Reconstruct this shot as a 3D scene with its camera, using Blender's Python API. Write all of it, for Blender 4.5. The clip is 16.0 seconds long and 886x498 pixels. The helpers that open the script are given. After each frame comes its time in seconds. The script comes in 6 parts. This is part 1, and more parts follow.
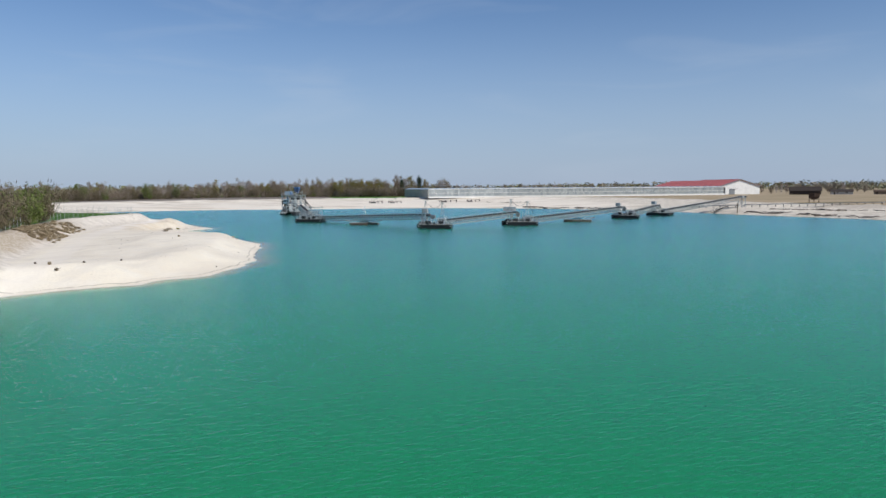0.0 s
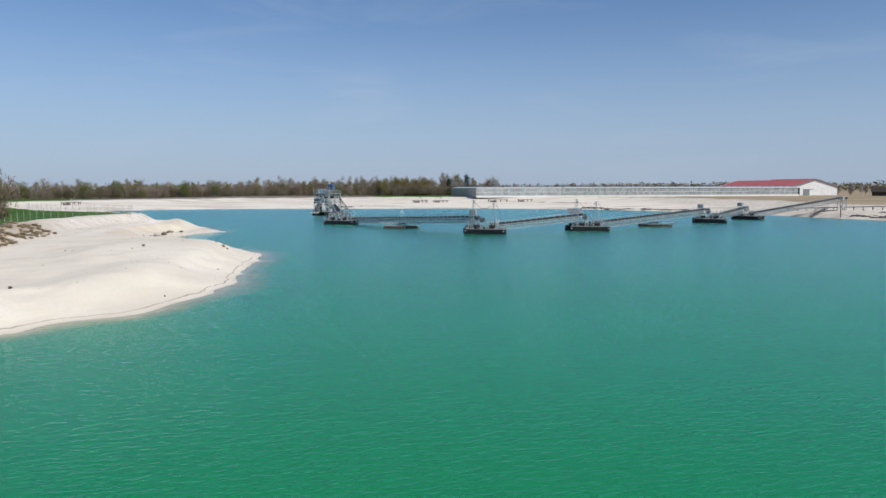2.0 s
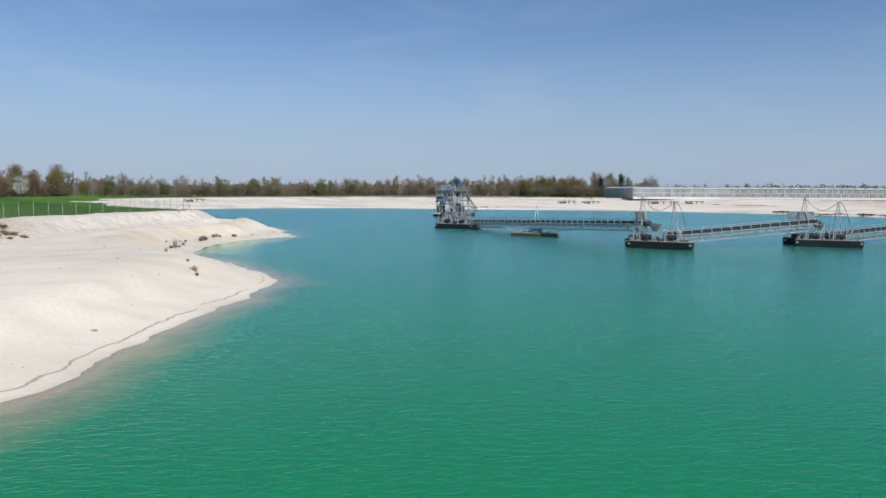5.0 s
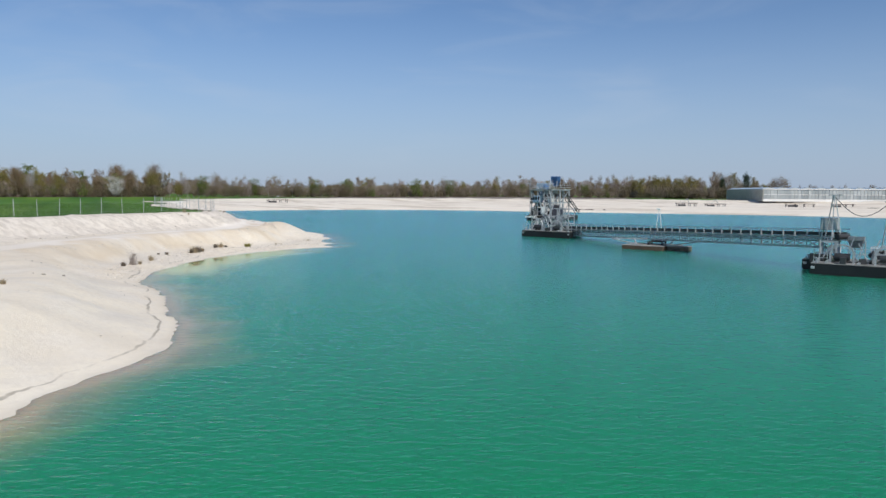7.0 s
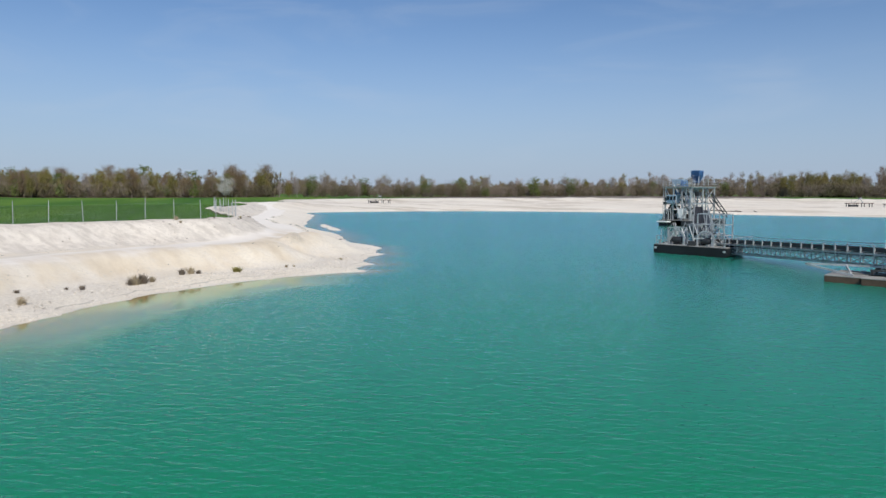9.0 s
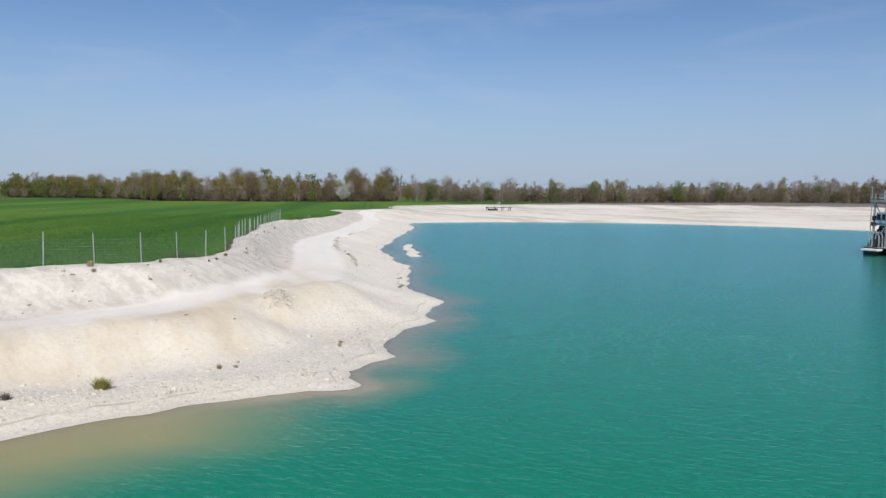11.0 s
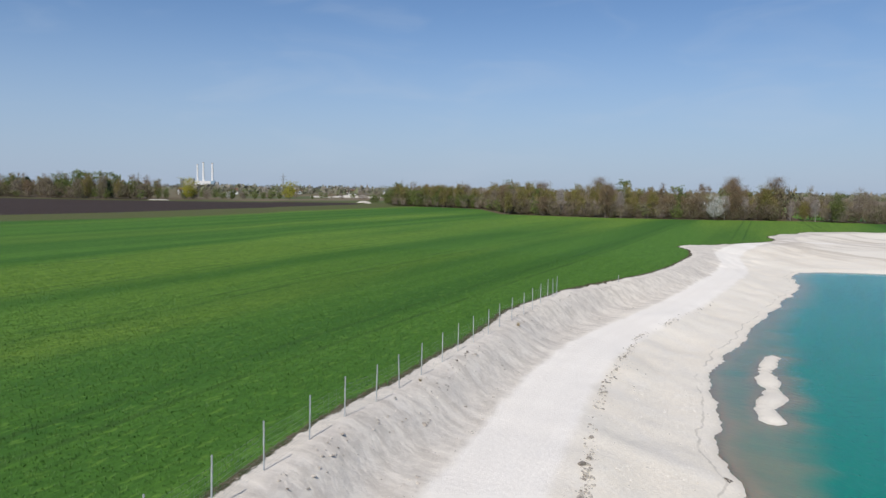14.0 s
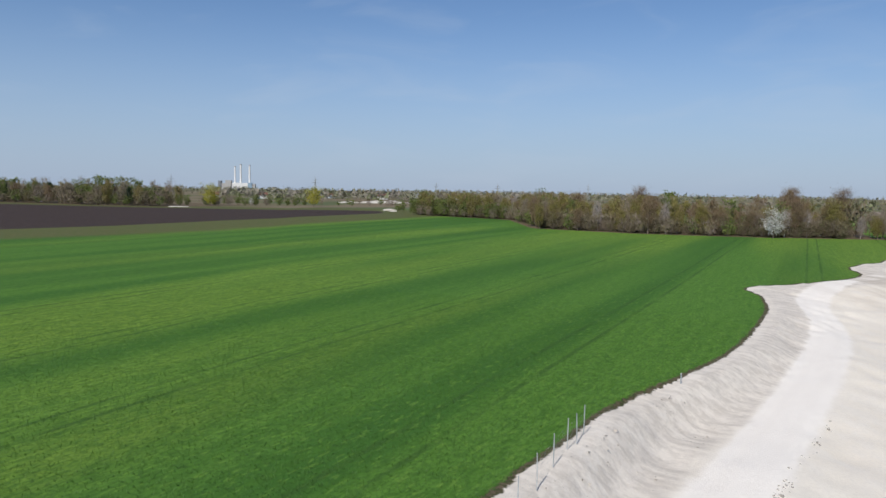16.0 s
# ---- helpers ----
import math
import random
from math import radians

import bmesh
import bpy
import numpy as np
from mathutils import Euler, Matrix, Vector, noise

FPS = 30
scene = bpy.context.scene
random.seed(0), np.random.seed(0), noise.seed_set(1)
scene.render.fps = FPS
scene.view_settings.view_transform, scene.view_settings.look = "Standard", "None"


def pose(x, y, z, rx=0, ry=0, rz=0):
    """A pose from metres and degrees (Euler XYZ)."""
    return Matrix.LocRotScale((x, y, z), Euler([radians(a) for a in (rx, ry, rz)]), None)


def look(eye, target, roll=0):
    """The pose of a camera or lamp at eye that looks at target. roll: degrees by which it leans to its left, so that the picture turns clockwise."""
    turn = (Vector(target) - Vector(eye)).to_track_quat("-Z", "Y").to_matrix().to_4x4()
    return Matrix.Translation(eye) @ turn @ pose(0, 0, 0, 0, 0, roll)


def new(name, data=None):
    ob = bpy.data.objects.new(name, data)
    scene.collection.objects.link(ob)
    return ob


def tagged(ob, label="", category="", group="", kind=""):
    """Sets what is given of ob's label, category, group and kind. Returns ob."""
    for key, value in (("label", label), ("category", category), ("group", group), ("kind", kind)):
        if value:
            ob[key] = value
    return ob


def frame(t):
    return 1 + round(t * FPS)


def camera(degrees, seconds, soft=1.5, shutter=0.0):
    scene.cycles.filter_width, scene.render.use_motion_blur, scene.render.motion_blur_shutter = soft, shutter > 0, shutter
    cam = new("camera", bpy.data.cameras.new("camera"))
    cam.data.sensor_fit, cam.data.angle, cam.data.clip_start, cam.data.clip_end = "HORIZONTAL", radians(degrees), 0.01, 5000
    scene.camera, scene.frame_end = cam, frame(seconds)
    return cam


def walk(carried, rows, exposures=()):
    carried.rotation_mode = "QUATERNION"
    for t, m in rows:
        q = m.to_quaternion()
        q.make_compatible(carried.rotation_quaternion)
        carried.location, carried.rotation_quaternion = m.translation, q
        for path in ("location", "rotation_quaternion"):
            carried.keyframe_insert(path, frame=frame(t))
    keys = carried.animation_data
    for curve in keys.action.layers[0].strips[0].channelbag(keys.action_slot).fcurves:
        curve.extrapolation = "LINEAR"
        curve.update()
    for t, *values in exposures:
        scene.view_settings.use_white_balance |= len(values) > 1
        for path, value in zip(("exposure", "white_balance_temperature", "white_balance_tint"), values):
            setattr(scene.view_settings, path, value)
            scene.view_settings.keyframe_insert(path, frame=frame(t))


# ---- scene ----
cam = camera(63.6, 16.0)
PATH = [
    (0, (1.879, -12.436, 10.651), (1.794, -10.445, 10.481), -0.42),
    (0.5, (1.271, -4.318, 10.574), (1.182, -2.327, 10.405), -0.42),
    (1, (0.682, 3.840, 10.470), (0.578, 5.830, 10.301), -0.39),
    (1.5, (0.063, 11.991, 10.313), (-0.090, 13.978, 10.142), -0.24),
    (2, (-0.472, 20.231, 10.103), (-0.688, 22.212, 9.932), -0.13),
    (2.5, (-1.111, 28.453, 9.852), (-1.362, 30.430, 9.681), -0.08),
    (3, (-1.790, 36.791, 9.581), (-2.093, 38.761, 9.410), 0.01),
    (3.5, (-2.574, 45.159, 9.270), (-2.947, 47.116, 9.100), 0.11),
    (4, (-3.527, 53.505, 8.939), (-3.982, 55.446, 8.771), 0.18),
    (4.5, (-4.729, 61.778, 8.613), (-5.264, 63.698, 8.445), 0.29),
    (5, (-6.152, 70.052, 8.288), (-6.770, 71.947, 8.122), 0.27),
    (5.5, (-7.802, 78.242, 7.989), (-8.492, 80.112, 7.827), 0.32),
    (6, (-9.618, 86.409, 7.758), (-10.370, 88.256, 7.597), 0.36),
    (6.5, (-11.629, 94.500, 7.577), (-12.449, 96.317, 7.416), 0.37),
    (7, (-13.860, 102.461, 7.432), (-14.749, 104.245, 7.271), 0.35),
    (7.5, (-16.336, 110.229, 7.311), (-17.286, 111.982, 7.149), 0.26),
    (8, (-19.078, 117.792, 7.212), (-20.108, 119.499, 7.049), 0.21),
    (8.5, (-22.113, 125.494, 7.228), (-23.237, 127.140, 7.065), 0.11),
    (9, (-25.496, 132.981, 7.313), (-26.679, 134.585, 7.149), 0.10),
    (9.5, (-29.232, 140.235, 7.485), (-30.486, 141.784, 7.322), 0.22),
    (10, (-33.308, 147.303, 7.810), (-34.627, 148.797, 7.647), 0.32),
    (10.5, (-37.708, 154.229, 8.346), (-39.088, 155.668, 8.183), 0.37),
    (11, (-42.418, 161.057, 9.159), (-43.880, 162.413, 8.997), 0.40),
    (11.5, (-47.401, 167.784, 10.265), (-49.024, 168.942, 10.103), 0.27),
    (12, (-52.845, 173.932, 11.340), (-54.589, 174.898, 11.177), 0.45),
    (12.5, (-58.501, 179.852, 12.419), (-60.333, 180.637, 12.255), 0.53),
    (13, (-64.173, 184.681, 13.427), (-66.064, 185.312, 13.260), 0.57),
    (13.5, (-70.551, 189.379, 14.381), (-72.480, 189.881, 14.215), 0.75),
    (14, (-77.446, 193.731, 15.312), (-79.388, 194.178, 15.144), 0.84),
    (14.5, (-84.664, 197.559, 16.307), (-86.616, 197.960, 16.141), 0.91),
    (15, (-91.976, 200.863, 17.402), (-93.935, 201.230, 17.234), 0.87),
    (15.5, (-99.490, 203.644, 18.635), (-101.452, 203.997, 18.471), 0.92),
    (16, (-106.972, 206.137, 19.819), (-108.935, 206.484, 19.654), 0.99),
]
walk(cam, [(t, look(e, g, r)) for t, e, g, r in PATH])

# ---- light ----
SUN_AZ, SUN_EL = 124.5, 46.0          # degrees clockwise from +y, and above the horizon
world = bpy.data.worlds.new("sky")
scene.world = world
world.use_nodes = True
wn = world.node_tree.nodes
wl = world.node_tree.links
sky = wn.new("ShaderNodeTexSky")
sky.sky_type = "NISHITA"
sky.sun_disc = False
sky.sun_elevation, sky.sun_rotation = radians(SUN_EL), radians(SUN_AZ)
sky.altitude, sky.air_density, sky.dust_density, sky.ozone_density = 300, 1.0, 0.5, 3.0
geo = wn.new("ShaderNodeTexCoord")
sep = wn.new("ShaderNodeSeparateXYZ")
wl.new(geo.outputs["Generated"], sep.inputs[0])
hz = wn.new("ShaderNodeMapRange")           # haze low over the country
hz.interpolation_type = "SMOOTHSTEP"
wl.new(sep.outputs[2], hz.inputs[0])
hz.inputs[1].default_value, hz.inputs[2].default_value, hz.inputs[3].default_value, hz.inputs[4].default_value = -0.02, 0.26, 0.8, 0.0
haze = wn.new("ShaderNodeMix")
haze.data_type = "RGBA"
wl.new(hz.outputs[0], haze.inputs[0])
wl.new(sky.outputs[0], haze.inputs[6])
haze.inputs[7].default_value = (4.7, 5.2, 6.2, 1)
mp = wn.new("ShaderNodeMapping")             # thin cirrus veils
mp.inputs["Scale"].default_value = (1.6, 2.6, 9.0)
wl.new(geo.outputs["Generated"], mp.inputs["Vector"])
ci = wn.new("ShaderNodeTexNoise")
ci.inputs["Scale"].default_value, ci.inputs["Detail"].default_value, ci.inputs["Distortion"].default_value = 2.2, 7.0, 0.6
wl.new(mp.outputs[0], ci.inputs["Vector"])
cr = wn.new("ShaderNodeMapRange")
cr.interpolation_type = "SMOOTHSTEP"
wl.new(ci.outputs[0], cr.inputs[0])
cr.inputs[1].default_value, cr.inputs[2].default_value, cr.inputs[3].default_value, cr.inputs[4].default_value = 0.48, 0.74, 0.0, 0.16
veil = wn.new("ShaderNodeMix")
veil.data_type = "RGBA"
wl.new(cr.outputs[0], veil.inputs[0])
wl.new(haze.outputs[2], veil.inputs[6])
veil.inputs[7].default_value = (6.6, 6.7, 6.9, 1)
clear = wn.new("ShaderNodeMix")            # clean blue spring air
clear.data_type, clear.blend_type = "RGBA", "MULTIPLY"
clear.inputs[0].default_value = 1.0
wl.new(veil.outputs[2], clear.inputs[6])
clear.inputs[7].default_value = (0.88, 1.0, 1.16, 1)
wl.new(clear.outputs[2], wn["Background"].inputs[0])
wn["Background"].inputs[1].default_value = 0.086
sun = new("sun", bpy.data.lights.new("sun", "SUN"))
sun.data.energy, sun.data.angle, sun.data.color = 3.8, radians(0.53), (1.0, 0.945, 0.86)
_d = Vector((math.sin(radians(SUN_AZ)) * math.cos(radians(SUN_EL)), math.cos(radians(SUN_AZ)) * math.cos(radians(SUN_EL)), math.sin(radians(SUN_EL))))
sun.matrix_basis = look(_d * 500, (0, 0, 0))
scene.view_settings.exposure = 0.0


# ---- node helpers ----
class Nodes:
    """A material with short ways to add nodes."""

    def __init__(self, name, rough=0.8, metal=0.0, spec=0.4):
        self.m = bpy.data.materials.new(name)
        self.m.use_nodes = True
        self.t = self.m.node_tree
        self.b = self.t.nodes["Principled BSDF"]
        self.b.inputs["Roughness"].default_value = rough
        self.b.inputs["Metallic"].default_value = metal
        self.b.inputs["Specular IOR Level"].default_value = spec
        self.pos = self.t.nodes.new("ShaderNodeNewGeometry").outputs["Position"]

    def put(self, value, socket):
        if isinstance(value, bpy.types.NodeSocket):
            self.t.links.new(value, socket)
        elif isinstance(value, tuple) and len(value) == 3 and len(socket.default_value) == 4:
            socket.default_value = (*value, 1)
        else:
            socket.default_value = value

    def attr(self, name):
        n = self.t.nodes.new("ShaderNodeAttribute")
        n.attribute_name = name
        return n.outputs["Fac"]

    def obj(self):
        return self.t.nodes.new("ShaderNodeTexCoord").outputs["Object"]

    def rand(self):
        return self.t.nodes.new("ShaderNodeObjectInfo").outputs["Random"]

    def island(self):
        return self.t.nodes.new("ShaderNodeNewGeometry").outputs["Random Per Island"]

    def noise(self, scale, detail=3, at=None, stretch=None, rough=0.55):
        n = self.t.nodes.new("ShaderNodeTexNoise")
        n.inputs["Scale"].default_value = scale
        n.inputs["Detail"].default_value = detail
        n.inputs["Roughness"].default_value = rough
        at = at or self.pos
        if stretch:
            mp = self.t.nodes.new("ShaderNodeMapping")
            self.t.links.new(at, mp.inputs[0])
            mp.vector_type = "TEXTURE"           # stretch: lengths along and across, and the turn of the long way
            mp.inputs["Rotation"].default_value = (0, 0, radians(stretch[2]))
            mp.inputs["Scale"].default_value = (stretch[0], stretch[1], 1)
            at = mp.outputs[0]
        self.t.links.new(at, n.inputs["Vector"])
        return n.outputs["Fac"]

    def math(self, op, a, b=0.0, c=0.0):
        n = self.t.nodes.new("ShaderNodeMath")
        n.operation = op
        for v, s in zip((a, b, c), n.inputs):
            self.put(v, s)
        return n.outputs[0]

    def step(self, v, lo, hi):
        n = self.t.nodes.new("ShaderNodeMapRange")
        n.interpolation_type = "SMOOTHSTEP"
        self.put(v, n.inputs[0])
        n.inputs[1].default_value, n.inputs[2].default_value = lo, hi
        return n.outputs[0]

    def mix(self, f, a, b, how="MIX"):
        n = self.t.nodes.new("ShaderNodeMix")
        n.data_type, n.blend_type = "RGBA", how
        self.put(f, n.inputs[0])
        self.put(a, n.inputs[6])
        self.put(b, n.inputs[7])
        return n.outputs[2]

    def colour(self, v):
        self.put(v, self.b.inputs["Base Color"])
        return self

    def rough(self, v):
        self.put(v, self.b.inputs["Roughness"])
        return self

    def bump(self, h, strength=0.5, dist=0.05):
        n = self.t.nodes.new("ShaderNodeBump")
        n.inputs["Strength"].default_value = strength
        n.inputs["Distance"].default_value = dist
        self.put(h, n.inputs["Height"])
        self.t.links.new(n.outputs[0], self.b.inputs["Normal"])
        return self

    def axis(self, i):
        n = self.t.nodes.new("ShaderNodeSeparateXYZ")
        self.t.links.new(self.pos, n.inputs[0])
        return n.outputs[i]


# ---- the plan of the pit lake ----
# West shore from the south-west round two points to the north-west corner.
WEST = [(-52, 40), (-46, 57), (-36.6, 65.6), (-34.6, 69.5), (-31.8, 73), (-30.6, 79), (-30.3, 89), (-31.6, 96.6), (-33.7, 103), (-35.8, 110), (-36.6, 115.4),
        (-38.4, 121), (-39.6, 125.4), (-41.6, 127.8), (-44, 130.8), (-47.3, 132.6), (-50.5, 135.8), (-54.4, 138.5), (-55.4, 139.8), (-60.2, 142.2),
        (-63.9, 145.6), (-66.6, 150), (-68.6, 154.6), (-71, 160.4), (-71.8, 166), (-71.8, 170.4), (-71, 174.8), (-70.3, 177.8), (-69.3, 180.3), (-71.6, 181.6),
        (-72.5, 183.5), (-72.6, 185.7), (-75.7, 187.9), (-78, 191.3), (-79.2, 194.2), (-81.1, 195.4), (-83.2, 197.8), (-85.7, 201.3), (-88, 202.3), (-93.5, 204.4),
        (-97.5, 207.2), (-99.9, 209.9), (-104.4, 213.9), (-106.8, 215.8), (-109.1, 217.9), (-111.5, 218.5), (-114.2, 219.5), (-118.8, 222.9), (-125.8, 226.6),
        (-132.2, 231.2), (-141, 239.8), (-156, 254.8), (-171.5, 270.9), (-180, 279), (-191.6, 287.2)]
NORTH = [(-197, 297), (-187, 318), (-173, 335), (-155, 348), (-128, 358), (-104, 359), (-78, 362), (-48, 365), (-18, 367), (15, 358),
         (48, 338), (78, 306), (93, 275), (111, 238), (128, 208), (148, 160), (172, 90), (165, 0), (100, -60), (30, -80), (-30, -62), (-56, -15), (-58, 15)]
# Edge of the bare gravel land against the fields: the fence line first.
FENCE = [(-52, 52), (-58, 66), (-70, 95), (-80, 118), (-88, 140), (-91, 153), (-92.4, 163), (-92.1, 170), (-91.4, 175), (-90.8, 178.7),
         (-92, 181.8), (-93.8, 184.6), (-96.3, 187.3), (-99.7, 189.8), (-106.4, 193.2), (-113.2, 197.1), (-118.2, 200.6), (-123.7, 204.3), (-133.7, 210.8),
         (-142, 215.6), (-149.9, 222.8)]
RIM = [(-156.9, 229.1), (-163.5, 237.2), (-173.3, 248.6), (-186.3, 260.2), (-201, 272), (-215, 280.2), (-223.8, 283.3), (-229, 297), (-236.5, 314.5),
       (-245, 325), (-258.5, 333),
       (-268, 350), (-278, 366), (-262, 402), (-206, 477), (-140, 515), (-74, 543), (31, 546), (98, 495), (124, 415), (138, 328), (158, 262),
       (190, 190), (225, 80), (215, -30), (130, -110), (30, -130), (-60, -105), (-100, -40), (-92, 0), (-70, 32)]
ROAD = [(-50, 40), (-47, 62), (-53, 79), (-62, 99), (-72, 123), (-78.6, 148), (-81.8, 161), (-83.4, 170), (-84.0, 176.6), (-85.9, 182.9), (-89.4, 188.8), (-95.4, 195),
        (-109.5, 204.3), (-125, 213.6), (-138.5, 223.9), (-151, 236.6), (-168.6, 254), (-184.7, 268.8), (-197, 278), (-219, 293), (-243, 330), (-236, 385)]


def smooth_line(points, closed, n=4):
    """Catmull-Rom through the points."""
    p = np.array(points, float)
    if closed:
        p = np.vstack([p[-1], p, p[0], p[1]])
    else:
        p = np.vstack([2 * p[0] - p[1], p, 2 * p[-1] - p[-2]])
    out = []
    for i in range(1, len(p) - 2):
        a, b, c, d = p[i - 1:i + 3]
        for k in range(n):
            u = k / n
            out.append(0.5 * (2 * b + (c - a) * u + (2 * a - 5 * b + 4 * c - d) * u * u + (3 * b - a - 3 * c + d) * u ** 3))
    if not closed:
        out.append(p[-2])
    return np.array(out)


def line_distance(x, y, line, closed):
    """Distance to the line; negative inside it where it is closed."""
    best = np.full(x.shape, 1e9)
    inside = np.zeros(x.shape, bool)
    ends = np.roll(line, -1, 0) if closed else line[1:]
    for (ax, ay), (bx, by) in zip(line, ends):
        dx, dy = bx - ax, by - ay
        u = np.clip(((x - ax) * dx + (y - ay) * dy) / (dx * dx + dy * dy + 1e-9), 0, 1)
        best = np.minimum(best, (x - ax - u * dx) ** 2 + (y - ay - u * dy) ** 2)
        if closed and ay != by:
            inside ^= ((ay > y) != (by > y)) & (x < dx * (y - ay) / dy + ax)
    best = np.sqrt(best)
    return np.where(inside, -best, best) if closed else best


def value_noise(x, y, size, seed=0):
    x, y = np.asarray(x, float) / size, np.asarray(y, float) / size
    xi, yi = np.floor(x), np.floor(y)
    u, v = x - xi, y - yi
    u, v = u * u * (3 - 2 * u), v * v * (3 - 2 * v)

    def h(a, b):
        s = np.sin(a * 127.1 + b * 311.7 + seed * 74.7) * 43758.5453
        return s - np.floor(s)
    return (h(xi, yi) * (1 - u) + h(xi + 1, yi) * u) * (1 - v) + (h(xi, yi + 1) * (1 - u) + h(xi + 1, yi + 1) * u) * v - 0.5


def fbm(x, y, size, octaves=4, seed=0):
    return sum(value_noise(x, y, size / 2 ** k, seed + k) * 0.5 ** k for k in range(octaves))


def ramp(v, lo, hi):
    u = np.clip((v - lo) / (hi - lo), 0, 1)
    return u * u * (3 - 2 * u)


SHORE = smooth_line(WEST + NORTH, True, 3)
OUTER = smooth_line(FENCE + RIM, True, 3)
TRACK = smooth_line(ROAD, False, 3)
RIM_Y = [40, 66, 95, 140, 163, 180, 188, 194, 200, 212, 224, 245, 270, 320, 430]
RIM_Z = [4.8, 4.8, 4.7, 4.4, 4.25, 4.15, 4.15, 4.0, 3.9, 3.85, 3.85, 3.5, 3.15, 2.9, 3.4]


def land(x, y):
    """Height of the ground and its distances: shore (inland +), rim (outside +), track."""
    x, y = np.asarray(x, float), np.asarray(y, float)
    ds = line_distance(x, y, SHORE, True)
    do = line_distance(x, y, OUTER, True)
    dr = line_distance(x, y, TRACK, False)
    near = np.clip(1 - np.maximum(np.abs(ds), 0) / 60, 0, 1)
    ds = ds + near * (0.7 * value_noise(x, y, 5, 3) + 0.9 * value_noise(x, y, 2.2, 4)) * ramp(ds, -30, 0)
    west = 1 - ramp(x, -40, 40)                     # the worked western side against the wide northern beach
    north = ramp(y, 265, 300)
    scarp = ramp(ds + 0.8 * value_noise(x, y, 4, 9), 1.3, 1.7) * 0.18
    level = np.interp(y, [60, 140, 190, 200, 212, 225, 260], [2.2, 2.25, 2.2, 2.0, 1.8, 1.5, 1.6]) * (1 - north) + 1.8 * north
    strand = np.interp(y, [60, 130, 148, 160, 172, 183, 191, 200, 230], [1.5, 1.5, 4.2, 4.9, 5.2, 4.6, 2.6, 2.6, 2.5])      # flat beach before the face rises
    width = np.interp(y, [140, 158, 186, 200], [6.0, 5.4, 5.0, 6.0]) * (1 - north) + 32.0 * north
    h = 0.35 * ramp(ds, 0, 3.5) + scarp + (level - 0.53) * ramp(ds, strand, strand + width)

    def heap(cx, cy, rx, ry, turn, top):
        c, s = math.cos(radians(turn)), math.sin(radians(turn))
        u, v = (x - cx) * c + (y - cy) * s, -(x - cx) * s + (y - cy) * c
        return top * (1 - ramp(np.sqrt((u / rx) ** 2 + (v / ry) ** 2), 0.25, 1.0))
    lumps = heap(-48, 108, 12, 22, 12, 0.9) + heap(-83.6, 190, 4.6, 6.5, 15, 0.85) + heap(-82.7, 184.1, 1.7, 1.9, 40, 0.75) + heap(-38, 84, 6, 12, 10, 0.5) + heap(-146, 236, 6, 10, 50, 0.3)
    h = h + lumps * ramp(ds, 1.5, 6.0)
    rim = np.interp(y, RIM_Y, RIM_Z)
    bank = (np.interp(y, [120, 160, 186, 198, 235, 262], [6.0, 5.6, 5.4, 4.4, 4.2, 5.5]) + 1.4 * value_noise(x, y, 15, 21)) * (1 - north) + 22 * north
    up = 1 - ramp(-do, 1.0, bank + 0.3)
    h = h + (rim - h) * up * (ds > 0)
    dam = np.interp(y, [150, 186, 196], [0.55, 0.5, 0.15])            # the rim stands proud of the field as a low dam
    h = np.where(do > 0, 3.1 + (rim - 3.1) * (1 - ramp(do, 4, 60)) - dam * ramp(do, 0.3, 2.4), h)
    # relief: gullies on the banks, ruts on the track, general unevenness
    on_sand = (do < 0.5) & (ds > 0)
    rut = np.exp(-((dr - 1.0) / 0.45) ** 2) * 0.04
    rough = 0.55 * fbm(x, y, 11, 4, 11) + 0.16 * fbm(x, y, 2.4, 3, 15)
    slope = up * (1 - up) * 4
    gully = (0.75 * np.abs(value_noise(x, y, 2.6, 31)) + 0.5 * np.abs(value_noise(x, y, 1.5, 33))) * slope
    h = h + np.where(on_sand, (rough * (1 - 0.75 * np.exp(-(dr / 3.2) ** 2)) * ramp(ds, 0.3, 4) - gully - rut), 0)
    h = h + np.where(do > 2, 0.10 * value_noise(x, y, 40, 5), 0)
    bed = -np.clip(np.maximum(-ds * 0.27 + 0.4 * value_noise(x, y, 7, 8) * ramp(-ds, 0.5, 5), -ds * 0.12), 0, 4)
    h = np.where(ds <= 0, bed, np.maximum(h, 0.12 * np.minimum(ds, 2.0)))
    bar = np.minimum(line_distance(x, y, np.array([(-134.6, 238.8), (-130, 234.3), (-125.6, 231.6), (-123.2, 230.2), (-121, 227.4), (-118.4, 226.1)]), False), 9)
    h = np.maximum(h, 0.29 - 0.42 * (bar + 0.8 * value_noise(x, y, 2.6, 41) + 0.45 * value_noise(x, y, 1.1, 42)))
    shelf = line_distance(x, y, np.array([(-145, 245), (-130, 233), (-116, 223), (-102, 213)]), False)
    h = np.where((h < 0) & (shelf < 6), np.maximum(h, -0.34 - 0.26 * np.maximum(shelf - 1.5, 0) + 0.25 * value_noise(x, y, 2.5, 44)), h)
    return h, ds, do, dr


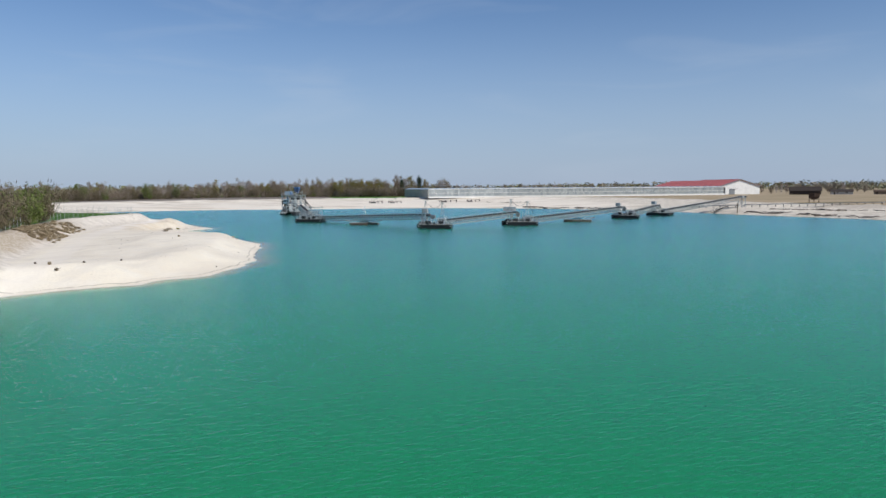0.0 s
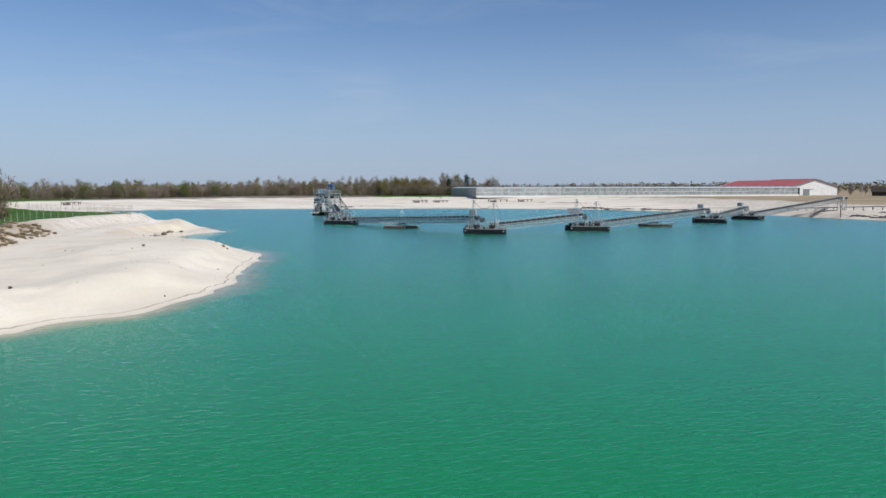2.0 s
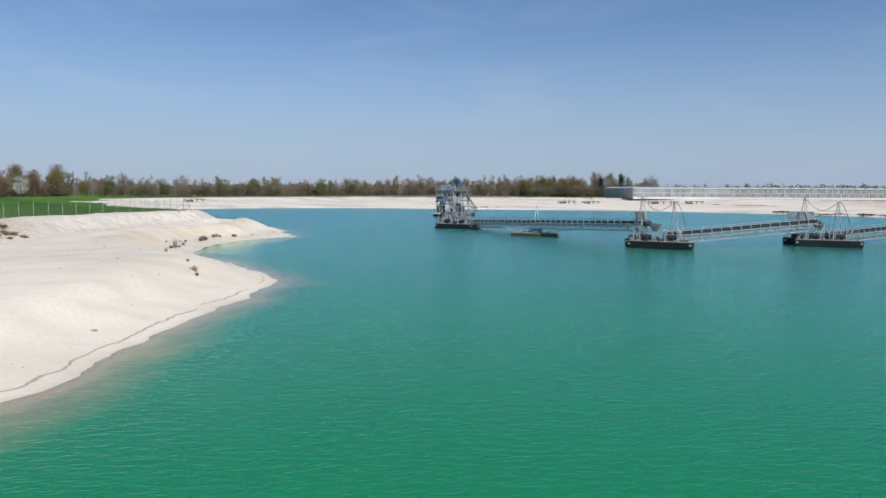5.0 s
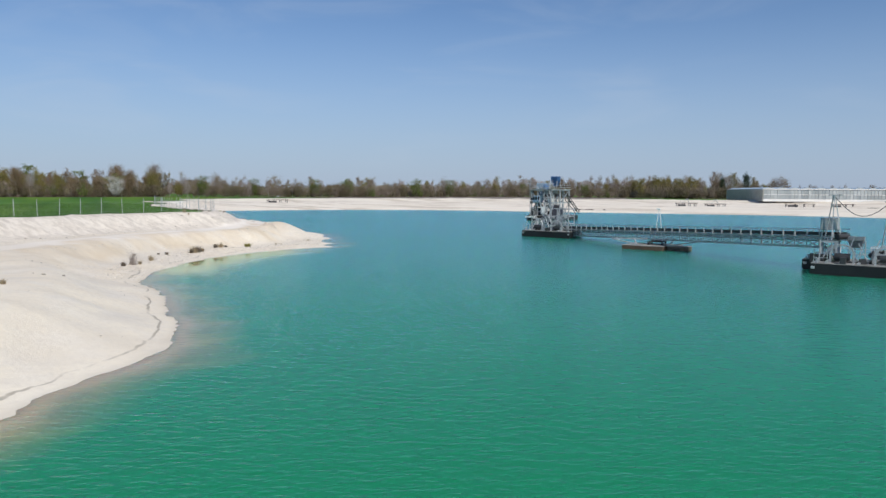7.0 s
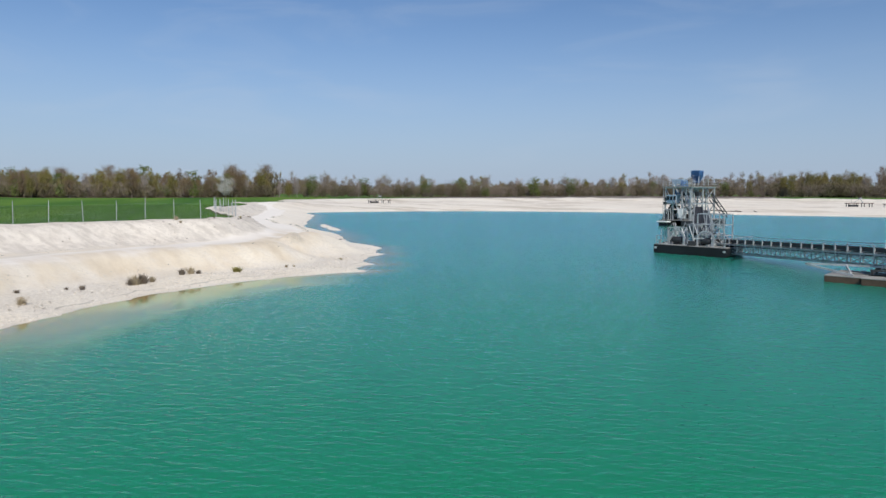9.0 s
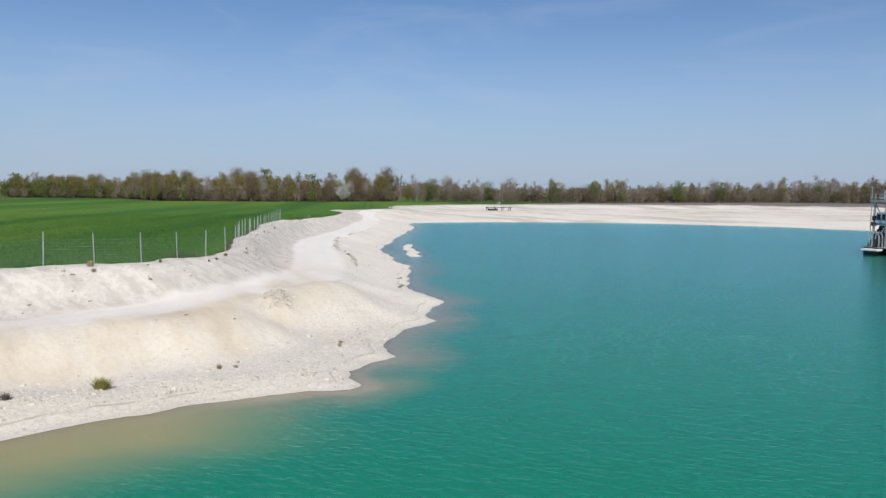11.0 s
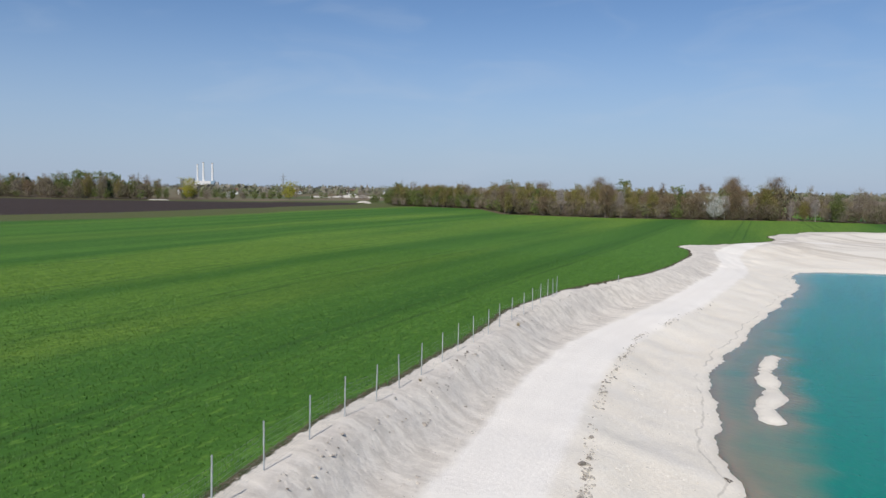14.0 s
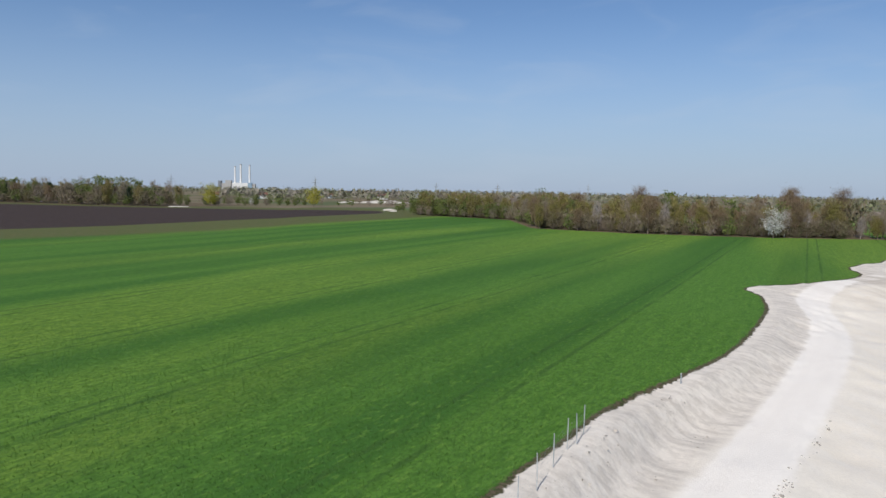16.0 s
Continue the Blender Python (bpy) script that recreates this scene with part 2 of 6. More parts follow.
def spread(lo, hi, fine_lo, fine_hi, fine, mid):
    """Grid lines: fine within a stretch, wider towards both ends."""
    a = list(np.arange(fine_lo, fine_hi, fine))
    for sign, start, end in ((-1, fine_lo, lo), (1, a[-1], hi)):
        step, v = fine, start
        while abs(v - start) < abs(end - start):
            step = min(step * 1.25, mid) if abs(v - start) < 260 else step * 1.3
            v += sign * step
            a.append(v)
    return np.array(sorted(a))


GX = spread(-4700, 4700, -222, -26, 0.82, 7)
GY = spread(-4700, 4700, 52, 302, 0.82, 7)


def grid_mesh(name, keep, height, data):
    """A sheet over the plan's grid, with the cells in keep."""
    ny, nx = len(GY), len(GX)
    xs, ys = np.meshgrid(GX, GY)
    idx = np.arange(nx * ny).reshape(ny, nx)
    quads = np.stack([idx[:-1, :-1], idx[:-1, 1:], idx[1:, 1:], idx[1:, :-1]], -1)[keep]
    used, inv = np.unique(quads.reshape(-1), return_inverse=True)
    co = np.stack([xs.ravel(), ys.ravel(), height.ravel()], -1)[used]
    me = bpy.data.meshes.new(name)
    me.vertices.add(len(co))
    me.vertices.foreach_set("co", co.ravel())
    me.loops.add(len(inv))
    me.loops.foreach_set("vertex_index", inv.astype(np.int32))
    me.polygons.add(len(quads))
    me.polygons.foreach_set("loop_start", np.arange(0, len(inv), 4, dtype=np.int32))
    me.update(calc_edges=True)
    me.polygons.foreach_set("use_smooth", np.ones(len(quads), bool))
    for key, values in data.items():
        a = me.attributes.new(key, "FLOAT", "POINT")
        a.data.foreach_set("value", values.ravel()[used].astype(np.float32))
    return me


XS, YS = np.meshgrid(GX, GY)
H, DS, DO, DR = land(XS, YS)
PLOUGH_W = np.array([(-330, 10), (-393, 91), (-423, 123), (-480, 161), (-557, 220), (-611, 258), (-655, 252), (-672, 140), (-690, 60), (-735, -40), (-830, -330), (-280, -230)])
PLOUGH_N = np.array([(-250, 404), (-282, 440), (-296, 520), (-280, 660), (-140, 680), (-100, 535), (-140, 518), (-206, 479)])
DW = line_distance(XS, YS, PLOUGH_W, True)
DN = line_distance(XS, YS, PLOUGH_N, True)
FLOOR_1 = np.array([(-586, 270), (-515, 322), (-424, 308), (-392, 338), (-370, 383), (-362, 424), (-430, 470), (-560, 400), (-640, 320)])
FLOOR_2 = np.array([(-360, 430), (-324, 456), (-288, 516), (-264, 584), (-244, 650), (-190, 676), (-60, 664), (-60, 760), (-300, 740), (-340, 560)])
FLOOR_3 = np.array([(-905, -170), (-795, -75), (-728, 40), (-716, 88), (-760, 150), (-830, 120), (-900, 0), (-1000, -150)])
DF = np.minimum(np.minimum(line_distance(XS, YS, FLOOR_1, True), line_distance(XS, YS, FLOOR_2, True)), line_distance(XS, YS, FLOOR_3, True))
full = np.ones((len(GY) - 1, len(GX) - 1), bool)
ground_mesh = grid_mesh("ground", full, H, {"inland": DS, "outside": DO, "track": DR, "plough_w": DW, "plough_n": DN, "wood": DF})
ground = tagged(new("ground", ground_mesh), "pale gravel banks and green crop fields round the lake", "ground", kind="structure")

hmin = np.minimum.reduce([H[:-1, :-1], H[1:, :-1], H[:-1, 1:], H[1:, 1:]])
dsmin = np.minimum.reduce([DS[:-1, :-1], DS[1:, :-1], DS[:-1, 1:], DS[1:, 1:]])
water_mesh = grid_mesh("water", (dsmin < 3), np.zeros_like(H), {"depth": -H, "offshore": -DS})
water = tagged(new("water", water_mesh), "turquoise green quarry lake with fine wind ripples", "lake", kind="structure")

# ---- ground and water materials ----
g = Nodes("ground", 0.95, spec=0.15)
out, inl, trk = g.attr("outside"), g.attr("inland"), g.attr("track")
n_big, n_mid, n_fine, n_grit = g.noise(0.05, 4), g.noise(0.45, 4), g.noise(3.5, 4), g.noise(14.0, 3)
sand = g.mix(g.step(n_big, 0.35, 0.68), (0.755, 0.69, 0.58), (0.77, 0.675, 0.53))
sand = g.mix(g.math("MULTIPLY", g.step(g.noise(0.10, 5), 0.42, 0.66), 0.36), sand, (0.62, 0.545, 0.45))
sand = g.mix(g.step(n_mid, 0.40, 0.72), sand, (0.71, 0.65, 0.565))
sand = g.mix(g.math("MULTIPLY", g.step(n_fine, 0.42, 0.70), 0.42), sand, (0.55, 0.49, 0.415))
sand = g.mix(g.math("MULTIPLY", g.step(n_grit, 0.52, 0.70), 0.55), sand, (0.84, 0.79, 0.71))
sand = g.mix(g.math("MULTIPLY", g.math("SUBTRACT", 1.0, g.step(g.axis(1), 118, 150)), 0.30), sand, (0.83, 0.78, 0.665))
sand = g.mix(g.math("MULTIPLY", g.step(g.noise(0.085, 5, stretch=(1.6, 0.8, 60)), 0.46, 0.62), g.math("SUBTRACT", 0.5, g.math("MULTIPLY", g.step(g.axis(1), 145, 180), 0.36))), sand, (0.615, 0.55, 0.46))
sand = g.mix(g.math("MULTIPLY", g.step(g.noise(0.33, 4, stretch=(2.2, 0.7, 75)), 0.50, 0.70), 0.40), sand, (0.60, 0.545, 0.47))
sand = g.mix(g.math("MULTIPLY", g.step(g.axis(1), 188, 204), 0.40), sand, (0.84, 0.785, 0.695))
# packed chalky track
road = g.mix(g.step(g.noise(0.3, 4, stretch=(3.0, 1.0, 143)), 0.35, 0.7), (0.81, 0.755, 0.68), (0.765, 0.705, 0.63))
rutted = g.math("SUBTRACT", 1.0, g.step(g.math("ABSOLUTE", g.math("SUBTRACT", g.math("ADD", trk, g.math("MULTIPLY", g.math("SUBTRACT", n_mid, 0.5), 0.7)), 1.0)), 0.18, 0.5))
road = g.mix(g.math("MULTIPLY", rutted, 0.25), road, (0.71, 0.65, 0.575))
road = g.mix(g.math("MULTIPLY", g.step(g.axis(1), 182, 200), 0.55), road, (0.87, 0.82, 0.745))      # chalkier past the bend
narrow = g.math("MULTIPLY", g.math("SUBTRACT", 1.0, g.step(g.axis(1), 180, 191)), 0.70)       # the track widens in the bend
on_road = g.math("SUBTRACT", 1.0, g.step(g.math("ADD", g.math("ADD", trk, narrow), g.math("MULTIPLY", g.math("SUBTRACT", n_mid, 0.5), 1.5)), 2.1, 3.0))
sand = g.mix(g.math("MULTIPLY", on_road, g.math("ADD", 0.35, g.math("MULTIPLY", g.step(g.axis(1), 125, 165), 0.65))), sand, road)
# grey scree on the bank below the fields
bank = g.math("MULTIPLY", g.step(g.math("ADD", out, g.math("MULTIPLY", g.math("SUBTRACT", n_mid, 0.5), 2.0)), -7.2, -5.2), g.math("SUBTRACT", 1.0, on_road))
berm = g.step(out, -0.9, -0.45)
scree = g.mix(g.step(g.noise(2.0, 5), 0.36, 0.64), (0.60, 0.545, 0.475), (0.70, 0.64, 0.56))
scree = g.mix(g.math("MULTIPLY", g.step(g.noise(0.5, 5), 0.48, 0.66), 0.30), scree, (0.49, 0.44, 0.395))
turned = g.step(g.axis(1), 177, 187)         # rills run down the slope, which turns with the fence
rill = g.math("ADD", g.math("MULTIPLY", g.noise(0.9, 4, stretch=(3.2, 0.75, 13)), g.math("SUBTRACT", 1.0, turned)), g.math("MULTIPLY", g.noise(0.9, 4, stretch=(3.2, 0.75, 52)), turned))
scree = g.mix(g.math("MULTIPLY", g.step(rill, 0.50, 0.62), 0.65), scree, (0.50, 0.45, 0.39))
scree = g.mix(g.math("MULTIPLY", g.math("SUBTRACT", 1.0, g.step(rill, 0.36, 0.47)), 0.60), scree, (0.76, 0.70, 0.615))
scree = g.mix(g.math("MULTIPLY", g.step(g.noise(7.0, 3), 0.55, 0.7), 0.4), scree, (0.74, 0.685, 0.62))
sand = g.mix(g.math("MULTIPLY", g.math("MULTIPLY", bank, 0.95), g.math("SUBTRACT", 1.0, g.math("MULTIPLY", berm, 0.35))), sand, scree)
# ochre loam on the face above the beach
face = g.math("MULTIPLY", g.math("MULTIPLY", g.step(inl, 4.8, 6.8), g.math("SUBTRACT", 1.0, g.step(inl, 10.8, 12.4))), g.math("MULTIPLY", g.step(g.axis(1), 128, 150), g.math("SUBTRACT", 1.0, g.step(g.axis(1), 188, 203))))
face = g.math("MULTIPLY", face, g.step(g.noise(0.22, 4, stretch=(0.6, 1.6, 90)), 0.30, 0.62))
washed = g.noise(0.75, 5, stretch=(3.0, 0.8, -8))
sand = g.mix(g.math("MULTIPLY", face, 0.72), sand, g.mix(g.step(washed, 0.36, 0.66), (0.59, 0.485, 0.35), (0.70, 0.595, 0.445)))
beach = g.math("MULTIPLY", g.math("MULTIPLY", g.step(inl, -0.2, 0.3), g.math("SUBTRACT", 1.0, g.step(inl, 4.5, 7.0))), g.math("MULTIPLY", g.step(g.axis(1), 138, 150), g.math("SUBTRACT", 1.0, g.math("MULTIPLY", g.step(g.axis(1), 188, 202), 0.75))))
sand = g.mix(g.math("MULTIPLY", g.math("MULTIPLY", beach, g.step(g.noise(5.0, 4), 0.46, 0.62)), 0.40), sand, (0.50, 0.455, 0.39))
sand = g.mix(g.math("MULTIPLY", g.math("MULTIPLY", beach, g.step(g.noise(9.0, 2), 0.54, 0.64)), 0.42), sand, (0.80, 0.75, 0.67))
# dirt bands on the northern and eastern beach
north_g = g.math("MAXIMUM", g.step(g.axis(1), 285, 320), g.step(g.axis(0), 60, 85))
dirt = g.math("MULTIPLY", north_g, g.step(g.noise(0.10, 4, stretch=(4.0, 0.7, 8)), 0.46, 0.66))
sand = g.mix(g.math("MULTIPLY", dirt, 0.6), sand, (0.46, 0.39, 0.31))
sand = g.mix(g.math("MULTIPLY", g.step(g.axis(0), 60, 95), g.math("MULTIPLY", g.step(n_mid, 0.3, 0.65), 0.6)), sand, (0.40, 0.355, 0.29))
# dark earth on the southern bank, by the thicket
earth = g.math("MULTIPLY", g.math("SUBTRACT", 1.0, g.step(g.axis(1), 128, 150)), g.step(g.math("ADD", out, g.math("MULTIPLY", g.math("SUBTRACT", n_mid, 0.5), 4.0)), -5.5, -3.0))
sand = g.mix(g.math("MULTIPLY", earth, g.step(n_fine, 0.25, 0.6)), sand, (0.40, 0.33, 0.245))
# thin wrack line left by the lake, with the low scarp's shade painted in
scarp_shade_d = g.math("ABSOLUTE", g.math("SUBTRACT", g.math("ADD", inl, g.math("MULTIPLY", g.math("SUBTRACT", n_mid, 0.5), 0.9)), 1.15))
wrack = g.math("MULTIPLY", g.math("SUBTRACT", 1.0, g.step(scarp_shade_d, 0.03, 0.11)), g.step(g.math("ADD", g.noise(0.3, 3), g.math("MULTIPLY", g.math("SUBTRACT", 1.0, g.step(g.axis(1), 96, 112)), 0.2)), 0.40, 0.55))
sand = g.mix(g.math("MULTIPLY", wrack, g.math("SUBTRACT", 0.75, g.math("MULTIPLY", g.step(g.axis(1), 140, 190), 0.35))), sand, (0.30, 0.265, 0.215))
# damp edge
damp = g.math("SUBTRACT", 1.0, g.step(g.math("ADD", inl, g.math("MULTIPLY", g.math("SUBTRACT", n_fine, 0.5), 0.8)), 0.1, 0.7))
damp = g.math("MULTIPLY", damp, g.math("SUBTRACT", 1.0, g.step(g.axis(2), 0.05, 0.13)))
sand = g.mix(g.math("MULTIPLY", damp, 0.25), sand, (0.45, 0.405, 0.33))


def crop_colour(k):
    """Young cereal: bands along the drilling, mottles, and the sprayer's wheel tracks in pairs."""
    lines = k.noise(0.060, 2, stretch=(24.0, 0.7, 143))
    rows_ = k.noise(1.0, 2, stretch=(9.0, 0.7, 143))
    mott = k.noise(1.1, 4, stretch=(1.8, 0.9, 143))
    c = k.mix(k.step(lines, 0.40, 0.62), (0.047, 0.132, 0.020), (0.098, 0.215, 0.031))
    c = k.mix(k.math("MULTIPLY", k.step(k.noise(0.022, 3, stretch=(9.0, 1.0, 143)), 0.46, 0.62), 0.76), c, (0.200, 0.305, 0.042))
    c = k.mix(k.math("MULTIPLY", k.step(rows_, 0.38, 0.68), 0.42), c, (0.066, 0.165, 0.018))
    c = k.mix(k.math("MULTIPLY", k.step(mott, 0.44, 0.66), 0.50), c, (0.046, 0.120, 0.016))
    c = k.mix(k.math("MULTIPLY", k.step(k.noise(3.2, 3, stretch=(2.2, 0.8, 143)), 0.46, 0.60), 0.50), c, (0.036, 0.098, 0.013))
    c = k.mix(k.math("MULTIPLY", k.step(k.noise(2.3, 3, stretch=(2.6, 0.8, 143)), 0.56, 0.68), 0.45), c, (0.16, 0.29, 0.045))
    rowx = k.math("ADD", k.math("MULTIPLY", k.axis(0), -0.6018), k.math("MULTIPLY", k.axis(1), -0.7986))
    pair = k.math("ABSOLUTE", k.math("SUBTRACT", k.math("FRACT", k.math("DIVIDE", k.math("ADD", rowx, 18.2), 24.0)), 0.5))
    wheel = k.math("SUBTRACT", 1.0, k.step(k.math("ABSOLUTE", k.math("SUBTRACT", pair, 0.062)), 0.006, 0.017))
    fx, fy = k.math("DIVIDE", k.math("ADD", k.axis(0), 100.3), 2.2), k.math("DIVIDE", k.math("ADD", k.axis(1), -185.2), 1.5)
    bald = k.math("ADD", k.math("ADD", k.math("MULTIPLY", fx, fx), k.math("MULTIPLY", fy, fy)), k.math("MULTIPLY", k.math("SUBTRACT", mott, 0.5), 2.5))
    c = k.mix(k.math("SUBTRACT", 0.8, k.math("MULTIPLY", k.step(bald, 0.5, 1.1), 0.8)), c, (0.075, 0.066, 0.040))
    return k.mix(k.math("MULTIPLY", wheel, k.math("ADD", 0.28, k.math("MULTIPLY", k.step(k.noise(0.12, 3), 0.40, 0.6), 0.40))), c, (0.034, 0.084, 0.016))


crop = crop_colour(g)
crop = g.mix(g.math("MULTIPLY", g.step(n_fine, 0.44, 0.70), 0.42), crop, (0.034, 0.088, 0.013))
# far country
far_n = g.noise(0.006, 2)
farland = g.mix(g.step(far_n, 0.42, 0.58), (0.10, 0.12, 0.05), (0.19, 0.15, 0.10))
far_f = g.step(g.math("ADD", out, g.math("MULTIPLY", far_n, 120.0)), 470, 500)
east = g.step(g.axis(0), -60, -20)
tan = g.mix(g.step(g.noise(0.06, 4, stretch=(5.0, 0.8, 15)), 0.36, 0.64), (0.42, 0.325, 0.225), (0.27, 0.225, 0.135))
crop = g.mix(far_f, crop, farland)
crop = g.mix(east, crop, tan)
soil = g.mix(g.step(n_mid, 0.35, 0.7), (0.060, 0.042, 0.034), (0.036, 0.026, 0.023))
crop = g.mix(g.math("SUBTRACT", 1.0, g.step(g.math("ADD", g.attr("plough_w"), g.math("MULTIPLY", n_big, 10.0)), 48, 66)), crop, g.mix(g.step(n_mid, 0.35, 0.7), (0.085, 0.105, 0.032), (0.115, 0.11, 0.045)))
crop = g.mix(g.math("SUBTRACT", 1.0, g.step(g.attr("plough_w"), -2, 1)), crop, soil)
crop = g.mix(g.math("SUBTRACT", 1.0, g.step(g.attr("plough_n"), -2, 1)), crop, g.mix(g.step(n_mid, 0.3, 0.7), (0.25, 0.215, 0.185), (0.18, 0.155, 0.135)))
litter = g.mix(g.step(n_mid, 0.35, 0.65), (0.16, 0.115, 0.075), (0.10, 0.085, 0.05))
crop = g.mix(g.math("SUBTRACT", 1.0, g.step(g.math("ADD", g.attr("wood"), g.math("MULTIPLY", g.math("SUBTRACT", n_mid, 0.5), 4.0)), 4.0, 5.5)), crop, litter)
margin = g.mix(g.step(n_fine, 0.4, 0.62), (0.12, 0.095, 0.06), (0.055, 0.062, 0.026))
edge = g.math("ADD", out, g.math("ADD", g.math("MULTIPLY", g.math("SUBTRACT", n_mid, 0.5), 0.7), g.math("MULTIPLY", g.math("SUBTRACT", n_fine, 0.5), 0.8)))
field = g.mix(g.step(edge, 0.75, 1.1), margin, crop)
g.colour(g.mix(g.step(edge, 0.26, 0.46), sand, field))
g.bump(g.math("ADD", g.math("ADD", g.math("MULTIPLY", n_fine, 0.40), g.math("MULTIPLY", g.noise(22.0, 3), 0.30)), g.math("ADD", g.math("MULTIPLY", g.math("MULTIPLY", rill, bank), 1.3), g.math("ADD", g.math("MULTIPLY", g.math("MULTIPLY", washed, face), 0.8), g.math("MULTIPLY", g.math("MULTIPLY", g.noise(5.0, 4), beach), 0.9)))), 0.65, 0.10)
ground_mesh.materials.append(g.m)

w = Nodes("lake_water", 0.22, spec=0.24)
w.b.inputs["IOR"].default_value = 1.333
depth = w.attr("depth")
streak = w.noise(0.22, 4, stretch=(2.0, 0.8, 48))
murk = w.step(w.math("ADD", depth, w.math("MULTIPLY", w.math("SUBTRACT", streak, 0.5), 0.9)), 0.0, 1.15)
silt = w.mix(w.step(w.noise(0.30, 3, stretch=(1.9, 0.8, 48)), 0.42, 0.68), (0.23, 0.24, 0.135), (0.36, 0.315, 0.15))
# cove: olive-tan shallows and the bank's reflection, both put into the water colour
cove = w.math("MULTIPLY", w.math("MULTIPLY", w.step(w.axis(1), 144, 152), w.math("SUBTRACT", 1.0, w.step(w.axis(1), 170, 178))), w.step(w.axis(0), -80, -76))
silt = w.mix(w.math("MULTIPLY", cove, 0.85), silt, (0.31, 0.27, 0.10))
body = w.mix(w.step(w.noise(0.012, 3), 0.35, 0.7), (0.010, 0.215, 0.072), (0.010, 0.222, 0.098))
body = w.mix(w.step(w.math("ADD", w.axis(1), w.math("MULTIPLY", w.noise(0.02, 2), 40.0)), 110, 270), body, (0.008, 0.200, 0.138))
silt = w.mix(w.step(depth, 0.05, 0.40), (0.43, 0.375, 0.225), silt)
silt = w.mix(w.math("MULTIPLY", w.step(w.axis(1), 176, 192), 0.75), silt, (0.215, 0.205, 0.14))
tint = w.mix(murk, silt, body)
cove = w.math("MULTIPLY", cove, w.math("SUBTRACT", 1.0, w.step(w.math("ADD", w.attr("offshore"), w.math("MULTIPLY", w.math("SUBTRACT", streak, 0.5), 3.0)), 2.0, 8.5)))
# shallows with the bank's painted reflection, fading offshore
tint = w.mix(w.math("MULTIPLY", cove, 0.9), tint, (0.36, 0.315, 0.12))
rip = w.math("ADD", w.noise(2.2, 2, stretch=(1.9, 0.85, 20)), w.math("MULTIPLY", w.noise(4.2, 2, stretch=(2.0, 0.8, 34)), 0.55))
calm = w.noise(0.02, 3, stretch=(2.0, 0.7, 35))
lee = w.math("ADD", w.attr("offshore"), w.math("MULTIPLY", w.math("SUBTRACT", streak, 0.5), 4.0))         # smooth water in the lee of the bank
lee = w.math("SUBTRACT", 1.0, w.step(lee, 0.5, 5.5))
lee = w.math("MAXIMUM", w.math("MULTIPLY", lee, 0.25), w.step(cove, 0.0, 0.75))
rough = w.math("SUBTRACT", 1.0, w.math("MULTIPLY", lee, 0.93))
w.bump(w.math("MULTIPLY", w.math("MULTIPLY", rip, rough), w.math("ADD", 0.45, w.math("MULTIPLY", calm, 1.1))), 0.5, 0.115)
soft = w.t.nodes.new("ShaderNodeSubsurfaceScattering")       # light spreads in the milky water
soft.falloff = "BURLEY"
soft.inputs["Scale"].default_value = 3.0
soft.inputs["Radius"].default_value = (0.4, 1.0, 0.9)
w.put(tint, soft.inputs["Color"])
# cyan put into the gloss colour, turning the reflected sky teal
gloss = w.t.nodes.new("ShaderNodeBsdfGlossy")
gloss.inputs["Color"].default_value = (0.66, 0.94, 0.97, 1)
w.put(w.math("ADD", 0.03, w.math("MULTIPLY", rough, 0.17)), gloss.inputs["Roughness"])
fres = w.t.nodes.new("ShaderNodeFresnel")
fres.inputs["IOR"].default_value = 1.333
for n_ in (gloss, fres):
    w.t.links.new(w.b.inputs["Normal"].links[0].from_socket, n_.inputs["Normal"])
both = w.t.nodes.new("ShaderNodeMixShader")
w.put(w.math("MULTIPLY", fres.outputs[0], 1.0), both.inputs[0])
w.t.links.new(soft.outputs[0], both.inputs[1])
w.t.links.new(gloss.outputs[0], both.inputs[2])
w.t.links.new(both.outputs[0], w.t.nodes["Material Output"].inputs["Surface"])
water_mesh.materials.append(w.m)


# ---- shared materials ----
def plain(name, col, rough=0.6, metal=0.0, var=0.25, scale=2.0, bump=0.0):
    """Paint, metal or timber with blotches at two scales."""
    k = Nodes(name, rough, metal)
    dark = tuple(c * (1 - var) for c in col)
    a = k.mix(k.step(k.noise(scale, 4, at=k.obj()), 0.35, 0.7), col, dark)
    a = k.mix(k.math("MULTIPLY", k.step(k.noise(scale * 7, 3, at=k.obj()), 0.5, 0.75), 0.5), a, tuple(c * (1 - 1.3 * var) for c in col))
    k.colour(a)
    if bump:
        k.bump(k.noise(scale * 9, 3, at=k.obj()), bump, 0.02)
    return k.m


GALV = plain("galvanised_steel", (0.50, 0.52, 0.53), 0.5, 0.35, 0.35, 1.2)
GREY = plain("grey_painted_steel", (0.42, 0.45, 0.46), 0.55, 0.1, 0.4, 0.9)
DARK = plain("dark_steel", (0.055, 0.058, 0.062), 0.6, 0.2, 0.4, 0.8)
BLACK = plain("black_hull_paint", (0.012, 0.013, 0.015), 0.55, 0.0, 0.4, 0.7)
DECK = plain("worn_deck_plate", (0.34, 0.33, 0.31), 0.8, 0.0, 0.4, 0.9)
BLUE = plain("blue_painted_steel", (0.085, 0.22, 0.48), 0.5, 0.0, 0.3, 0.8)
LIGHT_BLUE = plain("pale_blue_sheet", (0.33, 0.45, 0.56), 0.5, 0.0, 0.3, 0.8)
RUST = plain("rusty_steel", (0.105, 0.068, 0.048), 0.85, 0.0, 0.4, 1.5)
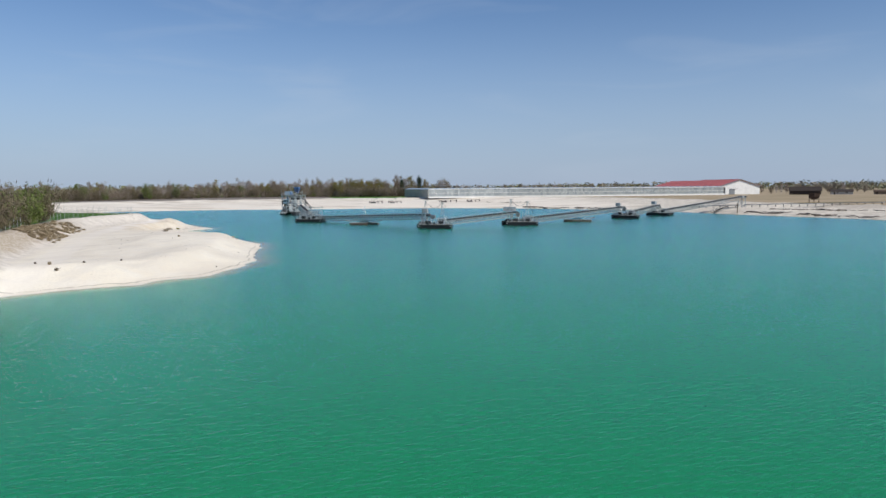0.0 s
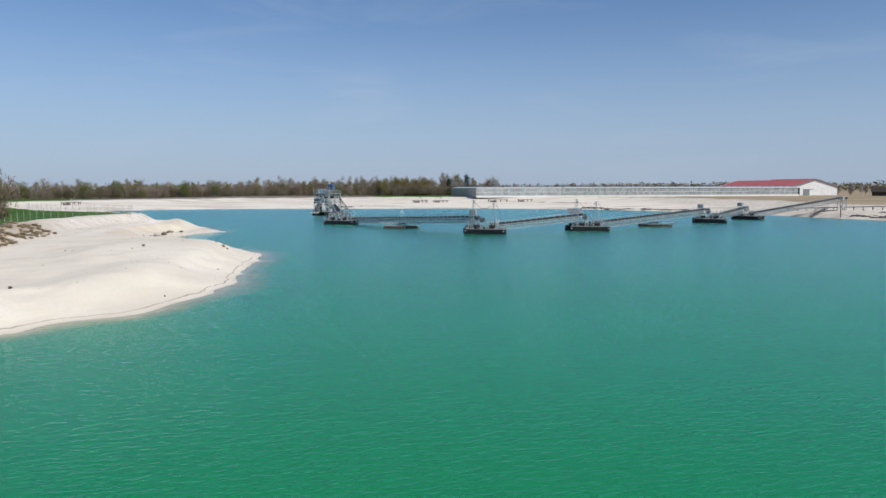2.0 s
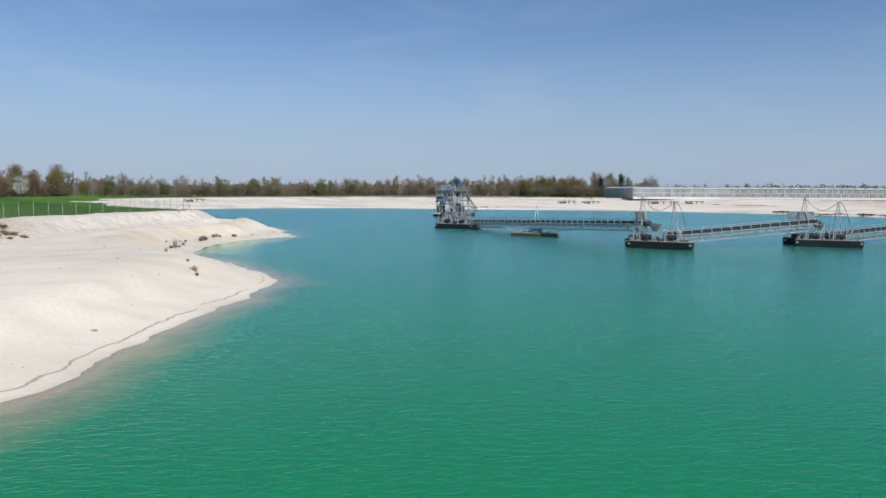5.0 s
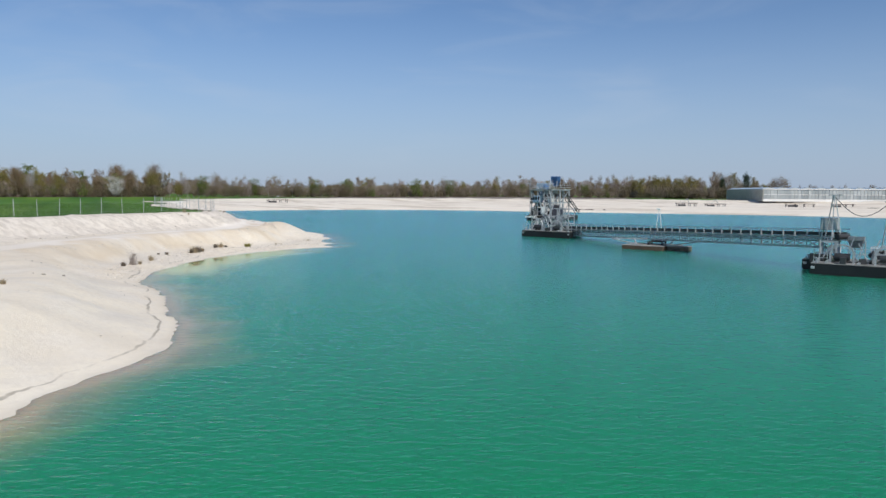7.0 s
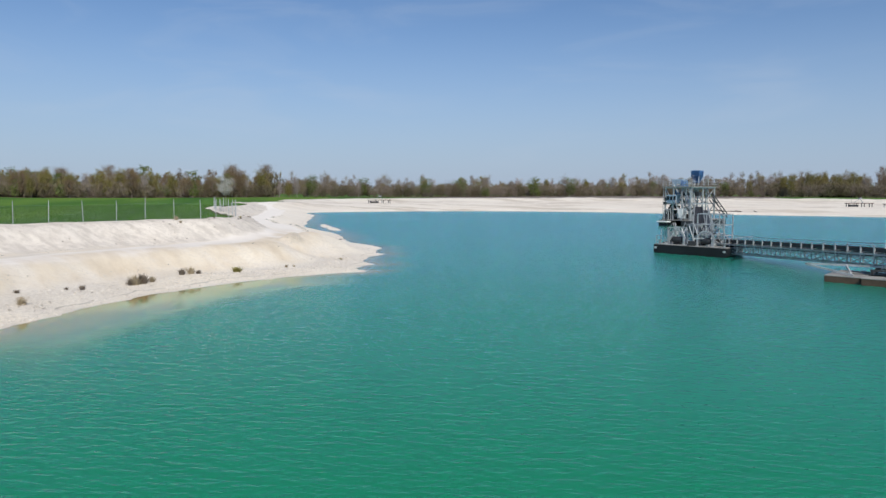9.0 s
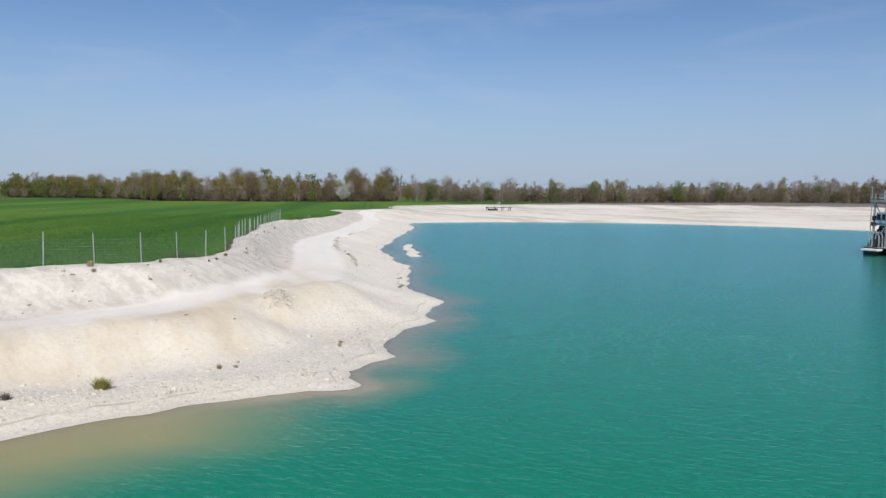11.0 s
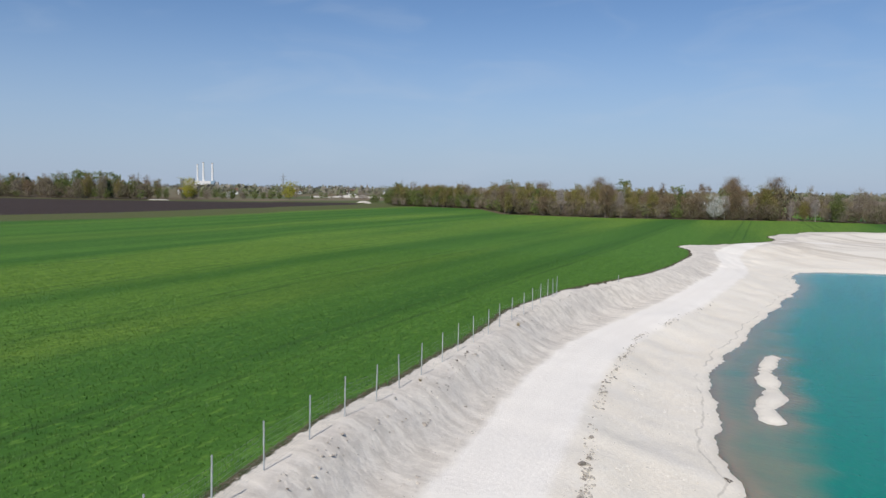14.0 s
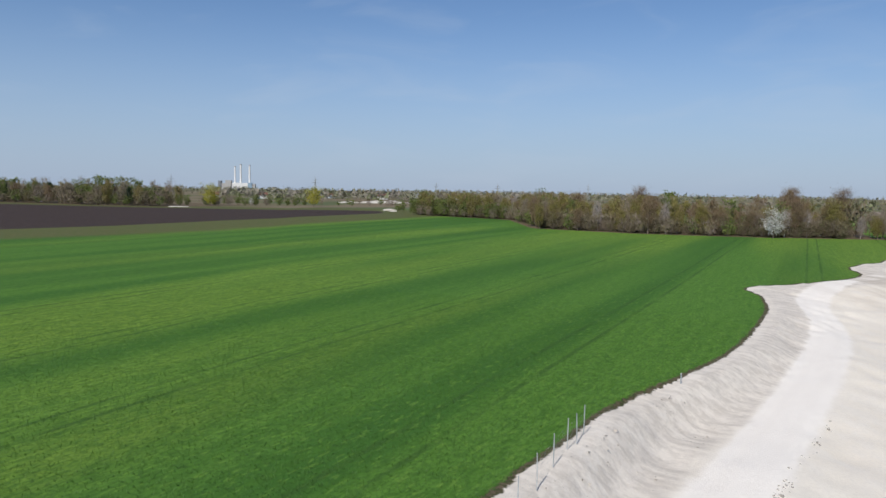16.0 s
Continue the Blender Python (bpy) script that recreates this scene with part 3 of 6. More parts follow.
TIMBER = plain("weathered_timber", (0.21, 0.165, 0.12), 0.85, 0.0, 0.4, 2.0)
BELT = plain("rubber_belt", (0.022, 0.022, 0.023), 0.8, 0.0, 0.3, 1.5)
SANDY = plain("washed_gravel", (0.40, 0.36, 0.30), 0.95, 0.0, 0.3, 3.0, 0.5)
WHITE = plain("white_wall_paint", (0.78, 0.78, 0.76), 0.7, 0.0, 0.1, 0.3)
RED_ROOF = plain("red_roof_sheet", (0.50, 0.135, 0.125), 0.6, 0.0, 0.22, 0.25)
GREY_WALL = plain("grey_cladding", (0.23, 0.25, 0.27), 0.6, 0.0, 0.2, 0.3)
END_WALL = plain("grey_green_sheet", (0.37, 0.375, 0.335), 0.5, 0.0, 0.2, 0.3)
BROWN = plain("dark_brown_boards", (0.045, 0.034, 0.028), 0.85, 0.0, 0.3, 0.6)
TILE_ROOF = plain("old_clay_roof", (0.17, 0.085, 0.06), 0.85, 0.0, 0.3, 0.5)
CONCRETE = plain("pale_concrete", (0.46, 0.45, 0.43), 0.85, 0.0, 0.2, 0.2)
CHALK = plain("pale_gravel_heap", (0.58, 0.54, 0.47), 0.95, 0.0, 0.2, 0.4)

pane_k = Nodes("greenhouse_glass", 0.18, 0.0, 0.5)
pane_k.colour(pane_k.mix(pane_k.rand(), (0.27, 0.31, 0.32), (0.46, 0.50, 0.50)))
PANE = pane_k.m


BUCKET = plain("muddy_steel", (0.15, 0.125, 0.075), 0.85, 0.0, 0.5, 1.2)

# ---- mesh helpers ----
def part(name, bm, material, parent, label=""):
    me = bpy.data.meshes.new(name)
    bm.to_mesh(me)
    bm.free()
    me.materials.append(material)
    ob = new(name, me)
    ob.parent = parent
    return tagged(ob, label)


def share(name, me, parent, m):
    ob = new(name, me)
    ob.parent = parent
    ob.matrix_basis = m
    return ob


def thing(name, m, label, category, group="", kind=""):
    ob = new(name)
    ob.matrix_basis = m
    ob.empty_display_size = 0.5
    return tagged(ob, label, category, group, kind)


def box(bm, c, s, rz=0.0, bevel=0.0):
    """A box with its centre and size; the edges are chamfered by bevel."""
    r = bmesh.ops.create_cube(bm, size=1, matrix=pose(*c, 0, 0, rz) @ Matrix.Diagonal((*s, 1)))
    if bevel:
        es = list({e for v in r["verts"] for e in v.link_edges})
        bmesh.ops.bevel(bm, geom=es, offset=bevel, segments=1, affect="EDGES")


def beam(bm, p, q, wide=0.1, high=None, sides=4):
    """A bar from p to q."""
    p, q = Vector(p), Vector(q)
    d = q - p
    turn = d.to_track_quat("Z", "Y").to_matrix().to_4x4()
    r = wide * (0.7071 if sides == 4 else 0.5)
    m = Matrix.Translation((p + q) / 2) @ turn
    if sides == 4:
        bmesh.ops.create_cube(bm, size=1, matrix=m @ Matrix.Diagonal((wide, high or wide, d.length, 1)))
    else:
        bmesh.ops.create_cone(bm, cap_ends=True, segments=sides, radius1=r, radius2=r, depth=d.length, matrix=m)


def drum(bm, c, axis, radius, length, seg=12):
    turn = Vector(axis).to_track_quat("Z", "Y").to_matrix().to_4x4()
    bmesh.ops.create_cone(bm, cap_ends=True, segments=seg, radius1=radius, radius2=radius, depth=length, matrix=Matrix.Translation(c) @ turn)


def prism(bm, outline, y0, y1):
    """An outline in x, z drawn out along y."""
    a = [bm.verts.new((x, y0, z)) for x, z in outline]
    b = [bm.verts.new((x, y1, z)) for x, z in outline]
    n = len(outline)
    bm.faces.new(a[::-1])
    bm.faces.new(b)
    for i in range(n):
        bm.faces.new((a[i], a[(i + 1) % n], b[(i + 1) % n], b[i]))
    bmesh.ops.recalc_face_normals(bm, faces=bm.faces)


def ground_z(x, y):
    h = land(np.array([x]), np.array([y]))[0][0]
    return float(h)


def made(fn, *a, **k):
    bm = bmesh.new()
    fn(bm, *a, **k)
    return bm


def mesh_of(name, bm, material):
    me = bpy.data.meshes.new(name)
    bm.to_mesh(me)
    bm.free()
    me.materials.append(material)
    return me


# ---- floating conveyors ----
def idler_mesh():
    """One trough frame of the belt: two stands, a cross bar and three rollers."""
    bm = bmesh.new()
    for s in (-1, 1):
        beam(bm, (0, s * 0.75, -0.10), (0, s * 0.75, 0.45), 0.10)
        beam(bm, (0, s * 0.72, 0.36), (0, s * 0.30, 0.16), 0.11, sides=6)
    beam(bm, (0, -0.75, 0.02), (0, 0.75, 0.02), 0.09)
    beam(bm, (0, -0.30, 0.16), (0, 0.30, 0.16), 0.11, sides=6)
    return mesh_of("idler_frame", bm, GALV)


IDLER = idler_mesh()


def conveyor(p, q, label, deep=1.25, load=True):
    """A belt on a lattice gantry from p to q; p and q lie on the belt."""
    p, q = Vector(p), Vector(q)
    d = q - p
    n = d.length
    m = Matrix.Translation(p) @ d.to_track_quat("X", "Z").to_matrix().to_4x4()
    ob = thing("belt_conveyor", m, label, "conveyor", "conveyors of the floating line")
    bays = max(6, round(n / 1.55))
    step = n / bays
    for name, s in (("truss_side", -1), ("truss_side", 1)):
        bm = bmesh.new()
        y = s * 0.78
        beam(bm, (0, y, -0.06), (n, y, -0.06), 0.13)
        beam(bm, (step, y, -0.42), (n - step, y, -0.42), 0.07)
        beam(bm, (step, y, -deep), (n - step, y, -deep), 0.12)
        for i in range(1, bays):
            beam(bm, (i * step, y, -0.06), (i * step, y, -deep), 0.075)
            if i < bays - 1:
                beam(bm, (i * step, y, -0.42), ((i + 1) * step, y, -deep), 0.04)
                beam(bm, (i * step, y, -deep), ((i + 1) * step, y, -0.42), 0.04)
        part(name, bm, GALV, ob)
    bm = bmesh.new()
    for i in range(1, bays):
        beam(bm, (i * step, -0.78, -deep), (i * step, 0.78, -deep), 0.07)
    tagged(part("cross_ties", bm, GALV, ob), kind="stuff")
    # troughed belt with its return run
    bm = bmesh.new()
    prof = [(-0.62, 0.42), (-0.32, 0.22), (0.32, 0.22), (0.62, 0.42), (0.60, 0.46), (0.31, 0.26), (-0.31, 0.26), (-0.60, 0.46)]
    a = [bm.verts.new((-0.4, y, z)) for y, z in prof]
    b = [bm.verts.new((n + 0.4, y, z)) for y, z in prof]
    for i in range(8):
        bm.faces.new((a[i], a[(i + 1) % 8], b[(i + 1) % 8], b[i]))
    bm.faces.new(a[::-1]), bm.faces.new(b)
    box(bm, (n / 2, 0, -0.18), (n, 1.1, 0.03))
    bmesh.ops.recalc_face_normals(bm, faces=bm.faces)
    part("belt", bm, BELT, ob, "black rubber belt")
    for x in (-0.4, n + 0.4):
        bm = made(drum, (x, 0, 0.05), (0, 1, 0), 0.28, 1.35)
        part("end_drum", bm, DARK, ob)
    for i in range(bays + 1):
        share("idler_frame", IDLER, ob, pose(i * step, 0, 0))
    # walkway on one side with posts and two rails
    bm = made(box, (n / 2, 1.28, -0.34), (n - 0.5, 0.75, 0.05))
    part("walkway", bm, DARK, ob)
    bm = bmesh.new()
    for z in (0.32, 0.72):
        beam(bm, (0.2, 1.64, z), (n - 0.2, 1.64, z), 0.055)
    for i in range(0, bays + 1, 2):
        beam(bm, (min(max(i * step, 0.2), n - 0.2), 1.64, -0.34), (min(max(i * step, 0.2), n - 0.2), 1.64, 0.74), 0.055)
    part("hand_rail", bm, GALV, ob)
    bm = bmesh.new()
    for s in (-1, 1):
        box(bm, (n / 2, s * 0.66, 0.26), (n, 0.03, 0.28))
    part("skirt_board", bm, DARK, ob)
    bm = bmesh.new()
    beam(bm, (0.2, -0.80, 0.66), (n - 0.2, -0.80, 0.66), 0.05)
    for i in range(bays + 1):
        beam(bm, (i * step, -0.80, -0.05), (i * step, -0.80, 0.67), 0.085)
    part("guard_rail", bm, GALV, ob)
    return ob


def pontoon(x, y, turn, label, house, tall):
    """A working pontoon: two black floats, deck, A-frame winch, rails and a discharge hopper."""
    ob = thing("pontoon", pose(x, y, 0, 0, 0, turn), label, "pontoon", "pontoons under the conveyors")
    for cx, cy, ln in ((0.6, -2.3, 9.0), (-0.7, 2.0, 9.2)):
        bm = bmesh.new()
        prism(bm, [(-ln / 2 + 0.5, -0.45), (ln / 2 - 0.5, -0.45), (ln / 2, 0.15), (ln / 2, 0.98), (-ln / 2, 0.98), (-ln / 2, 0.15)], -1.05, 1.05)
        bmesh.ops.translate(bm, verts=bm.verts, vec=(cx, cy, 0))
        f = part("float", bm, BLACK, ob, "black steel float")
        bm = made(box, (cx, cy, 1.02), (ln - 0.1, 2.0, 0.07))
        part("deck", bm, DECK, f)
        for k in (-1, 1):
            bm = bmesh.new()
            drum(bm, (cx + k * (ln / 2 - 0.5), cy - 0.6, 1.22), (0, 0, 1), 0.12, 0.36, 8)
            drum(bm, (cx + k * (ln / 2 - 0.5), cy - 0.6, 1.42), (0, 0, 1), 0.18, 0.06, 8)
            part("bollard", bm, GALV, f)
            part("fender", made(box, (cx + k * (ln / 2 - 0.25), cy - 1.07, 0.62), (0.32, 0.05, 0.24), 0, 0.02), GREY, f)
    bm = bmesh.new()
    for px in (-2.6, 0.0, 2.6):
        beam(bm, (px, -3.0, 1.12), (px, 3.0, 1.12), 0.22)
    part("cross_beam", bm, GREY, ob)
    # A-frame with round head, as a winch gallows
    for cx in (-1.4, 2.2):
        bm = bmesh.new()
        for k in range(9):
            a0, a1 = math.pi * k / 9, math.pi * (k + 1) / 9
            beam(bm, (cx + math.cos(a0) * 0.95, -2.6, 1.9 + math.sin(a0) * 0.85), (cx + math.cos(a1) * 0.95, -2.6, 1.9 + math.sin(a1) * 0.85), 0.16)
        for s in (-1, 1):
            beam(bm, (cx + s * 0.95, -2.6, 1.05), (cx + s * 0.95, -2.6, 1.95), 0.16)
            beam(bm, (cx + s * 0.95, -2.6, 1.9), (cx + s * 0.95, -0.6, 1.1), 0.10)
        part("winch_frame", bm, GALV, ob)
        bm = made(drum, (cx, -2.3, 1.62), (1, 0, 0), 0.34, 1.2)
        part("winch_drum", bm, DARK, ob)
    # towers carrying the ends of two belts
    for tx, top in ((-2.8, 2.9), (1.6, 1.9)):
        bm = bmesh.new()
        for sx in (-0.7, 0.7):
            for sy in (-0.9, 0.9):
                beam(bm, (tx + sx, sy, 1.05), (tx + sx, sy, top), 0.13)
        for sy in (-0.9, 0.9):
            beam(bm, (tx - 0.7, sy, 1.1), (tx + 0.7, sy, top), 0.09)
            beam(bm, (tx - 0.8, sy, top), (tx + 0.8, sy, top), 0.13)
        for sx in (-0.7, 0.7):
            beam(bm, (tx + sx, -0.9, 1.1), (tx + sx, 0.9, top), 0.09)
        part("support_tower", bm, GALV, ob)
    bm = bmesh.new()
    a = [bm.verts.new((sx * 0.40 - 0.6, sy * 0.45, 2.4)) for sx, sy in ((-1, -1), (1, -1), (1, 1), (-1, 1))]
    b = [bm.verts.new((sx * 0.65 - 0.6, sy * 0.75, 3.1)) for sx, sy in ((-1, -1), (1, -1), (1, 1), (-1, 1))]
    c = [bm.verts.new((sx * 0.65 - 0.6, sy * 0.75, 3.4)) for sx, sy in ((-1, -1), (1, -1), (1, 1), (-1, 1))]
    for lo, hi in ((a, b), (b, c)):
        for i in range(4):
            bm.faces.new((lo[i], lo[(i + 1) % 4], hi[(i + 1) % 4], hi[i]))
    bmesh.ops.solidify(bm, geom=bm.faces[:], thickness=0.05)
    part("discharge_hopper", bm, GALV, ob, "grey steel hopper under the belt head")
    # rails
    bm = bmesh.new()
    for z in (1.55, 2.05):
        beam(bm, (3.3, -3.25, z), (4.9, -3.25, z), 0.05)
        beam(bm, (4.9, -3.25, z), (4.9, 2.9, z), 0.05)
        beam(bm, (-4.6, 3.0, z), (4.9, 3.0, z), 0.05)
    for px, py in ((3.3, -3.25), (4.9, -3.25), (4.9, 0), (4.9, 2.9), (2, 3.0), (-1, 3.0), (-4.6, 3.0)):
        beam(bm, (px, py, 1.05), (px, py, 2.08), 0.055)
    part("railing", bm, GALV, ob)
    bm = bmesh.new()
    for z in (1.55, 2.05):
        beam(bm, (-3.6, -3.25, z), (-2.5, -3.25, z), 0.05)
    for px in (-3.6, -2.5):
        beam(bm, (px, -3.25, 1.05), (px, -3.25, 2.08), 0.055)
    part("side_railing", bm, GALV, ob)
    rp = random.Random(round(x * 10))
    for nm_, mt_, n_ in (("pipework", GALV, 26), ("pipework", WHITE, 9), ("deck_gear", DARK, 9)):      # hoses, struts and winch gear on deck
        bm = bmesh.new()
        for k in range(n_):
            x_, y_, z_ = rp.uniform(-4.0, 3.4), rp.uniform(-2.9, 2.4), rp.uniform(1.1, 2.5)
            if mt_ is DARK:
                box(bm, (x_, y_, 1.3), (rp.uniform(0.4, 1.2), rp.uniform(0.4, 0.9), rp.uniform(0.4, 0.8)), rp.uniform(-20, 20))
            else:
                d_ = rp.choice(((1.4, 0, 0.1), (0, 0, 1.3), (0.8, 0, 1.2), (-0.9, 0, 1.1), (0.2, 1.2, 0.3)))
                beam(bm, (x_, y_, 1.06 if d_[2] > 1 else z_), (x_ + d_[0], y_ + d_[1], z_ + d_[2]), rp.uniform(0.05, 0.12), sides=5)
        tagged(part(nm_, bm, mt_, ob), kind="stuff")
    if house:
        bm = made(box, (-3.0, 1.0, 4.55), (1.5 if house == 1 else 3.6, 1.3, 1.15), 0, 0.04)
        part("switch_box", bm, GREY if house == 1 else GALV, ob, "grey sheet housing")
        bm = bmesh.new()
        for sx in (-0.6, 0.6):
            for sy in (-0.5, 0.5):
                beam(bm, (-3.0 + sx, 1.0 + sy, 1.05), (-3.0 + sx, 1.0 + sy, 4.0), 0.1)
        part("switch_box_legs", bm, GALV, ob)
    if tall:
        for mx, top in ((-2.6, 7.3), (2.0, 6.7)):
            bm = bmesh.new()
            for sx, sy in ((-0.55, 0.3), (0.55, 0.3), (0, -0.5)):
                beam(bm, (mx + sx * 1.3, sy, 3.0 if mx < 0 else 1.1), (mx + sx * 0.12, 0, top), 0.08)
            beam(bm, (mx - 0.5, 0, top), (mx + 0.7, 0, top), 0.09)
            part("mast", bm, GALV, ob)
        bm = bmesh.new()
        pts = [Vector((-2.6 + 4.6 * k / 10, 0, 7.2 - 0.5 * k / 10 - 1.6 * math.sin(math.pi * k / 10))) for k in range(11)]
        for u, v in zip(pts, pts[1:]):
            beam(bm, u, v, 0.06)
        pts = [Vector((2.0 + 1.6 * k / 6, 0, 6.7 - 3.4 * (k / 6) ** 2)) for k in range(7)]
        for u, v in zip(pts, pts[1:]):
            beam(bm, u, v, 0.06)
        part("power_cable", bm, DARK, ob, "slack black power cable")
    return ob


P_AT = [(-51.0, 218.2, -12), (-8.4, 179.4, -10), (15.2, 192.0, -4), (53.9, 233.8, -27), (71.2, 256.2, -40)]
pontoon(*P_AT[0], "black double-hulled pontoon with stairs and rails under a conveyor", 0, False)
pontoon(*P_AT[1], "black pontoon with arched winch frames and cable masts", 1, True)
pontoon(*P_AT[2], "black pontoon with a long grey sheet housing and masts", 2, True)
pontoon(*P_AT[3], "black pontoon with rails and a grey housing", 1, False)
pontoon(*P_AT[4], "black pontoon moored near the gravel shore", 1, False)
conveyor((-68.7, 276.6, 3.8), (-51.6, 220.3, 2.2), "grey lattice belt conveyor leading from the dredger")
conveyor((-48.5, 218.2, 1.3), (-10.4, 180.4, 3.3), "long grey lattice belt conveyor over turquoise water", 1.05)
conveyor((-7.0, 180.0, 1.65), (13.8, 190.6, 3.5), "grey lattice belt conveyor rising between two pontoons", 1.05)
conveyor((16.4, 192.6, 1.5), (52.5, 232.4, 3.6), "long grey lattice belt conveyor with a middle raft", 1.1)
conveyor((55.1, 235.4, 1.6), (70.0, 254.8, 3.6), "short grey lattice belt conveyor near the shore")
conveyor((72.2, 257.2, 1.6), (111.7, 287.0, 6.0), "grey lattice belt conveyor climbing onto the bank")

# stairs and loose gear on the first pontoon
st = thing("stair_tower", pose(-49.0, 217.4, 1.05, 0, 0, -12), "galvanised steel stair tower standing on the pontoon", "stairs")
bm = bmesh.new()
for i in range(10):
    box(bm, (-1.0 + 0.26 * i, -1.5, 0.2 + 0.22 * i), (0.30, 0.8, 0.04))
part("treads", bm, GALV, st)
bm = bmesh.new()
for s in (-1.9, -1.1):
    beam(bm, (-1.1, s, 0.0), (1.5, s, 2.3), 0.08)
    beam(bm, (-1.1, s, 0.9), (1.5, s, 3.2), 0.05)
    for k in range(5):
        beam(bm, (-1.1 + 0.65 * k, s, 0.57 * k), (-1.1 + 0.65 * k, s, 0.95 + 0.57 * k), 0.05)
part("stringers", bm, GALV, st)
bm = bmesh.new()
for sx in (-1.6, 0, 1.6):
    for sy in (-1.0, 1.0):
        beam(bm, (sx, sy, 0), (sx, sy, 3.6), 0.11)
for z in (1.2, 2.4, 3.6):
    for sy in (-1.0, 1.0):
        beam(bm, (-1.6, sy, z), (1.6, sy, z), 0.09)
    for sx in (-1.6, 0, 1.6):
        beam(bm, (sx, -1, z), (sx, 1, z), 0.09)
for sy in (-1.0, 1.0):
    beam(bm, (-1.6, sy, 0), (0, sy, 2.4), 0.07)
    beam(bm, (1.6, sy, 0), (0, sy, 2.4), 0.07)
part("scaffold", bm, GALV, st)


def raft(x, y, turn, label, mast):
    """A raft of low floats with a trestle and struts under the middle of a belt."""
    ob = thing("trestle_raft", pose(x, y, 0, 0, 0, turn), label, "raft", "rafts under the conveyors")
    for cx, cy, sx, sy in ((-2.6, -1.4, 2.6, 2.4), (0.2, -1.9, 2.8, 2.2), (3.2, -0.9, 2.6, 2.0), (-0.6, 1.6, 6.5, 1.8)):
        bm = made(box, (cx, cy, 0.1), (sx, sy, 0.8), 0, 0.05)
        f = part("float", bm, RUST if cx < 3 else TIMBER, ob)
        bm = made(box, (cx, cy, 0.52), (sx + 0.06, sy + 0.06, 0.06))
        part("deck", bm, DECK, f)
    bm = bmesh.new()
    for sx in (-0.9, 0.9):
        for sy in (-0.9, 0.9):
            beam(bm, (sx, sy, 0.6), (sx, sy, 1.05), 0.15)
        beam(bm, (sx, -0.9, 0.6), (sx, 0.9, 1.05), 0.1)
    beam(bm, (-1.0, -0.9, 1.0), (1.0, -0.9, 1.0), 0.15)
    beam(bm, (-1.0, 0.9, 1.0), (1.0, 0.9, 1.0), 0.15)
    part("trestle", bm, DARK, ob)
    bm = bmesh.new()
    for s in (-1, 1):
        beam(bm, (s * 5.6, -1.6, 1.3), (s * 1.0, -1.2, 1.35), 0.14)
        beam(bm, (s * 5.6, -1.6, 1.25), (s * 1.9, -2.2, 0.62), 0.14)
        beam(bm, (s * 2.0, -2.2, 0.62), (s * 2.6, -1.5, 1.35), 0.12)
    part("strut", bm, GALV, ob, "pale tubular struts")
    if mast:
        bm = bmesh.new()
        for sx in (-0.5, 0.5):
            beam(bm, (sx, 0.6, 1.0), (sx * 0.15, 0.6, 5.2), 0.07)
        box(bm, (-0.1, 0.6, 5.25), (0.5, 0.2, 0.2), 0, 0.03)
        part("lamp_mast", bm, WHITE, ob, "white lamp mast")
    return ob


raft(-30.6, 199.6, -6, "rusty steel raft with a trestle and lamp mast", True)
raft(34.2, 211.8, -12, "rusty steel raft carrying the middle of a conveyor", False)

# ---- dredger ----
dr = thing("dredger", pose(-71.5, 287.0, 0, 0, 0, -10) @ Matrix(((0.56, 0, 0, -1.8), (0, 1, 0, 0), (0, 0, 1, 0), (0, 0, 0, 1))), "grey lattice gravel dredger with a blue hopper on top", "dredger")
bm = bmesh.new()
for cx in (-4.6, 4.4):
    prism(bm, [(cx - 1.6, -0.6), (cx + 1.6, -0.6), (cx + 1.7, 0.1), (cx + 1.7, 1.15), (cx - 1.7, 1.15), (cx - 1.7, 0.1)], -7.5, 8.5)
part("hull", bm, DARK, dr, "dark steel hull")
bm = made(box, (0, 4.5, 0.3), (6.0, 7.5, 1.4), 0, 0.05)
part("middle_hull", bm, DARK, dr)
bm = made(box, (0, 0.5, 1.19), (12.4, 15.8, 0.07))
part("deck", bm, DECK, dr)
for sx in (-5.2, -1.9, 1.6, 5.0):
    for sy in (-6.2, -1.0, 4.2):
        part("column", made(beam, (sx, sy, 1.2), (sx * 0.97, sy, 8.0), 0.34), GALV, dr)
bm = bmesh.new()
for sy in (-6.2, -1.0, 4.2):
    for z in (4.6, 7.9):
        beam(bm, (-5.4, sy, z), (5.2, sy, z), 0.26)
    for a, b in ((-5.2, -1.9), (1.6, 5.0)):
        beam(bm, (a, sy, 1.3), (b, sy, 4.6), 0.16)
        beam(bm, (b, sy, 4.6), (a, sy, 7.9), 0.16)
for sx in (-5.2, -1.9, 1.6, 5.0):
    for z in (4.6, 7.9):
        beam(bm, (sx, -6.4, z), (sx, 4.4, z), 0.24)
    beam(bm, (sx, -6.2, 1.3), (sx, -1.0, 4.6), 0.14)
    beam(bm, (sx, -1.0, 4.6), (sx, 4.2, 7.9), 0.14)
part("bracing", bm, GALV, dr)
bm = made(box, (-0.2, -1.0, 8.1), (11.8, 11.4, 0.18))
part("upper_platform", bm, DECK, dr)
bm = bmesh.new()
for z in (8.65, 9.15):
    beam(bm, (-6.0, -6.6, z), (5.6, -6.6, z), 0.07)
    beam(bm, (-6.0, -6.6, z), (-6.0, 4.6, z), 0.07)
    beam(bm, (5.6, -6.6, z), (5.6, 4.6, z), 0.07)
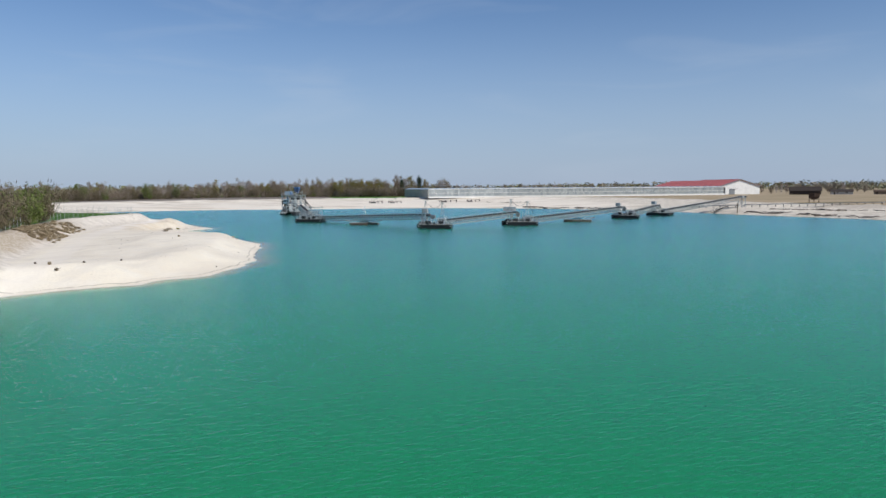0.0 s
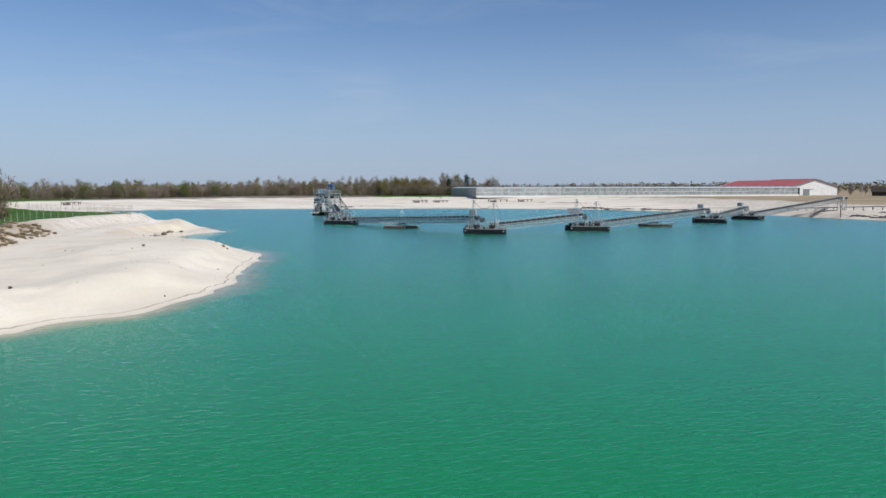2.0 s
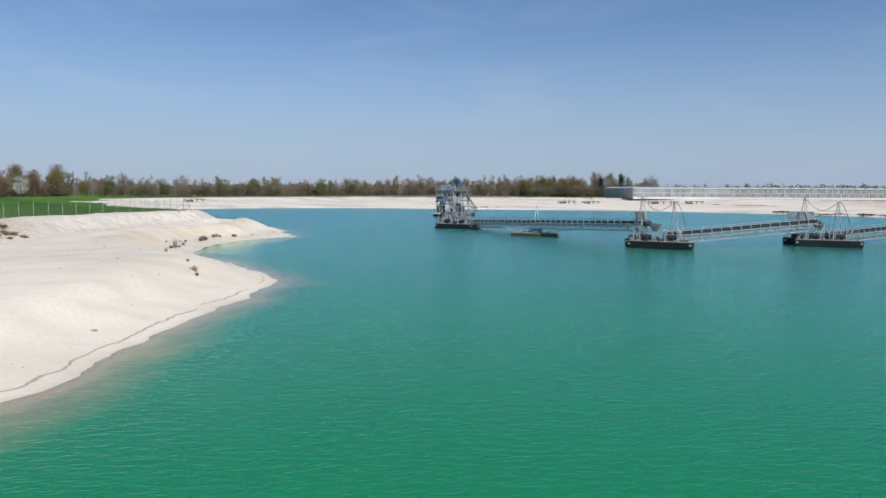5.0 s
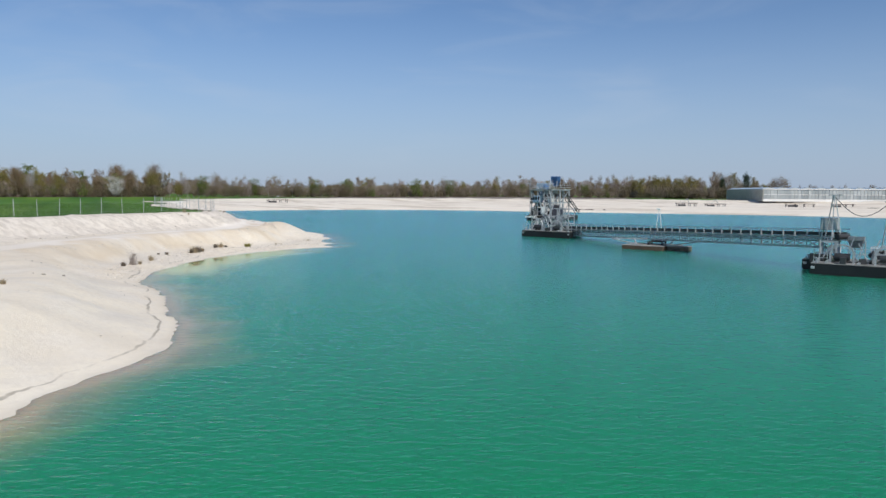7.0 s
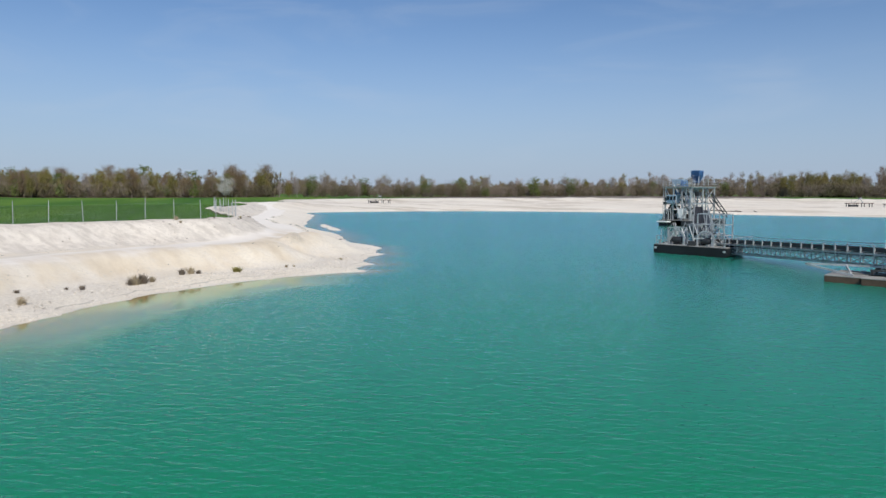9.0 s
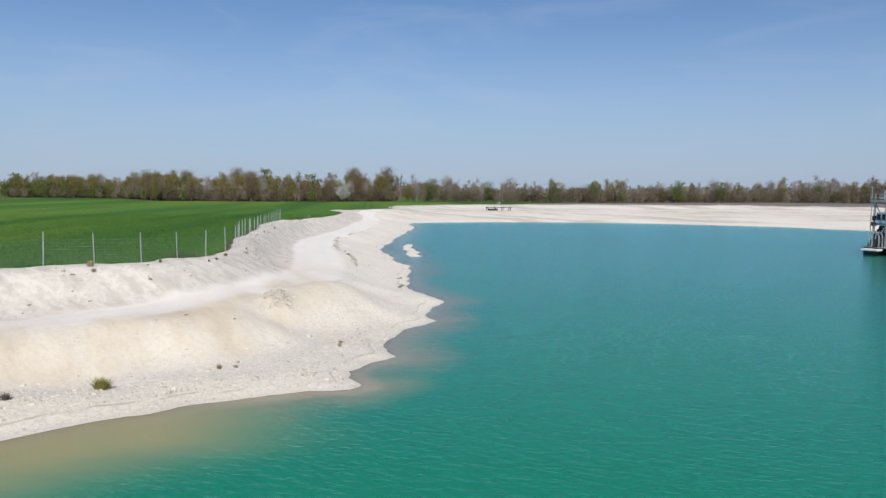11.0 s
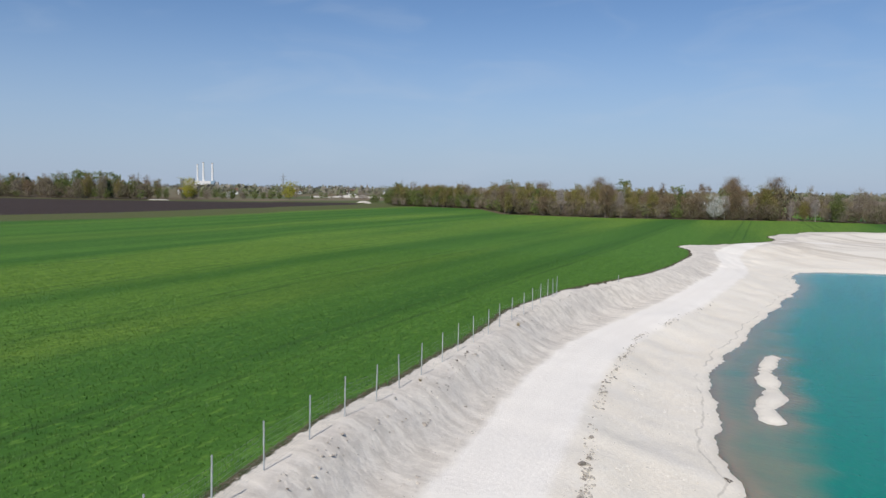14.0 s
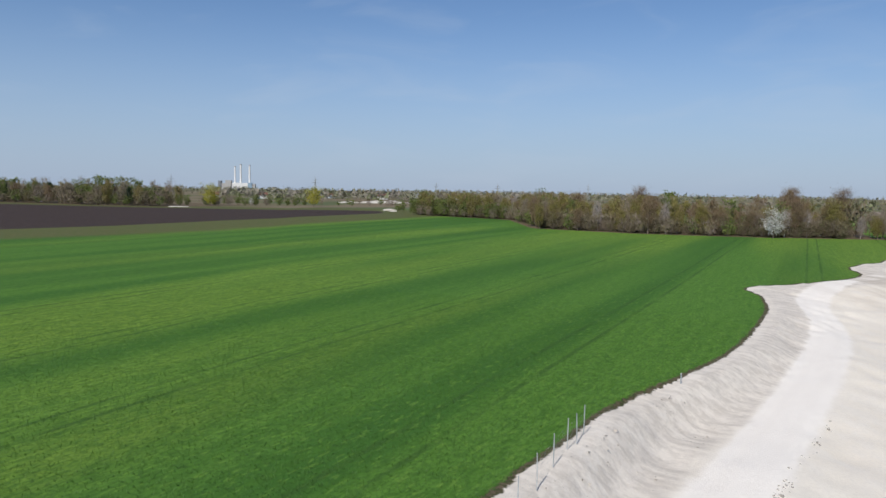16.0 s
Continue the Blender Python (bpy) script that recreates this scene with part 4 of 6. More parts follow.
for k in range(9):
    beam(bm, (-6.0 + 1.45 * k, -6.6, 8.1), (-6.0 + 1.45 * k, -6.6, 9.17), 0.07)
    beam(bm, (-6.0, -6.6 + 1.4 * k, 8.1), (-6.0, -6.6 + 1.4 * k, 9.17), 0.07)
part("railing", bm, GALV, dr)
# blue hopper: funnel on legs
bm = bmesh.new()
rings = []
for half, z in ((0.5, 8.9), (0.55, 9.3), (0.95, 10.4), (0.95, 11.5)):
    rings.append([bm.verts.new((2.9 + sx * half * 1.7, -1.5 + sy * half, z)) for sx, sy in ((-1, -1), (1, -1), (1, 1), (-1, 1))])
for lo, hi in zip(rings, rings[1:]):
    for i in range(4):
        bm.faces.new((lo[i], lo[(i + 1) % 4], hi[(i + 1) % 4], hi[i]))
bmesh.ops.solidify(bm, geom=bm.faces[:], thickness=0.07)
hp = part("hopper", bm, BLUE, dr, "bright blue steel hopper")
bm = made(box, (2.9, -1.5, 11.35), (3.4, 2.0, 0.14))
part("hopper_rim", bm, BLUE, hp)
for sx in (-1.2, 1.2):
    for sy in (-1.2, 1.2):
        part("hopper_leg", made(beam, (2.9 + sx * 1.4, -1.5 + sy, 8.1), (2.9 + sx * 1.3, -1.5 + sy * 0.8, 10.3), 0.14), GALV, hp)
for nm, c, s, mt in (("machine_house", (-3.0, -2.6, 8.95), (4.4, 2.2, 1.5), LIGHT_BLUE), ("gearbox_cover", (-0.3, -3.4, 8.8), (1.3, 1.6, 1.2), BLUE),
                     ("cabin", (-2.6, -5.6, 5.6), (3.4, 2.0, 1.7), LIGHT_BLUE), ("switch_cabin", (1.2, -5.8, 2.6), (2.2, 1.6, 2.0), WHITE),
                     ("engine_house", (-4.0, -4.5, 2.3), (2.4, 3.6, 1.9), DARK), ("fuel_tank", (3.6, -3.2, 2.0), (1.8, 2.6, 1.4), GREY),
                     ("blue_tank", (-5.0, -1.2, 6.2), (0.9, 1.6, 2.8), BLUE)):
    part(nm, made(box, c, s, 0, 0.06), mt, dr)
bm = bmesh.new()
for k in range(3):
    box(bm, (-3.6 + 1.3 * k, -6.63, 5.75), (0.85, 0.04, 0.8))
part("cabin_windows", bm, BLACK, dr)
bm = bmesh.new()
for i, (cx, cz) in enumerate(((0.2, 4.0), (2.4, 4.2), (4.1, 5.4), (3.0, 6.2))):
    beam(bm, (cx - 1.2, -6.5 + 0.3 * i, cz + 1.8), (cx + 1.0, -6.7 + 0.3 * i, cz - 2.4), 0.30, sides=8)
part("chute", bm, GALV, dr, "pale slanting chutes")
bm = bmesh.new()
for k in range(14):
    a0, a1 = 3.4 * k / 14 + 2.9, 3.4 * (k + 1) / 14 + 2.9
    beam(bm, (0.0 + 1.9 * math.cos(a0), -6.9, 6.0 + 1.5 * math.sin(a0)), (0.0 + 1.9 * math.cos(a1), -6.9, 6.0 + 1.5 * math.sin(a1)), 0.09)
part("hose", bm, BLACK, dr)
for s in (-1, 1):
    bm = bmesh.new()
    for k in range(6):
        a0, a1 = math.pi * k / 6, math.pi * (k + 1) / 6
        beam(bm, (-3.2 + s * 0.0 + 0.9 * math.cos(a0), -7.2 + s * 0.5, 2.6 + 0.9 * math.sin(a0)), (-3.2 + 0.9 * math.cos(a1), -7.2 + s * 0.5, 2.6 + 0.9 * math.sin(a1)), 0.18)
    for e in (-0.9, 0.9):
        beam(bm, (-3.2 + e, -7.2 + s * 0.5, 1.2), (-3.2 + e, -7.2 + s * 0.5, 2.65), 0.18)
    part("bow_winch_frame", bm, GALV, dr)
part("bow_winch_drum", made(drum, (-3.2, -7.2, 2.0), (0, 1, 0), 0.5, 0.9), DARK, dr)
bm = bmesh.new()
for s in (-0.9, 0.9):
    beam(bm, (4.8 + s * 0.3, 3.0, 6.8), (7.8, 6.5 + s, 2.2), 0.25)
    beam(bm, (4.8, 3.0 + s, 5.4), (7.6, 6.5 + s, 1.6), 0.2)
for k in range(6):
    u = k / 5
    beam(bm, (4.8 + 3 * u, 3 + 3.5 * u - 0.9, 6.6 - 4.5 * u), (4.8 + 3 * u, 3 + 3.5 * u + 0.9, 6.6 - 4.5 * u), 0.14)
part("bucket_ladder", bm, DARK, dr, "dark slanting ladder reaching into the water")
for px, py, top in ((5.4, -6.0, 10.4), (3.3, -6.4, 9.6), (-5.8, -6.4, 10.2), (5.6, 0.5, 9.9)):
    bm = made(beam, (px, py, 1.2), (px, py, top), 0.13)
    beam(bm, (px - 0.4, py, top), (px + 0.4, py, top), 0.13)
    part("lamp_post", bm, GALV, dr)
part("bow_platform", made(box, (-3.6, -8.2, 0.9), (4.2, 1.6, 0.25), 0, 0.03), WHITE, dr, "whitish timber bow platform")
rd = random.Random(5)
for nm_, mt_, n_ in (("pipework", GALV, 40), ("pipework", WHITE, 26), ("hoist_gear", DARK, 26)):      # pipes, struts and gear inside the frame
    bm = bmesh.new()
    for k in range(n_):
        x_, y_, z_ = rd.uniform(-5.5, 4.8), rd.uniform(-6.6, 2.0), rd.uniform(1.4, 8.6)
        d_ = rd.choice(((2.6, 0, 0.3), (0, 0, 2.2), (1.6, 0, 1.8), (-1.8, 0, 1.6), (0.4, 1.6, 0.2)))
        if nm_ == "hoist_gear":
            box(bm, (x_, y_, min(z_, 6.6)), (rd.uniform(0.6, 1.6), rd.uniform(0.5, 1.2), rd.uniform(0.4, 1.0)))
        else:
            beam(bm, (x_, y_, z_), (x_ + d_[0], y_ + d_[1], min(z_ + d_[2], 9.8)), rd.uniform(0.08, 0.20), sides=6)
    tagged(part(nm_, bm, mt_, dr), kind="stuff")
bm = bmesh.new()
for k in range(9):
    u = k / 8
    drum(bm, (-7.4 + 1.6 * u, -4.8 + 3.2 * u, 0.7 + 4.2 * u), (0, 1, 0.2), 0.62, 0.75, 8)
part("bucket_chain", bm, BUCKET, dr, "olive-brown muddy bucket chain")
part("side_stair", made(lambda b: [box(b, (2.2 + 0.28 * i, -7.4, 1.3 + 0.24 * i), (0.34, 0.9, 0.05)) for i in range(13)]), GALV, dr)

# ---- north beach gear ----
def stored_frame(x, y, turn, ln, label, mast):
    """A low steel frame on short legs, stored on the beach."""
    ob = thing("steel_frame", pose(x, y, ground_z(x, y) - 0.03, 0, 0, turn), label, "steel frame", "frames stored on the beach")
    part("platform", made(box, (0, 0, 1.32), (ln, 1.8, 0.2), 0, 0.03), RUST, ob)
    for k in range(4):
        px = -ln / 2 + 0.6 + (ln - 1.2) * k / 3
        part("leg", made(beam, (px, -0.7, 0), (px, -0.7, 1.3), 0.2), DARK, ob)
        part("leg", made(beam, (px, 0.7, 0), (px, 0.7, 1.3), 0.2), DARK, ob)
    part("float", made(box, (-ln * 0.22, 0, 0.45), (ln * 0.3, 1.5, 0.8), 0, 0.06), DARK, ob)
    if mast:
        bm = bmesh.new()
        beam(bm, (-ln * 0.2, 0, 1.5), (0.2, 0, 3.0), 0.14)
        beam(bm, (ln * 0.14, 0, 1.5), (0.2, 0, 3.0), 0.14)
        beam(bm, (-ln * 0.3, 0, 1.5), (-ln * 0.3, 0, 2.6), 0.1)
        box(bm, (0.3, 0, 3.0), (0.9, 0.8, 0.4), 0, 0.04)
        part("gallows", bm, GREY, ob)
    return ob


stored_frame(-228.5, 362.5, 67, 10.5, "dark steel float frame with a small gallows on pale gravel", True)
stored_frame(-56.5, 416.5, 40, 9.5, "dark steel trestle frame standing on pale gravel", True)
stored_frame(-46, 425, 38, 9.5, "dark steel trestle frame beside its twin on gravel", True)
stored_frame(-14, 440, 15, 12, "long rusty steel frame lying on pale gravel", False)
stored_frame(2, 444, 12, 9, "rusty steel frame with loose parts on gravel", False)


# ---- east bank gear ----
tw = thing("transfer_tower", pose(112.6, 287.8, ground_z(112.6, 287.8) - 0.03, 0, 0, 37), "grey steel transfer tower at the end of the floating line", "tower")
for sx in (-1.2, 1.2):
    for sy in (-1.0, 1.0):
        part("leg", made(beam, (sx, sy, 0), (sx * 0.9, sy * 0.9, 4.6), 0.22), GREY, tw)
bm = bmesh.new()
for sy in (-1.0, 1.0):
    beam(bm, (-1.2, sy, 0.1), (1.15, sy, 2.3), 0.12)
    beam(bm, (1.15, sy, 2.3), (-1.1, sy, 4.5), 0.12)
    beam(bm, (-1.15, sy, 2.3), (1.15, sy, 2.3), 0.12)
for sx in (-1.15, 1.15):
    beam(bm, (sx, -1, 2.3), (sx, 1, 2.3), 0.12)
part("bracing", bm, GREY, tw)
part("head_box", made(box, (0, 0, 4.4), (2.8, 2.2, 1.1), 0, 0.06), GREY, tw)
part("motor", made(box, (0.4, -1.4, 4.5), (0.9, 0.6, 0.6), 0, 0.08), DARK, tw)


def land_belt(x0, y0, x1, y1):
    z0, z1 = ground_z(x0, y0), ground_z(x1, y1)
    n = math.hypot(x1 - x0, y1 - y0)
    ob = thing("land_conveyor", pose(x0, y0, z0 - 0.05, 0, 0, math.degrees(math.atan2(y1 - y0, x1 - x0))), "low dark belt conveyor running along the gravel bank", "conveyor")
    up = z1 - z0
    bm = bmesh.new()
    beam(bm, (0, 0, 1.15), (n, 0, 1.15 + up), 1.1, 0.12)
    part("belt", bm, BELT, ob)
    for s in (-0.6, 0.6):
        part("side_rail", made(beam, (0, s, 1.0), (n, s, 1.0 + up), 0.14), GREY, ob)
    for k in range(int(n / 3) + 1):
        u = min(k * 3 / n, 1)
        bm = bmesh.new()
        for s in (-0.6, 0.6):
            beam(bm, (n * u, s, up * u - 0.2), (n * u, s, 1.0 + up * u), 0.12)
        beam(bm, (n * u, -0.6, 0.5 + up * u), (n * u, 0.6, 0.5 + up * u), 0.1)
        part("trestle", bm, DARK, ob)
    return ob


land_belt(114, 289, 172, 277)
land_belt(96, 300, 112, 289)
hx = thing("feed_hopper", pose(146, 297, ground_z(146, 297) - 0.03, 0, 0, 20), "rusty brown steel feed hopper on legs", "hopper")
bm = bmesh.new()
a = [bm.verts.new((sx * 0.8, sy * 0.8, 1.6)) for sx, sy in ((-1, -1), (1, -1), (1, 1), (-1, 1))]
b = [bm.verts.new((sx * 1.5, sy * 1.5, 2.8)) for sx, sy in ((-1, -1), (1, -1), (1, 1), (-1, 1))]
c = [bm.verts.new((sx * 1.5, sy * 1.5, 4.2)) for sx, sy in ((-1, -1), (1, -1), (1, 1), (-1, 1))]
for lo, hi in ((a, b), (b, c)):
    for i in range(4):
        bm.faces.new((lo[i], lo[(i + 1) % 4], hi[(i + 1) % 4], hi[i]))
bmesh.ops.solidify(bm, geom=bm.faces[:], thickness=0.06)
part("bin", bm, RUST, hx)
for sx in (-1.3, 1.3):
    for sy in (-1.3, 1.3):
        part("leg", made(beam, (sx, sy, 0), (sx, sy, 3.0), 0.2), RUST, hx)
pl = thing("mooring_post", pose(101.5, 262, -0.6), "dark timber mooring post standing at the waterline", "post")
part("pole", made(beam, (0, 0, 0), (0, 0, 4.6), 0.35, sides=8), TIMBER, pl)
part("cap", made(drum, (0, 0, 4.62), (0, 0, 1), 0.24, 0.12, 8), DARK, pl)
gw = thing("gangway", pose(94, 268, 0.2, 0, 0, 38), "dark steel gangway leaning on the gravel shore", "gangway")
bm = bmesh.new()
for s in (-0.5, 0.5):
    beam(bm, (0, s, 0), (10, s, 2.6), 0.16)
    beam(bm, (0, s, 1.0), (10, s, 3.6), 0.06)
    for k in range(6):
        beam(bm, (2 * k, s, 0.52 * k), (2 * k, s, 1.0 + 0.52 * k), 0.06)
part("rails", bm, DARK, gw)
bm = bmesh.new()
for k in range(26):
    box(bm, (0.2 + 0.385 * k, 0, 0.10 + 0.1 * k), (0.30, 0.95, 0.04))
tagged(part("treads", bm, TIMBER, gw), kind="stuff")

# ---- greenhouse, barn and farm ----
GH = thing("greenhouse", pose(-32, 531, 3.0, 0, 0, 19), "long pale glass greenhouse behind the gravel beach", "greenhouse")
GL, GD, BAY = 266.24, 76.0, 1.775
part("plinth", made(box, (GL / 2, 0.25, 0.65), (GL, 0.3, 1.3)), WHITE, GH, "white base wall")
part("end_wall", made(box, (-0.15, GD / 2, 3.3), (0.3, GD, 6.4)), END_WALL, GH, "grey-green glazed end wall")
part("east_wall", made(box, (GL + 0.15, GD / 2, 3.3), (0.3, GD, 6.4)), GREY_WALL, GH)
part("rear_wall", made(box, (GL / 2, GD, 3.3), (GL, 0.3, 6.4)), GREY_WALL, GH)
part("roof", made(lambda q: prism(q, [(-0.4, 6.5), (GL + 0.4, 6.5), (GL + 0.4, 6.9), (-0.4, 6.9)], -0.2, 1.2)), WHITE, GH, "white gutter board")
bm = bmesh.new()
for k in range(40):           # saw-tooth glass roof
    x0, x1 = GL * k / 40, GL * (k + 1) / 40
    prism(bm, [(x0, 6.75), (x1, 6.75), ((x0 + x1) / 2, 7.7)], 1.2, GD)
tagged(part("glass_roof", bm, PANE, GH, "pale glass roof"), kind="stuff")
part("floor", made(box, (GL / 2, GD / 2, 0.04), (GL - 1, GD - 1, 0.08)), DECK, GH)
part("transom", made(box, (GL / 2, 0.22, 3.75), (GL, 0.24, 0.30)), WHITE, GH)
PANE_M = mesh_of("pane", made(box, (0, 0, 0), (BAY - 0.2, 0.05, 1.0)), PANE)
POST_M = mesh_of("mullion", made(box, (0, 0, 0), (0.2, 0.24, 5.3), 0, 0.03), GREY)
nb = 149
for k in range(nb + 1):
    share("mullion", POST_M, GH, pose(min(0.3 + k * BAY, GL - 0.2), 0.12, 3.9))
for k in range(nb):
    for z, sz in ((2.45, 2.2), (5.2, 2.5)):
        share("pane", PANE_M, GH, pose(0.3 + (k + 0.5) * BAY, 0.24, z) @ Matrix.Diagonal((1, 1, sz, 1)))

BN = thing("barn", pose(223, 641, 3.0, 0, 0, 19), "large white barn with a red sheet roof and grey door", "barn")
BW, BL = 43.0, 105.0
part("gable_wall", made(lambda q: prism(q, [(0, 0), (BW, 0), (BW, 7.6), (BW / 2, 13.2), (0, 7.6)], 0, 0.4)), WHITE, BN, "white gable wall")
part("side_wall", made(box, (0.2, BL / 2, 3.8), (0.4, BL - 0.9, 7.6)), GREY_WALL, BN)
part("side_wall", made(box, (BW - 0.2, BL / 2, 3.8), (0.4, BL - 0.9, 7.6)), GREY_WALL, BN)
part("rear_wall", made(lambda q: prism(q, [(0, 0), (BW, 0), (BW, 7.6), (BW / 2, 13.2), (0, 7.6)], BL - 0.4, BL)), WHITE, BN)
for s in (0, 1):
    bm = bmesh.new()
    o = [(-1.0, 7.35), (BW / 2, 13.25), (BW / 2, 13.65), (-1.0, 7.75)]
    if s:
        o = [(BW - x, z) for x, z in o][::-1]
    prism(bm, o, -1.0, BL * 0.52)
    prism(bm, [(x, z - 0.5) for x, z in o], BL * 0.52, BL + 1.0)
    part("roof_slope", bm, RED_ROOF, BN, "red sheet roof")
part("ridge_cap", made(box, (BW / 2, BL * 0.26, 13.65), (0.9, BL * 0.52, 0.2)), RED_ROOF, BN)
dd = part("sliding_door", made(box, (13.0, -0.08, 2.4), (6.0, 0.16, 4.8), 0, 0.03), GREY_WALL, BN, "grey sliding door")
part("door_rail", made(box, (14.5, -0.2, 5.0), (10.0, 0.14, 0.2)), DARK, dd)
part("verge_board", made(lambda q: prism(q, [(-0.6, 7.2), (BW / 2, 13.35), (BW + 0.6, 7.2), (BW + 0.6, 7.65), (BW / 2, 13.85), (-0.6, 7.65)], -1.2, -1.0)), GREY_WALL, BN)


def house(x, y, turn, wide, deep, wall_h, roof_h, wall, roof, label, category="house", windows=3):
    """A plain gabled house or shed with windows and a door."""
    ob = thing("house" if category == "house" else "shed", pose(x, y, ground_z(x, y) - 0.05, 0, 0, turn), label, category, "far buildings")
    part("wall", made(lambda q: prism(q, [(0, 0), (wide, 0), (wide, wall_h), (0, wall_h)], 0, deep)), wall, ob)
    for s in (0, 1):
        bm = bmesh.new()
        y0, y1 = (-0.5, deep / 2) if s == 0 else (deep / 2, deep + 0.5)
        z0, z1 = (wall_h - 0.2, wall_h + roof_h) if s == 0 else (wall_h + roof_h, wall_h - 0.2)
        v = [bm.verts.new(p) for p in ((-0.5, y0, z0), (wide + 0.5, y0, z0), (wide + 0.5, y1, z1), (-0.5, y1, z1),
                                       (-0.5, y0, z0 + 0.25), (wide + 0.5, y0, z0 + 0.25), (wide + 0.5, y1, z1 + 0.25), (-0.5, y1, z1 + 0.25))]
        for f in ((0, 3, 2, 1), (4, 5, 6, 7), (0, 1, 5, 4), (1, 2, 6, 5), (2, 3, 7, 6), (3, 0, 4, 7)):
            bm.faces.new([v[i] for i in f])
        part("roof_slope", bm, roof, ob)
    bm = bmesh.new()
    for gx in (0.02, wide - 0.02):
        bm.faces.new([bm.verts.new(p) for p in ((gx, 0.1, wall_h), (gx, deep - 0.1, wall_h), (gx, deep / 2, wall_h + roof_h - 0.05))])
    bmesh.ops.solidify(bm, geom=bm.faces[:], thickness=0.2)
    part("gable", bm, wall, ob)
    for k in range(windows):
        px = wide * (k + 0.7) / (windows + 0.4)
        wn_ = part("window", made(box, (px, -0.03, wall_h * 0.58), (1.3, 0.1, 1.3)), BLACK, ob)
        part("sill", made(box, (px, -0.10, wall_h * 0.58 - 0.7), (1.5, 0.2, 0.1)), WHITE, wn_)
    part("door", made(box, (wide * 0.12 + 0.5, -0.03, 1.05), (1.1, 0.1, 2.1)), BROWN, ob)
    return ob


house(272, 612, -22, 24, 10, 3.2, 3.4, BROWN, BROWN, "low dark brown timber cattle shed", "shed", 0)
house(300, 598, -22, 16, 8, 2.6, 1.6, CONCRETE, BROWN, "low pale block shed with a dark roof", "shed", 2)
house(330, 588, -22, 10, 6, 2.4, 1.2, TIMBER, RUST, "small brown field shed", "shed", 0)
house(-108, 672, 3, 21, 11, 2.2, 3.6, BROWN, TILE_ROOF, "farmhouse with an old red tile roof among trees", "house", 5)
for hx_, hy_, ht in ((-1180, 120, 12), (-1240, 300, -8), (-1120, 60, 20), (-1300, 220, 0), (-1420, 380, 15), (-1010, -120, 30), (-1250, 420, 5)):
    house(hx_, hy_, 90 + ht, 15, 10, 5.0, 4.0, WHITE, TILE_ROOF if ht % 2 == 0 else GREY_WALL, "small white house far beyond the fields", "house", 3)

# ---- power station and pylons on the horizon ----
PS = thing("power_station", pose(-3840, -193, 3.0), "distant white power station with three tall chimneys", "power station")
for (cy, r, top), nm in zip(((-8, 4.0, 117), (20, 4.4, 128), (63, 4.4, 124)), ("chimney",) * 3):
    bm = bmesh.new()
    bmesh.ops.create_cone(bm, cap_ends=True, segments=16, radius1=r * 1.25, radius2=r, depth=top, matrix=Matrix.Translation((0, cy, top / 2)))
    ch = part(nm, bm, WHITE, PS, "slim white chimney")
    part("rim", made(drum, (0, cy, top - 1.5), (0, 0, 1), r * 1.12, 3.0, 16), CONCRETE, ch)
for i_, (nm, cy, sy, h, mt) in enumerate((("boiler_house", -50, 60, 32, CONCRETE), ("turbine_hall", 20, 80, 34, WHITE), ("filter_house", 75, 34, 30, CONCRETE), ("stair_tower", -80, 14, 44, GREY_WALL),
                          ("coal_bunker", -38, 28, 46, CONCRETE), ("duct_tower", 66, 20, 36, LIGHT_BLUE))):
    part(nm, made(box, (0, cy, h / 2), (44 + 3 * i_, sy, h), 0, 0.5), mt, PS)


def pylon(x, y, h, label):
    ob = thing("pylon", pose(x, y, 2.9, 0, 0, 20), label, "pylon", "pylons of the power line")
    bm = bmesh.new()
    w0 = h * 0.09
    for sx in (-1, 1):
        for sy in (-1, 1):
            beam(bm, (sx * w0, sy * w0, 0), (sx * 0.7, sy * 0.7, h * 0.72), 0.45)
            beam(bm, (sx * 0.7, sy * 0.7, h * 0.72), (0, 0, h), 0.4)
    for k in range(7):
        u, v = k / 7, (k + 1) / 7
        a_, b_ = w0 + (0.7 - w0) * u, w0 + (0.7 - w0) * v
        for s in (-1, 1):
            beam(bm, (-a_, s * a_, h * 0.72 * u), (b_, s * b_, h * 0.72 * v), 0.25)
            beam(bm, (s * a_, -a_, h * 0.72 * u), (s * b_, b_, h * 0.72 * v), 0.25)
    part("lattice_mast", bm, GREY, ob)
    for z, arm in ((0.66, 9.0), (0.80, 7.0)):
        bm = bmesh.new()
        for s in (-1, 1):
            beam(bm, (0, s * arm, h * z), (0, 0, h * z + 1.6), 0.3)
            beam(bm, (0, s * arm, h * z), (0, 0, h * z), 0.35)
        part("cross_arm", bm, GREY, ob)
    return ob


for px_, py_, ph_ in ((-1559, 202, 40), (-2029, 524, 37), (-1810, 640, 34), (-1700, 830, 36), (-1500, -60, 36)):
    pylon(px_, py_, ph_, "thin grey steel lattice power pylon on the horizon")

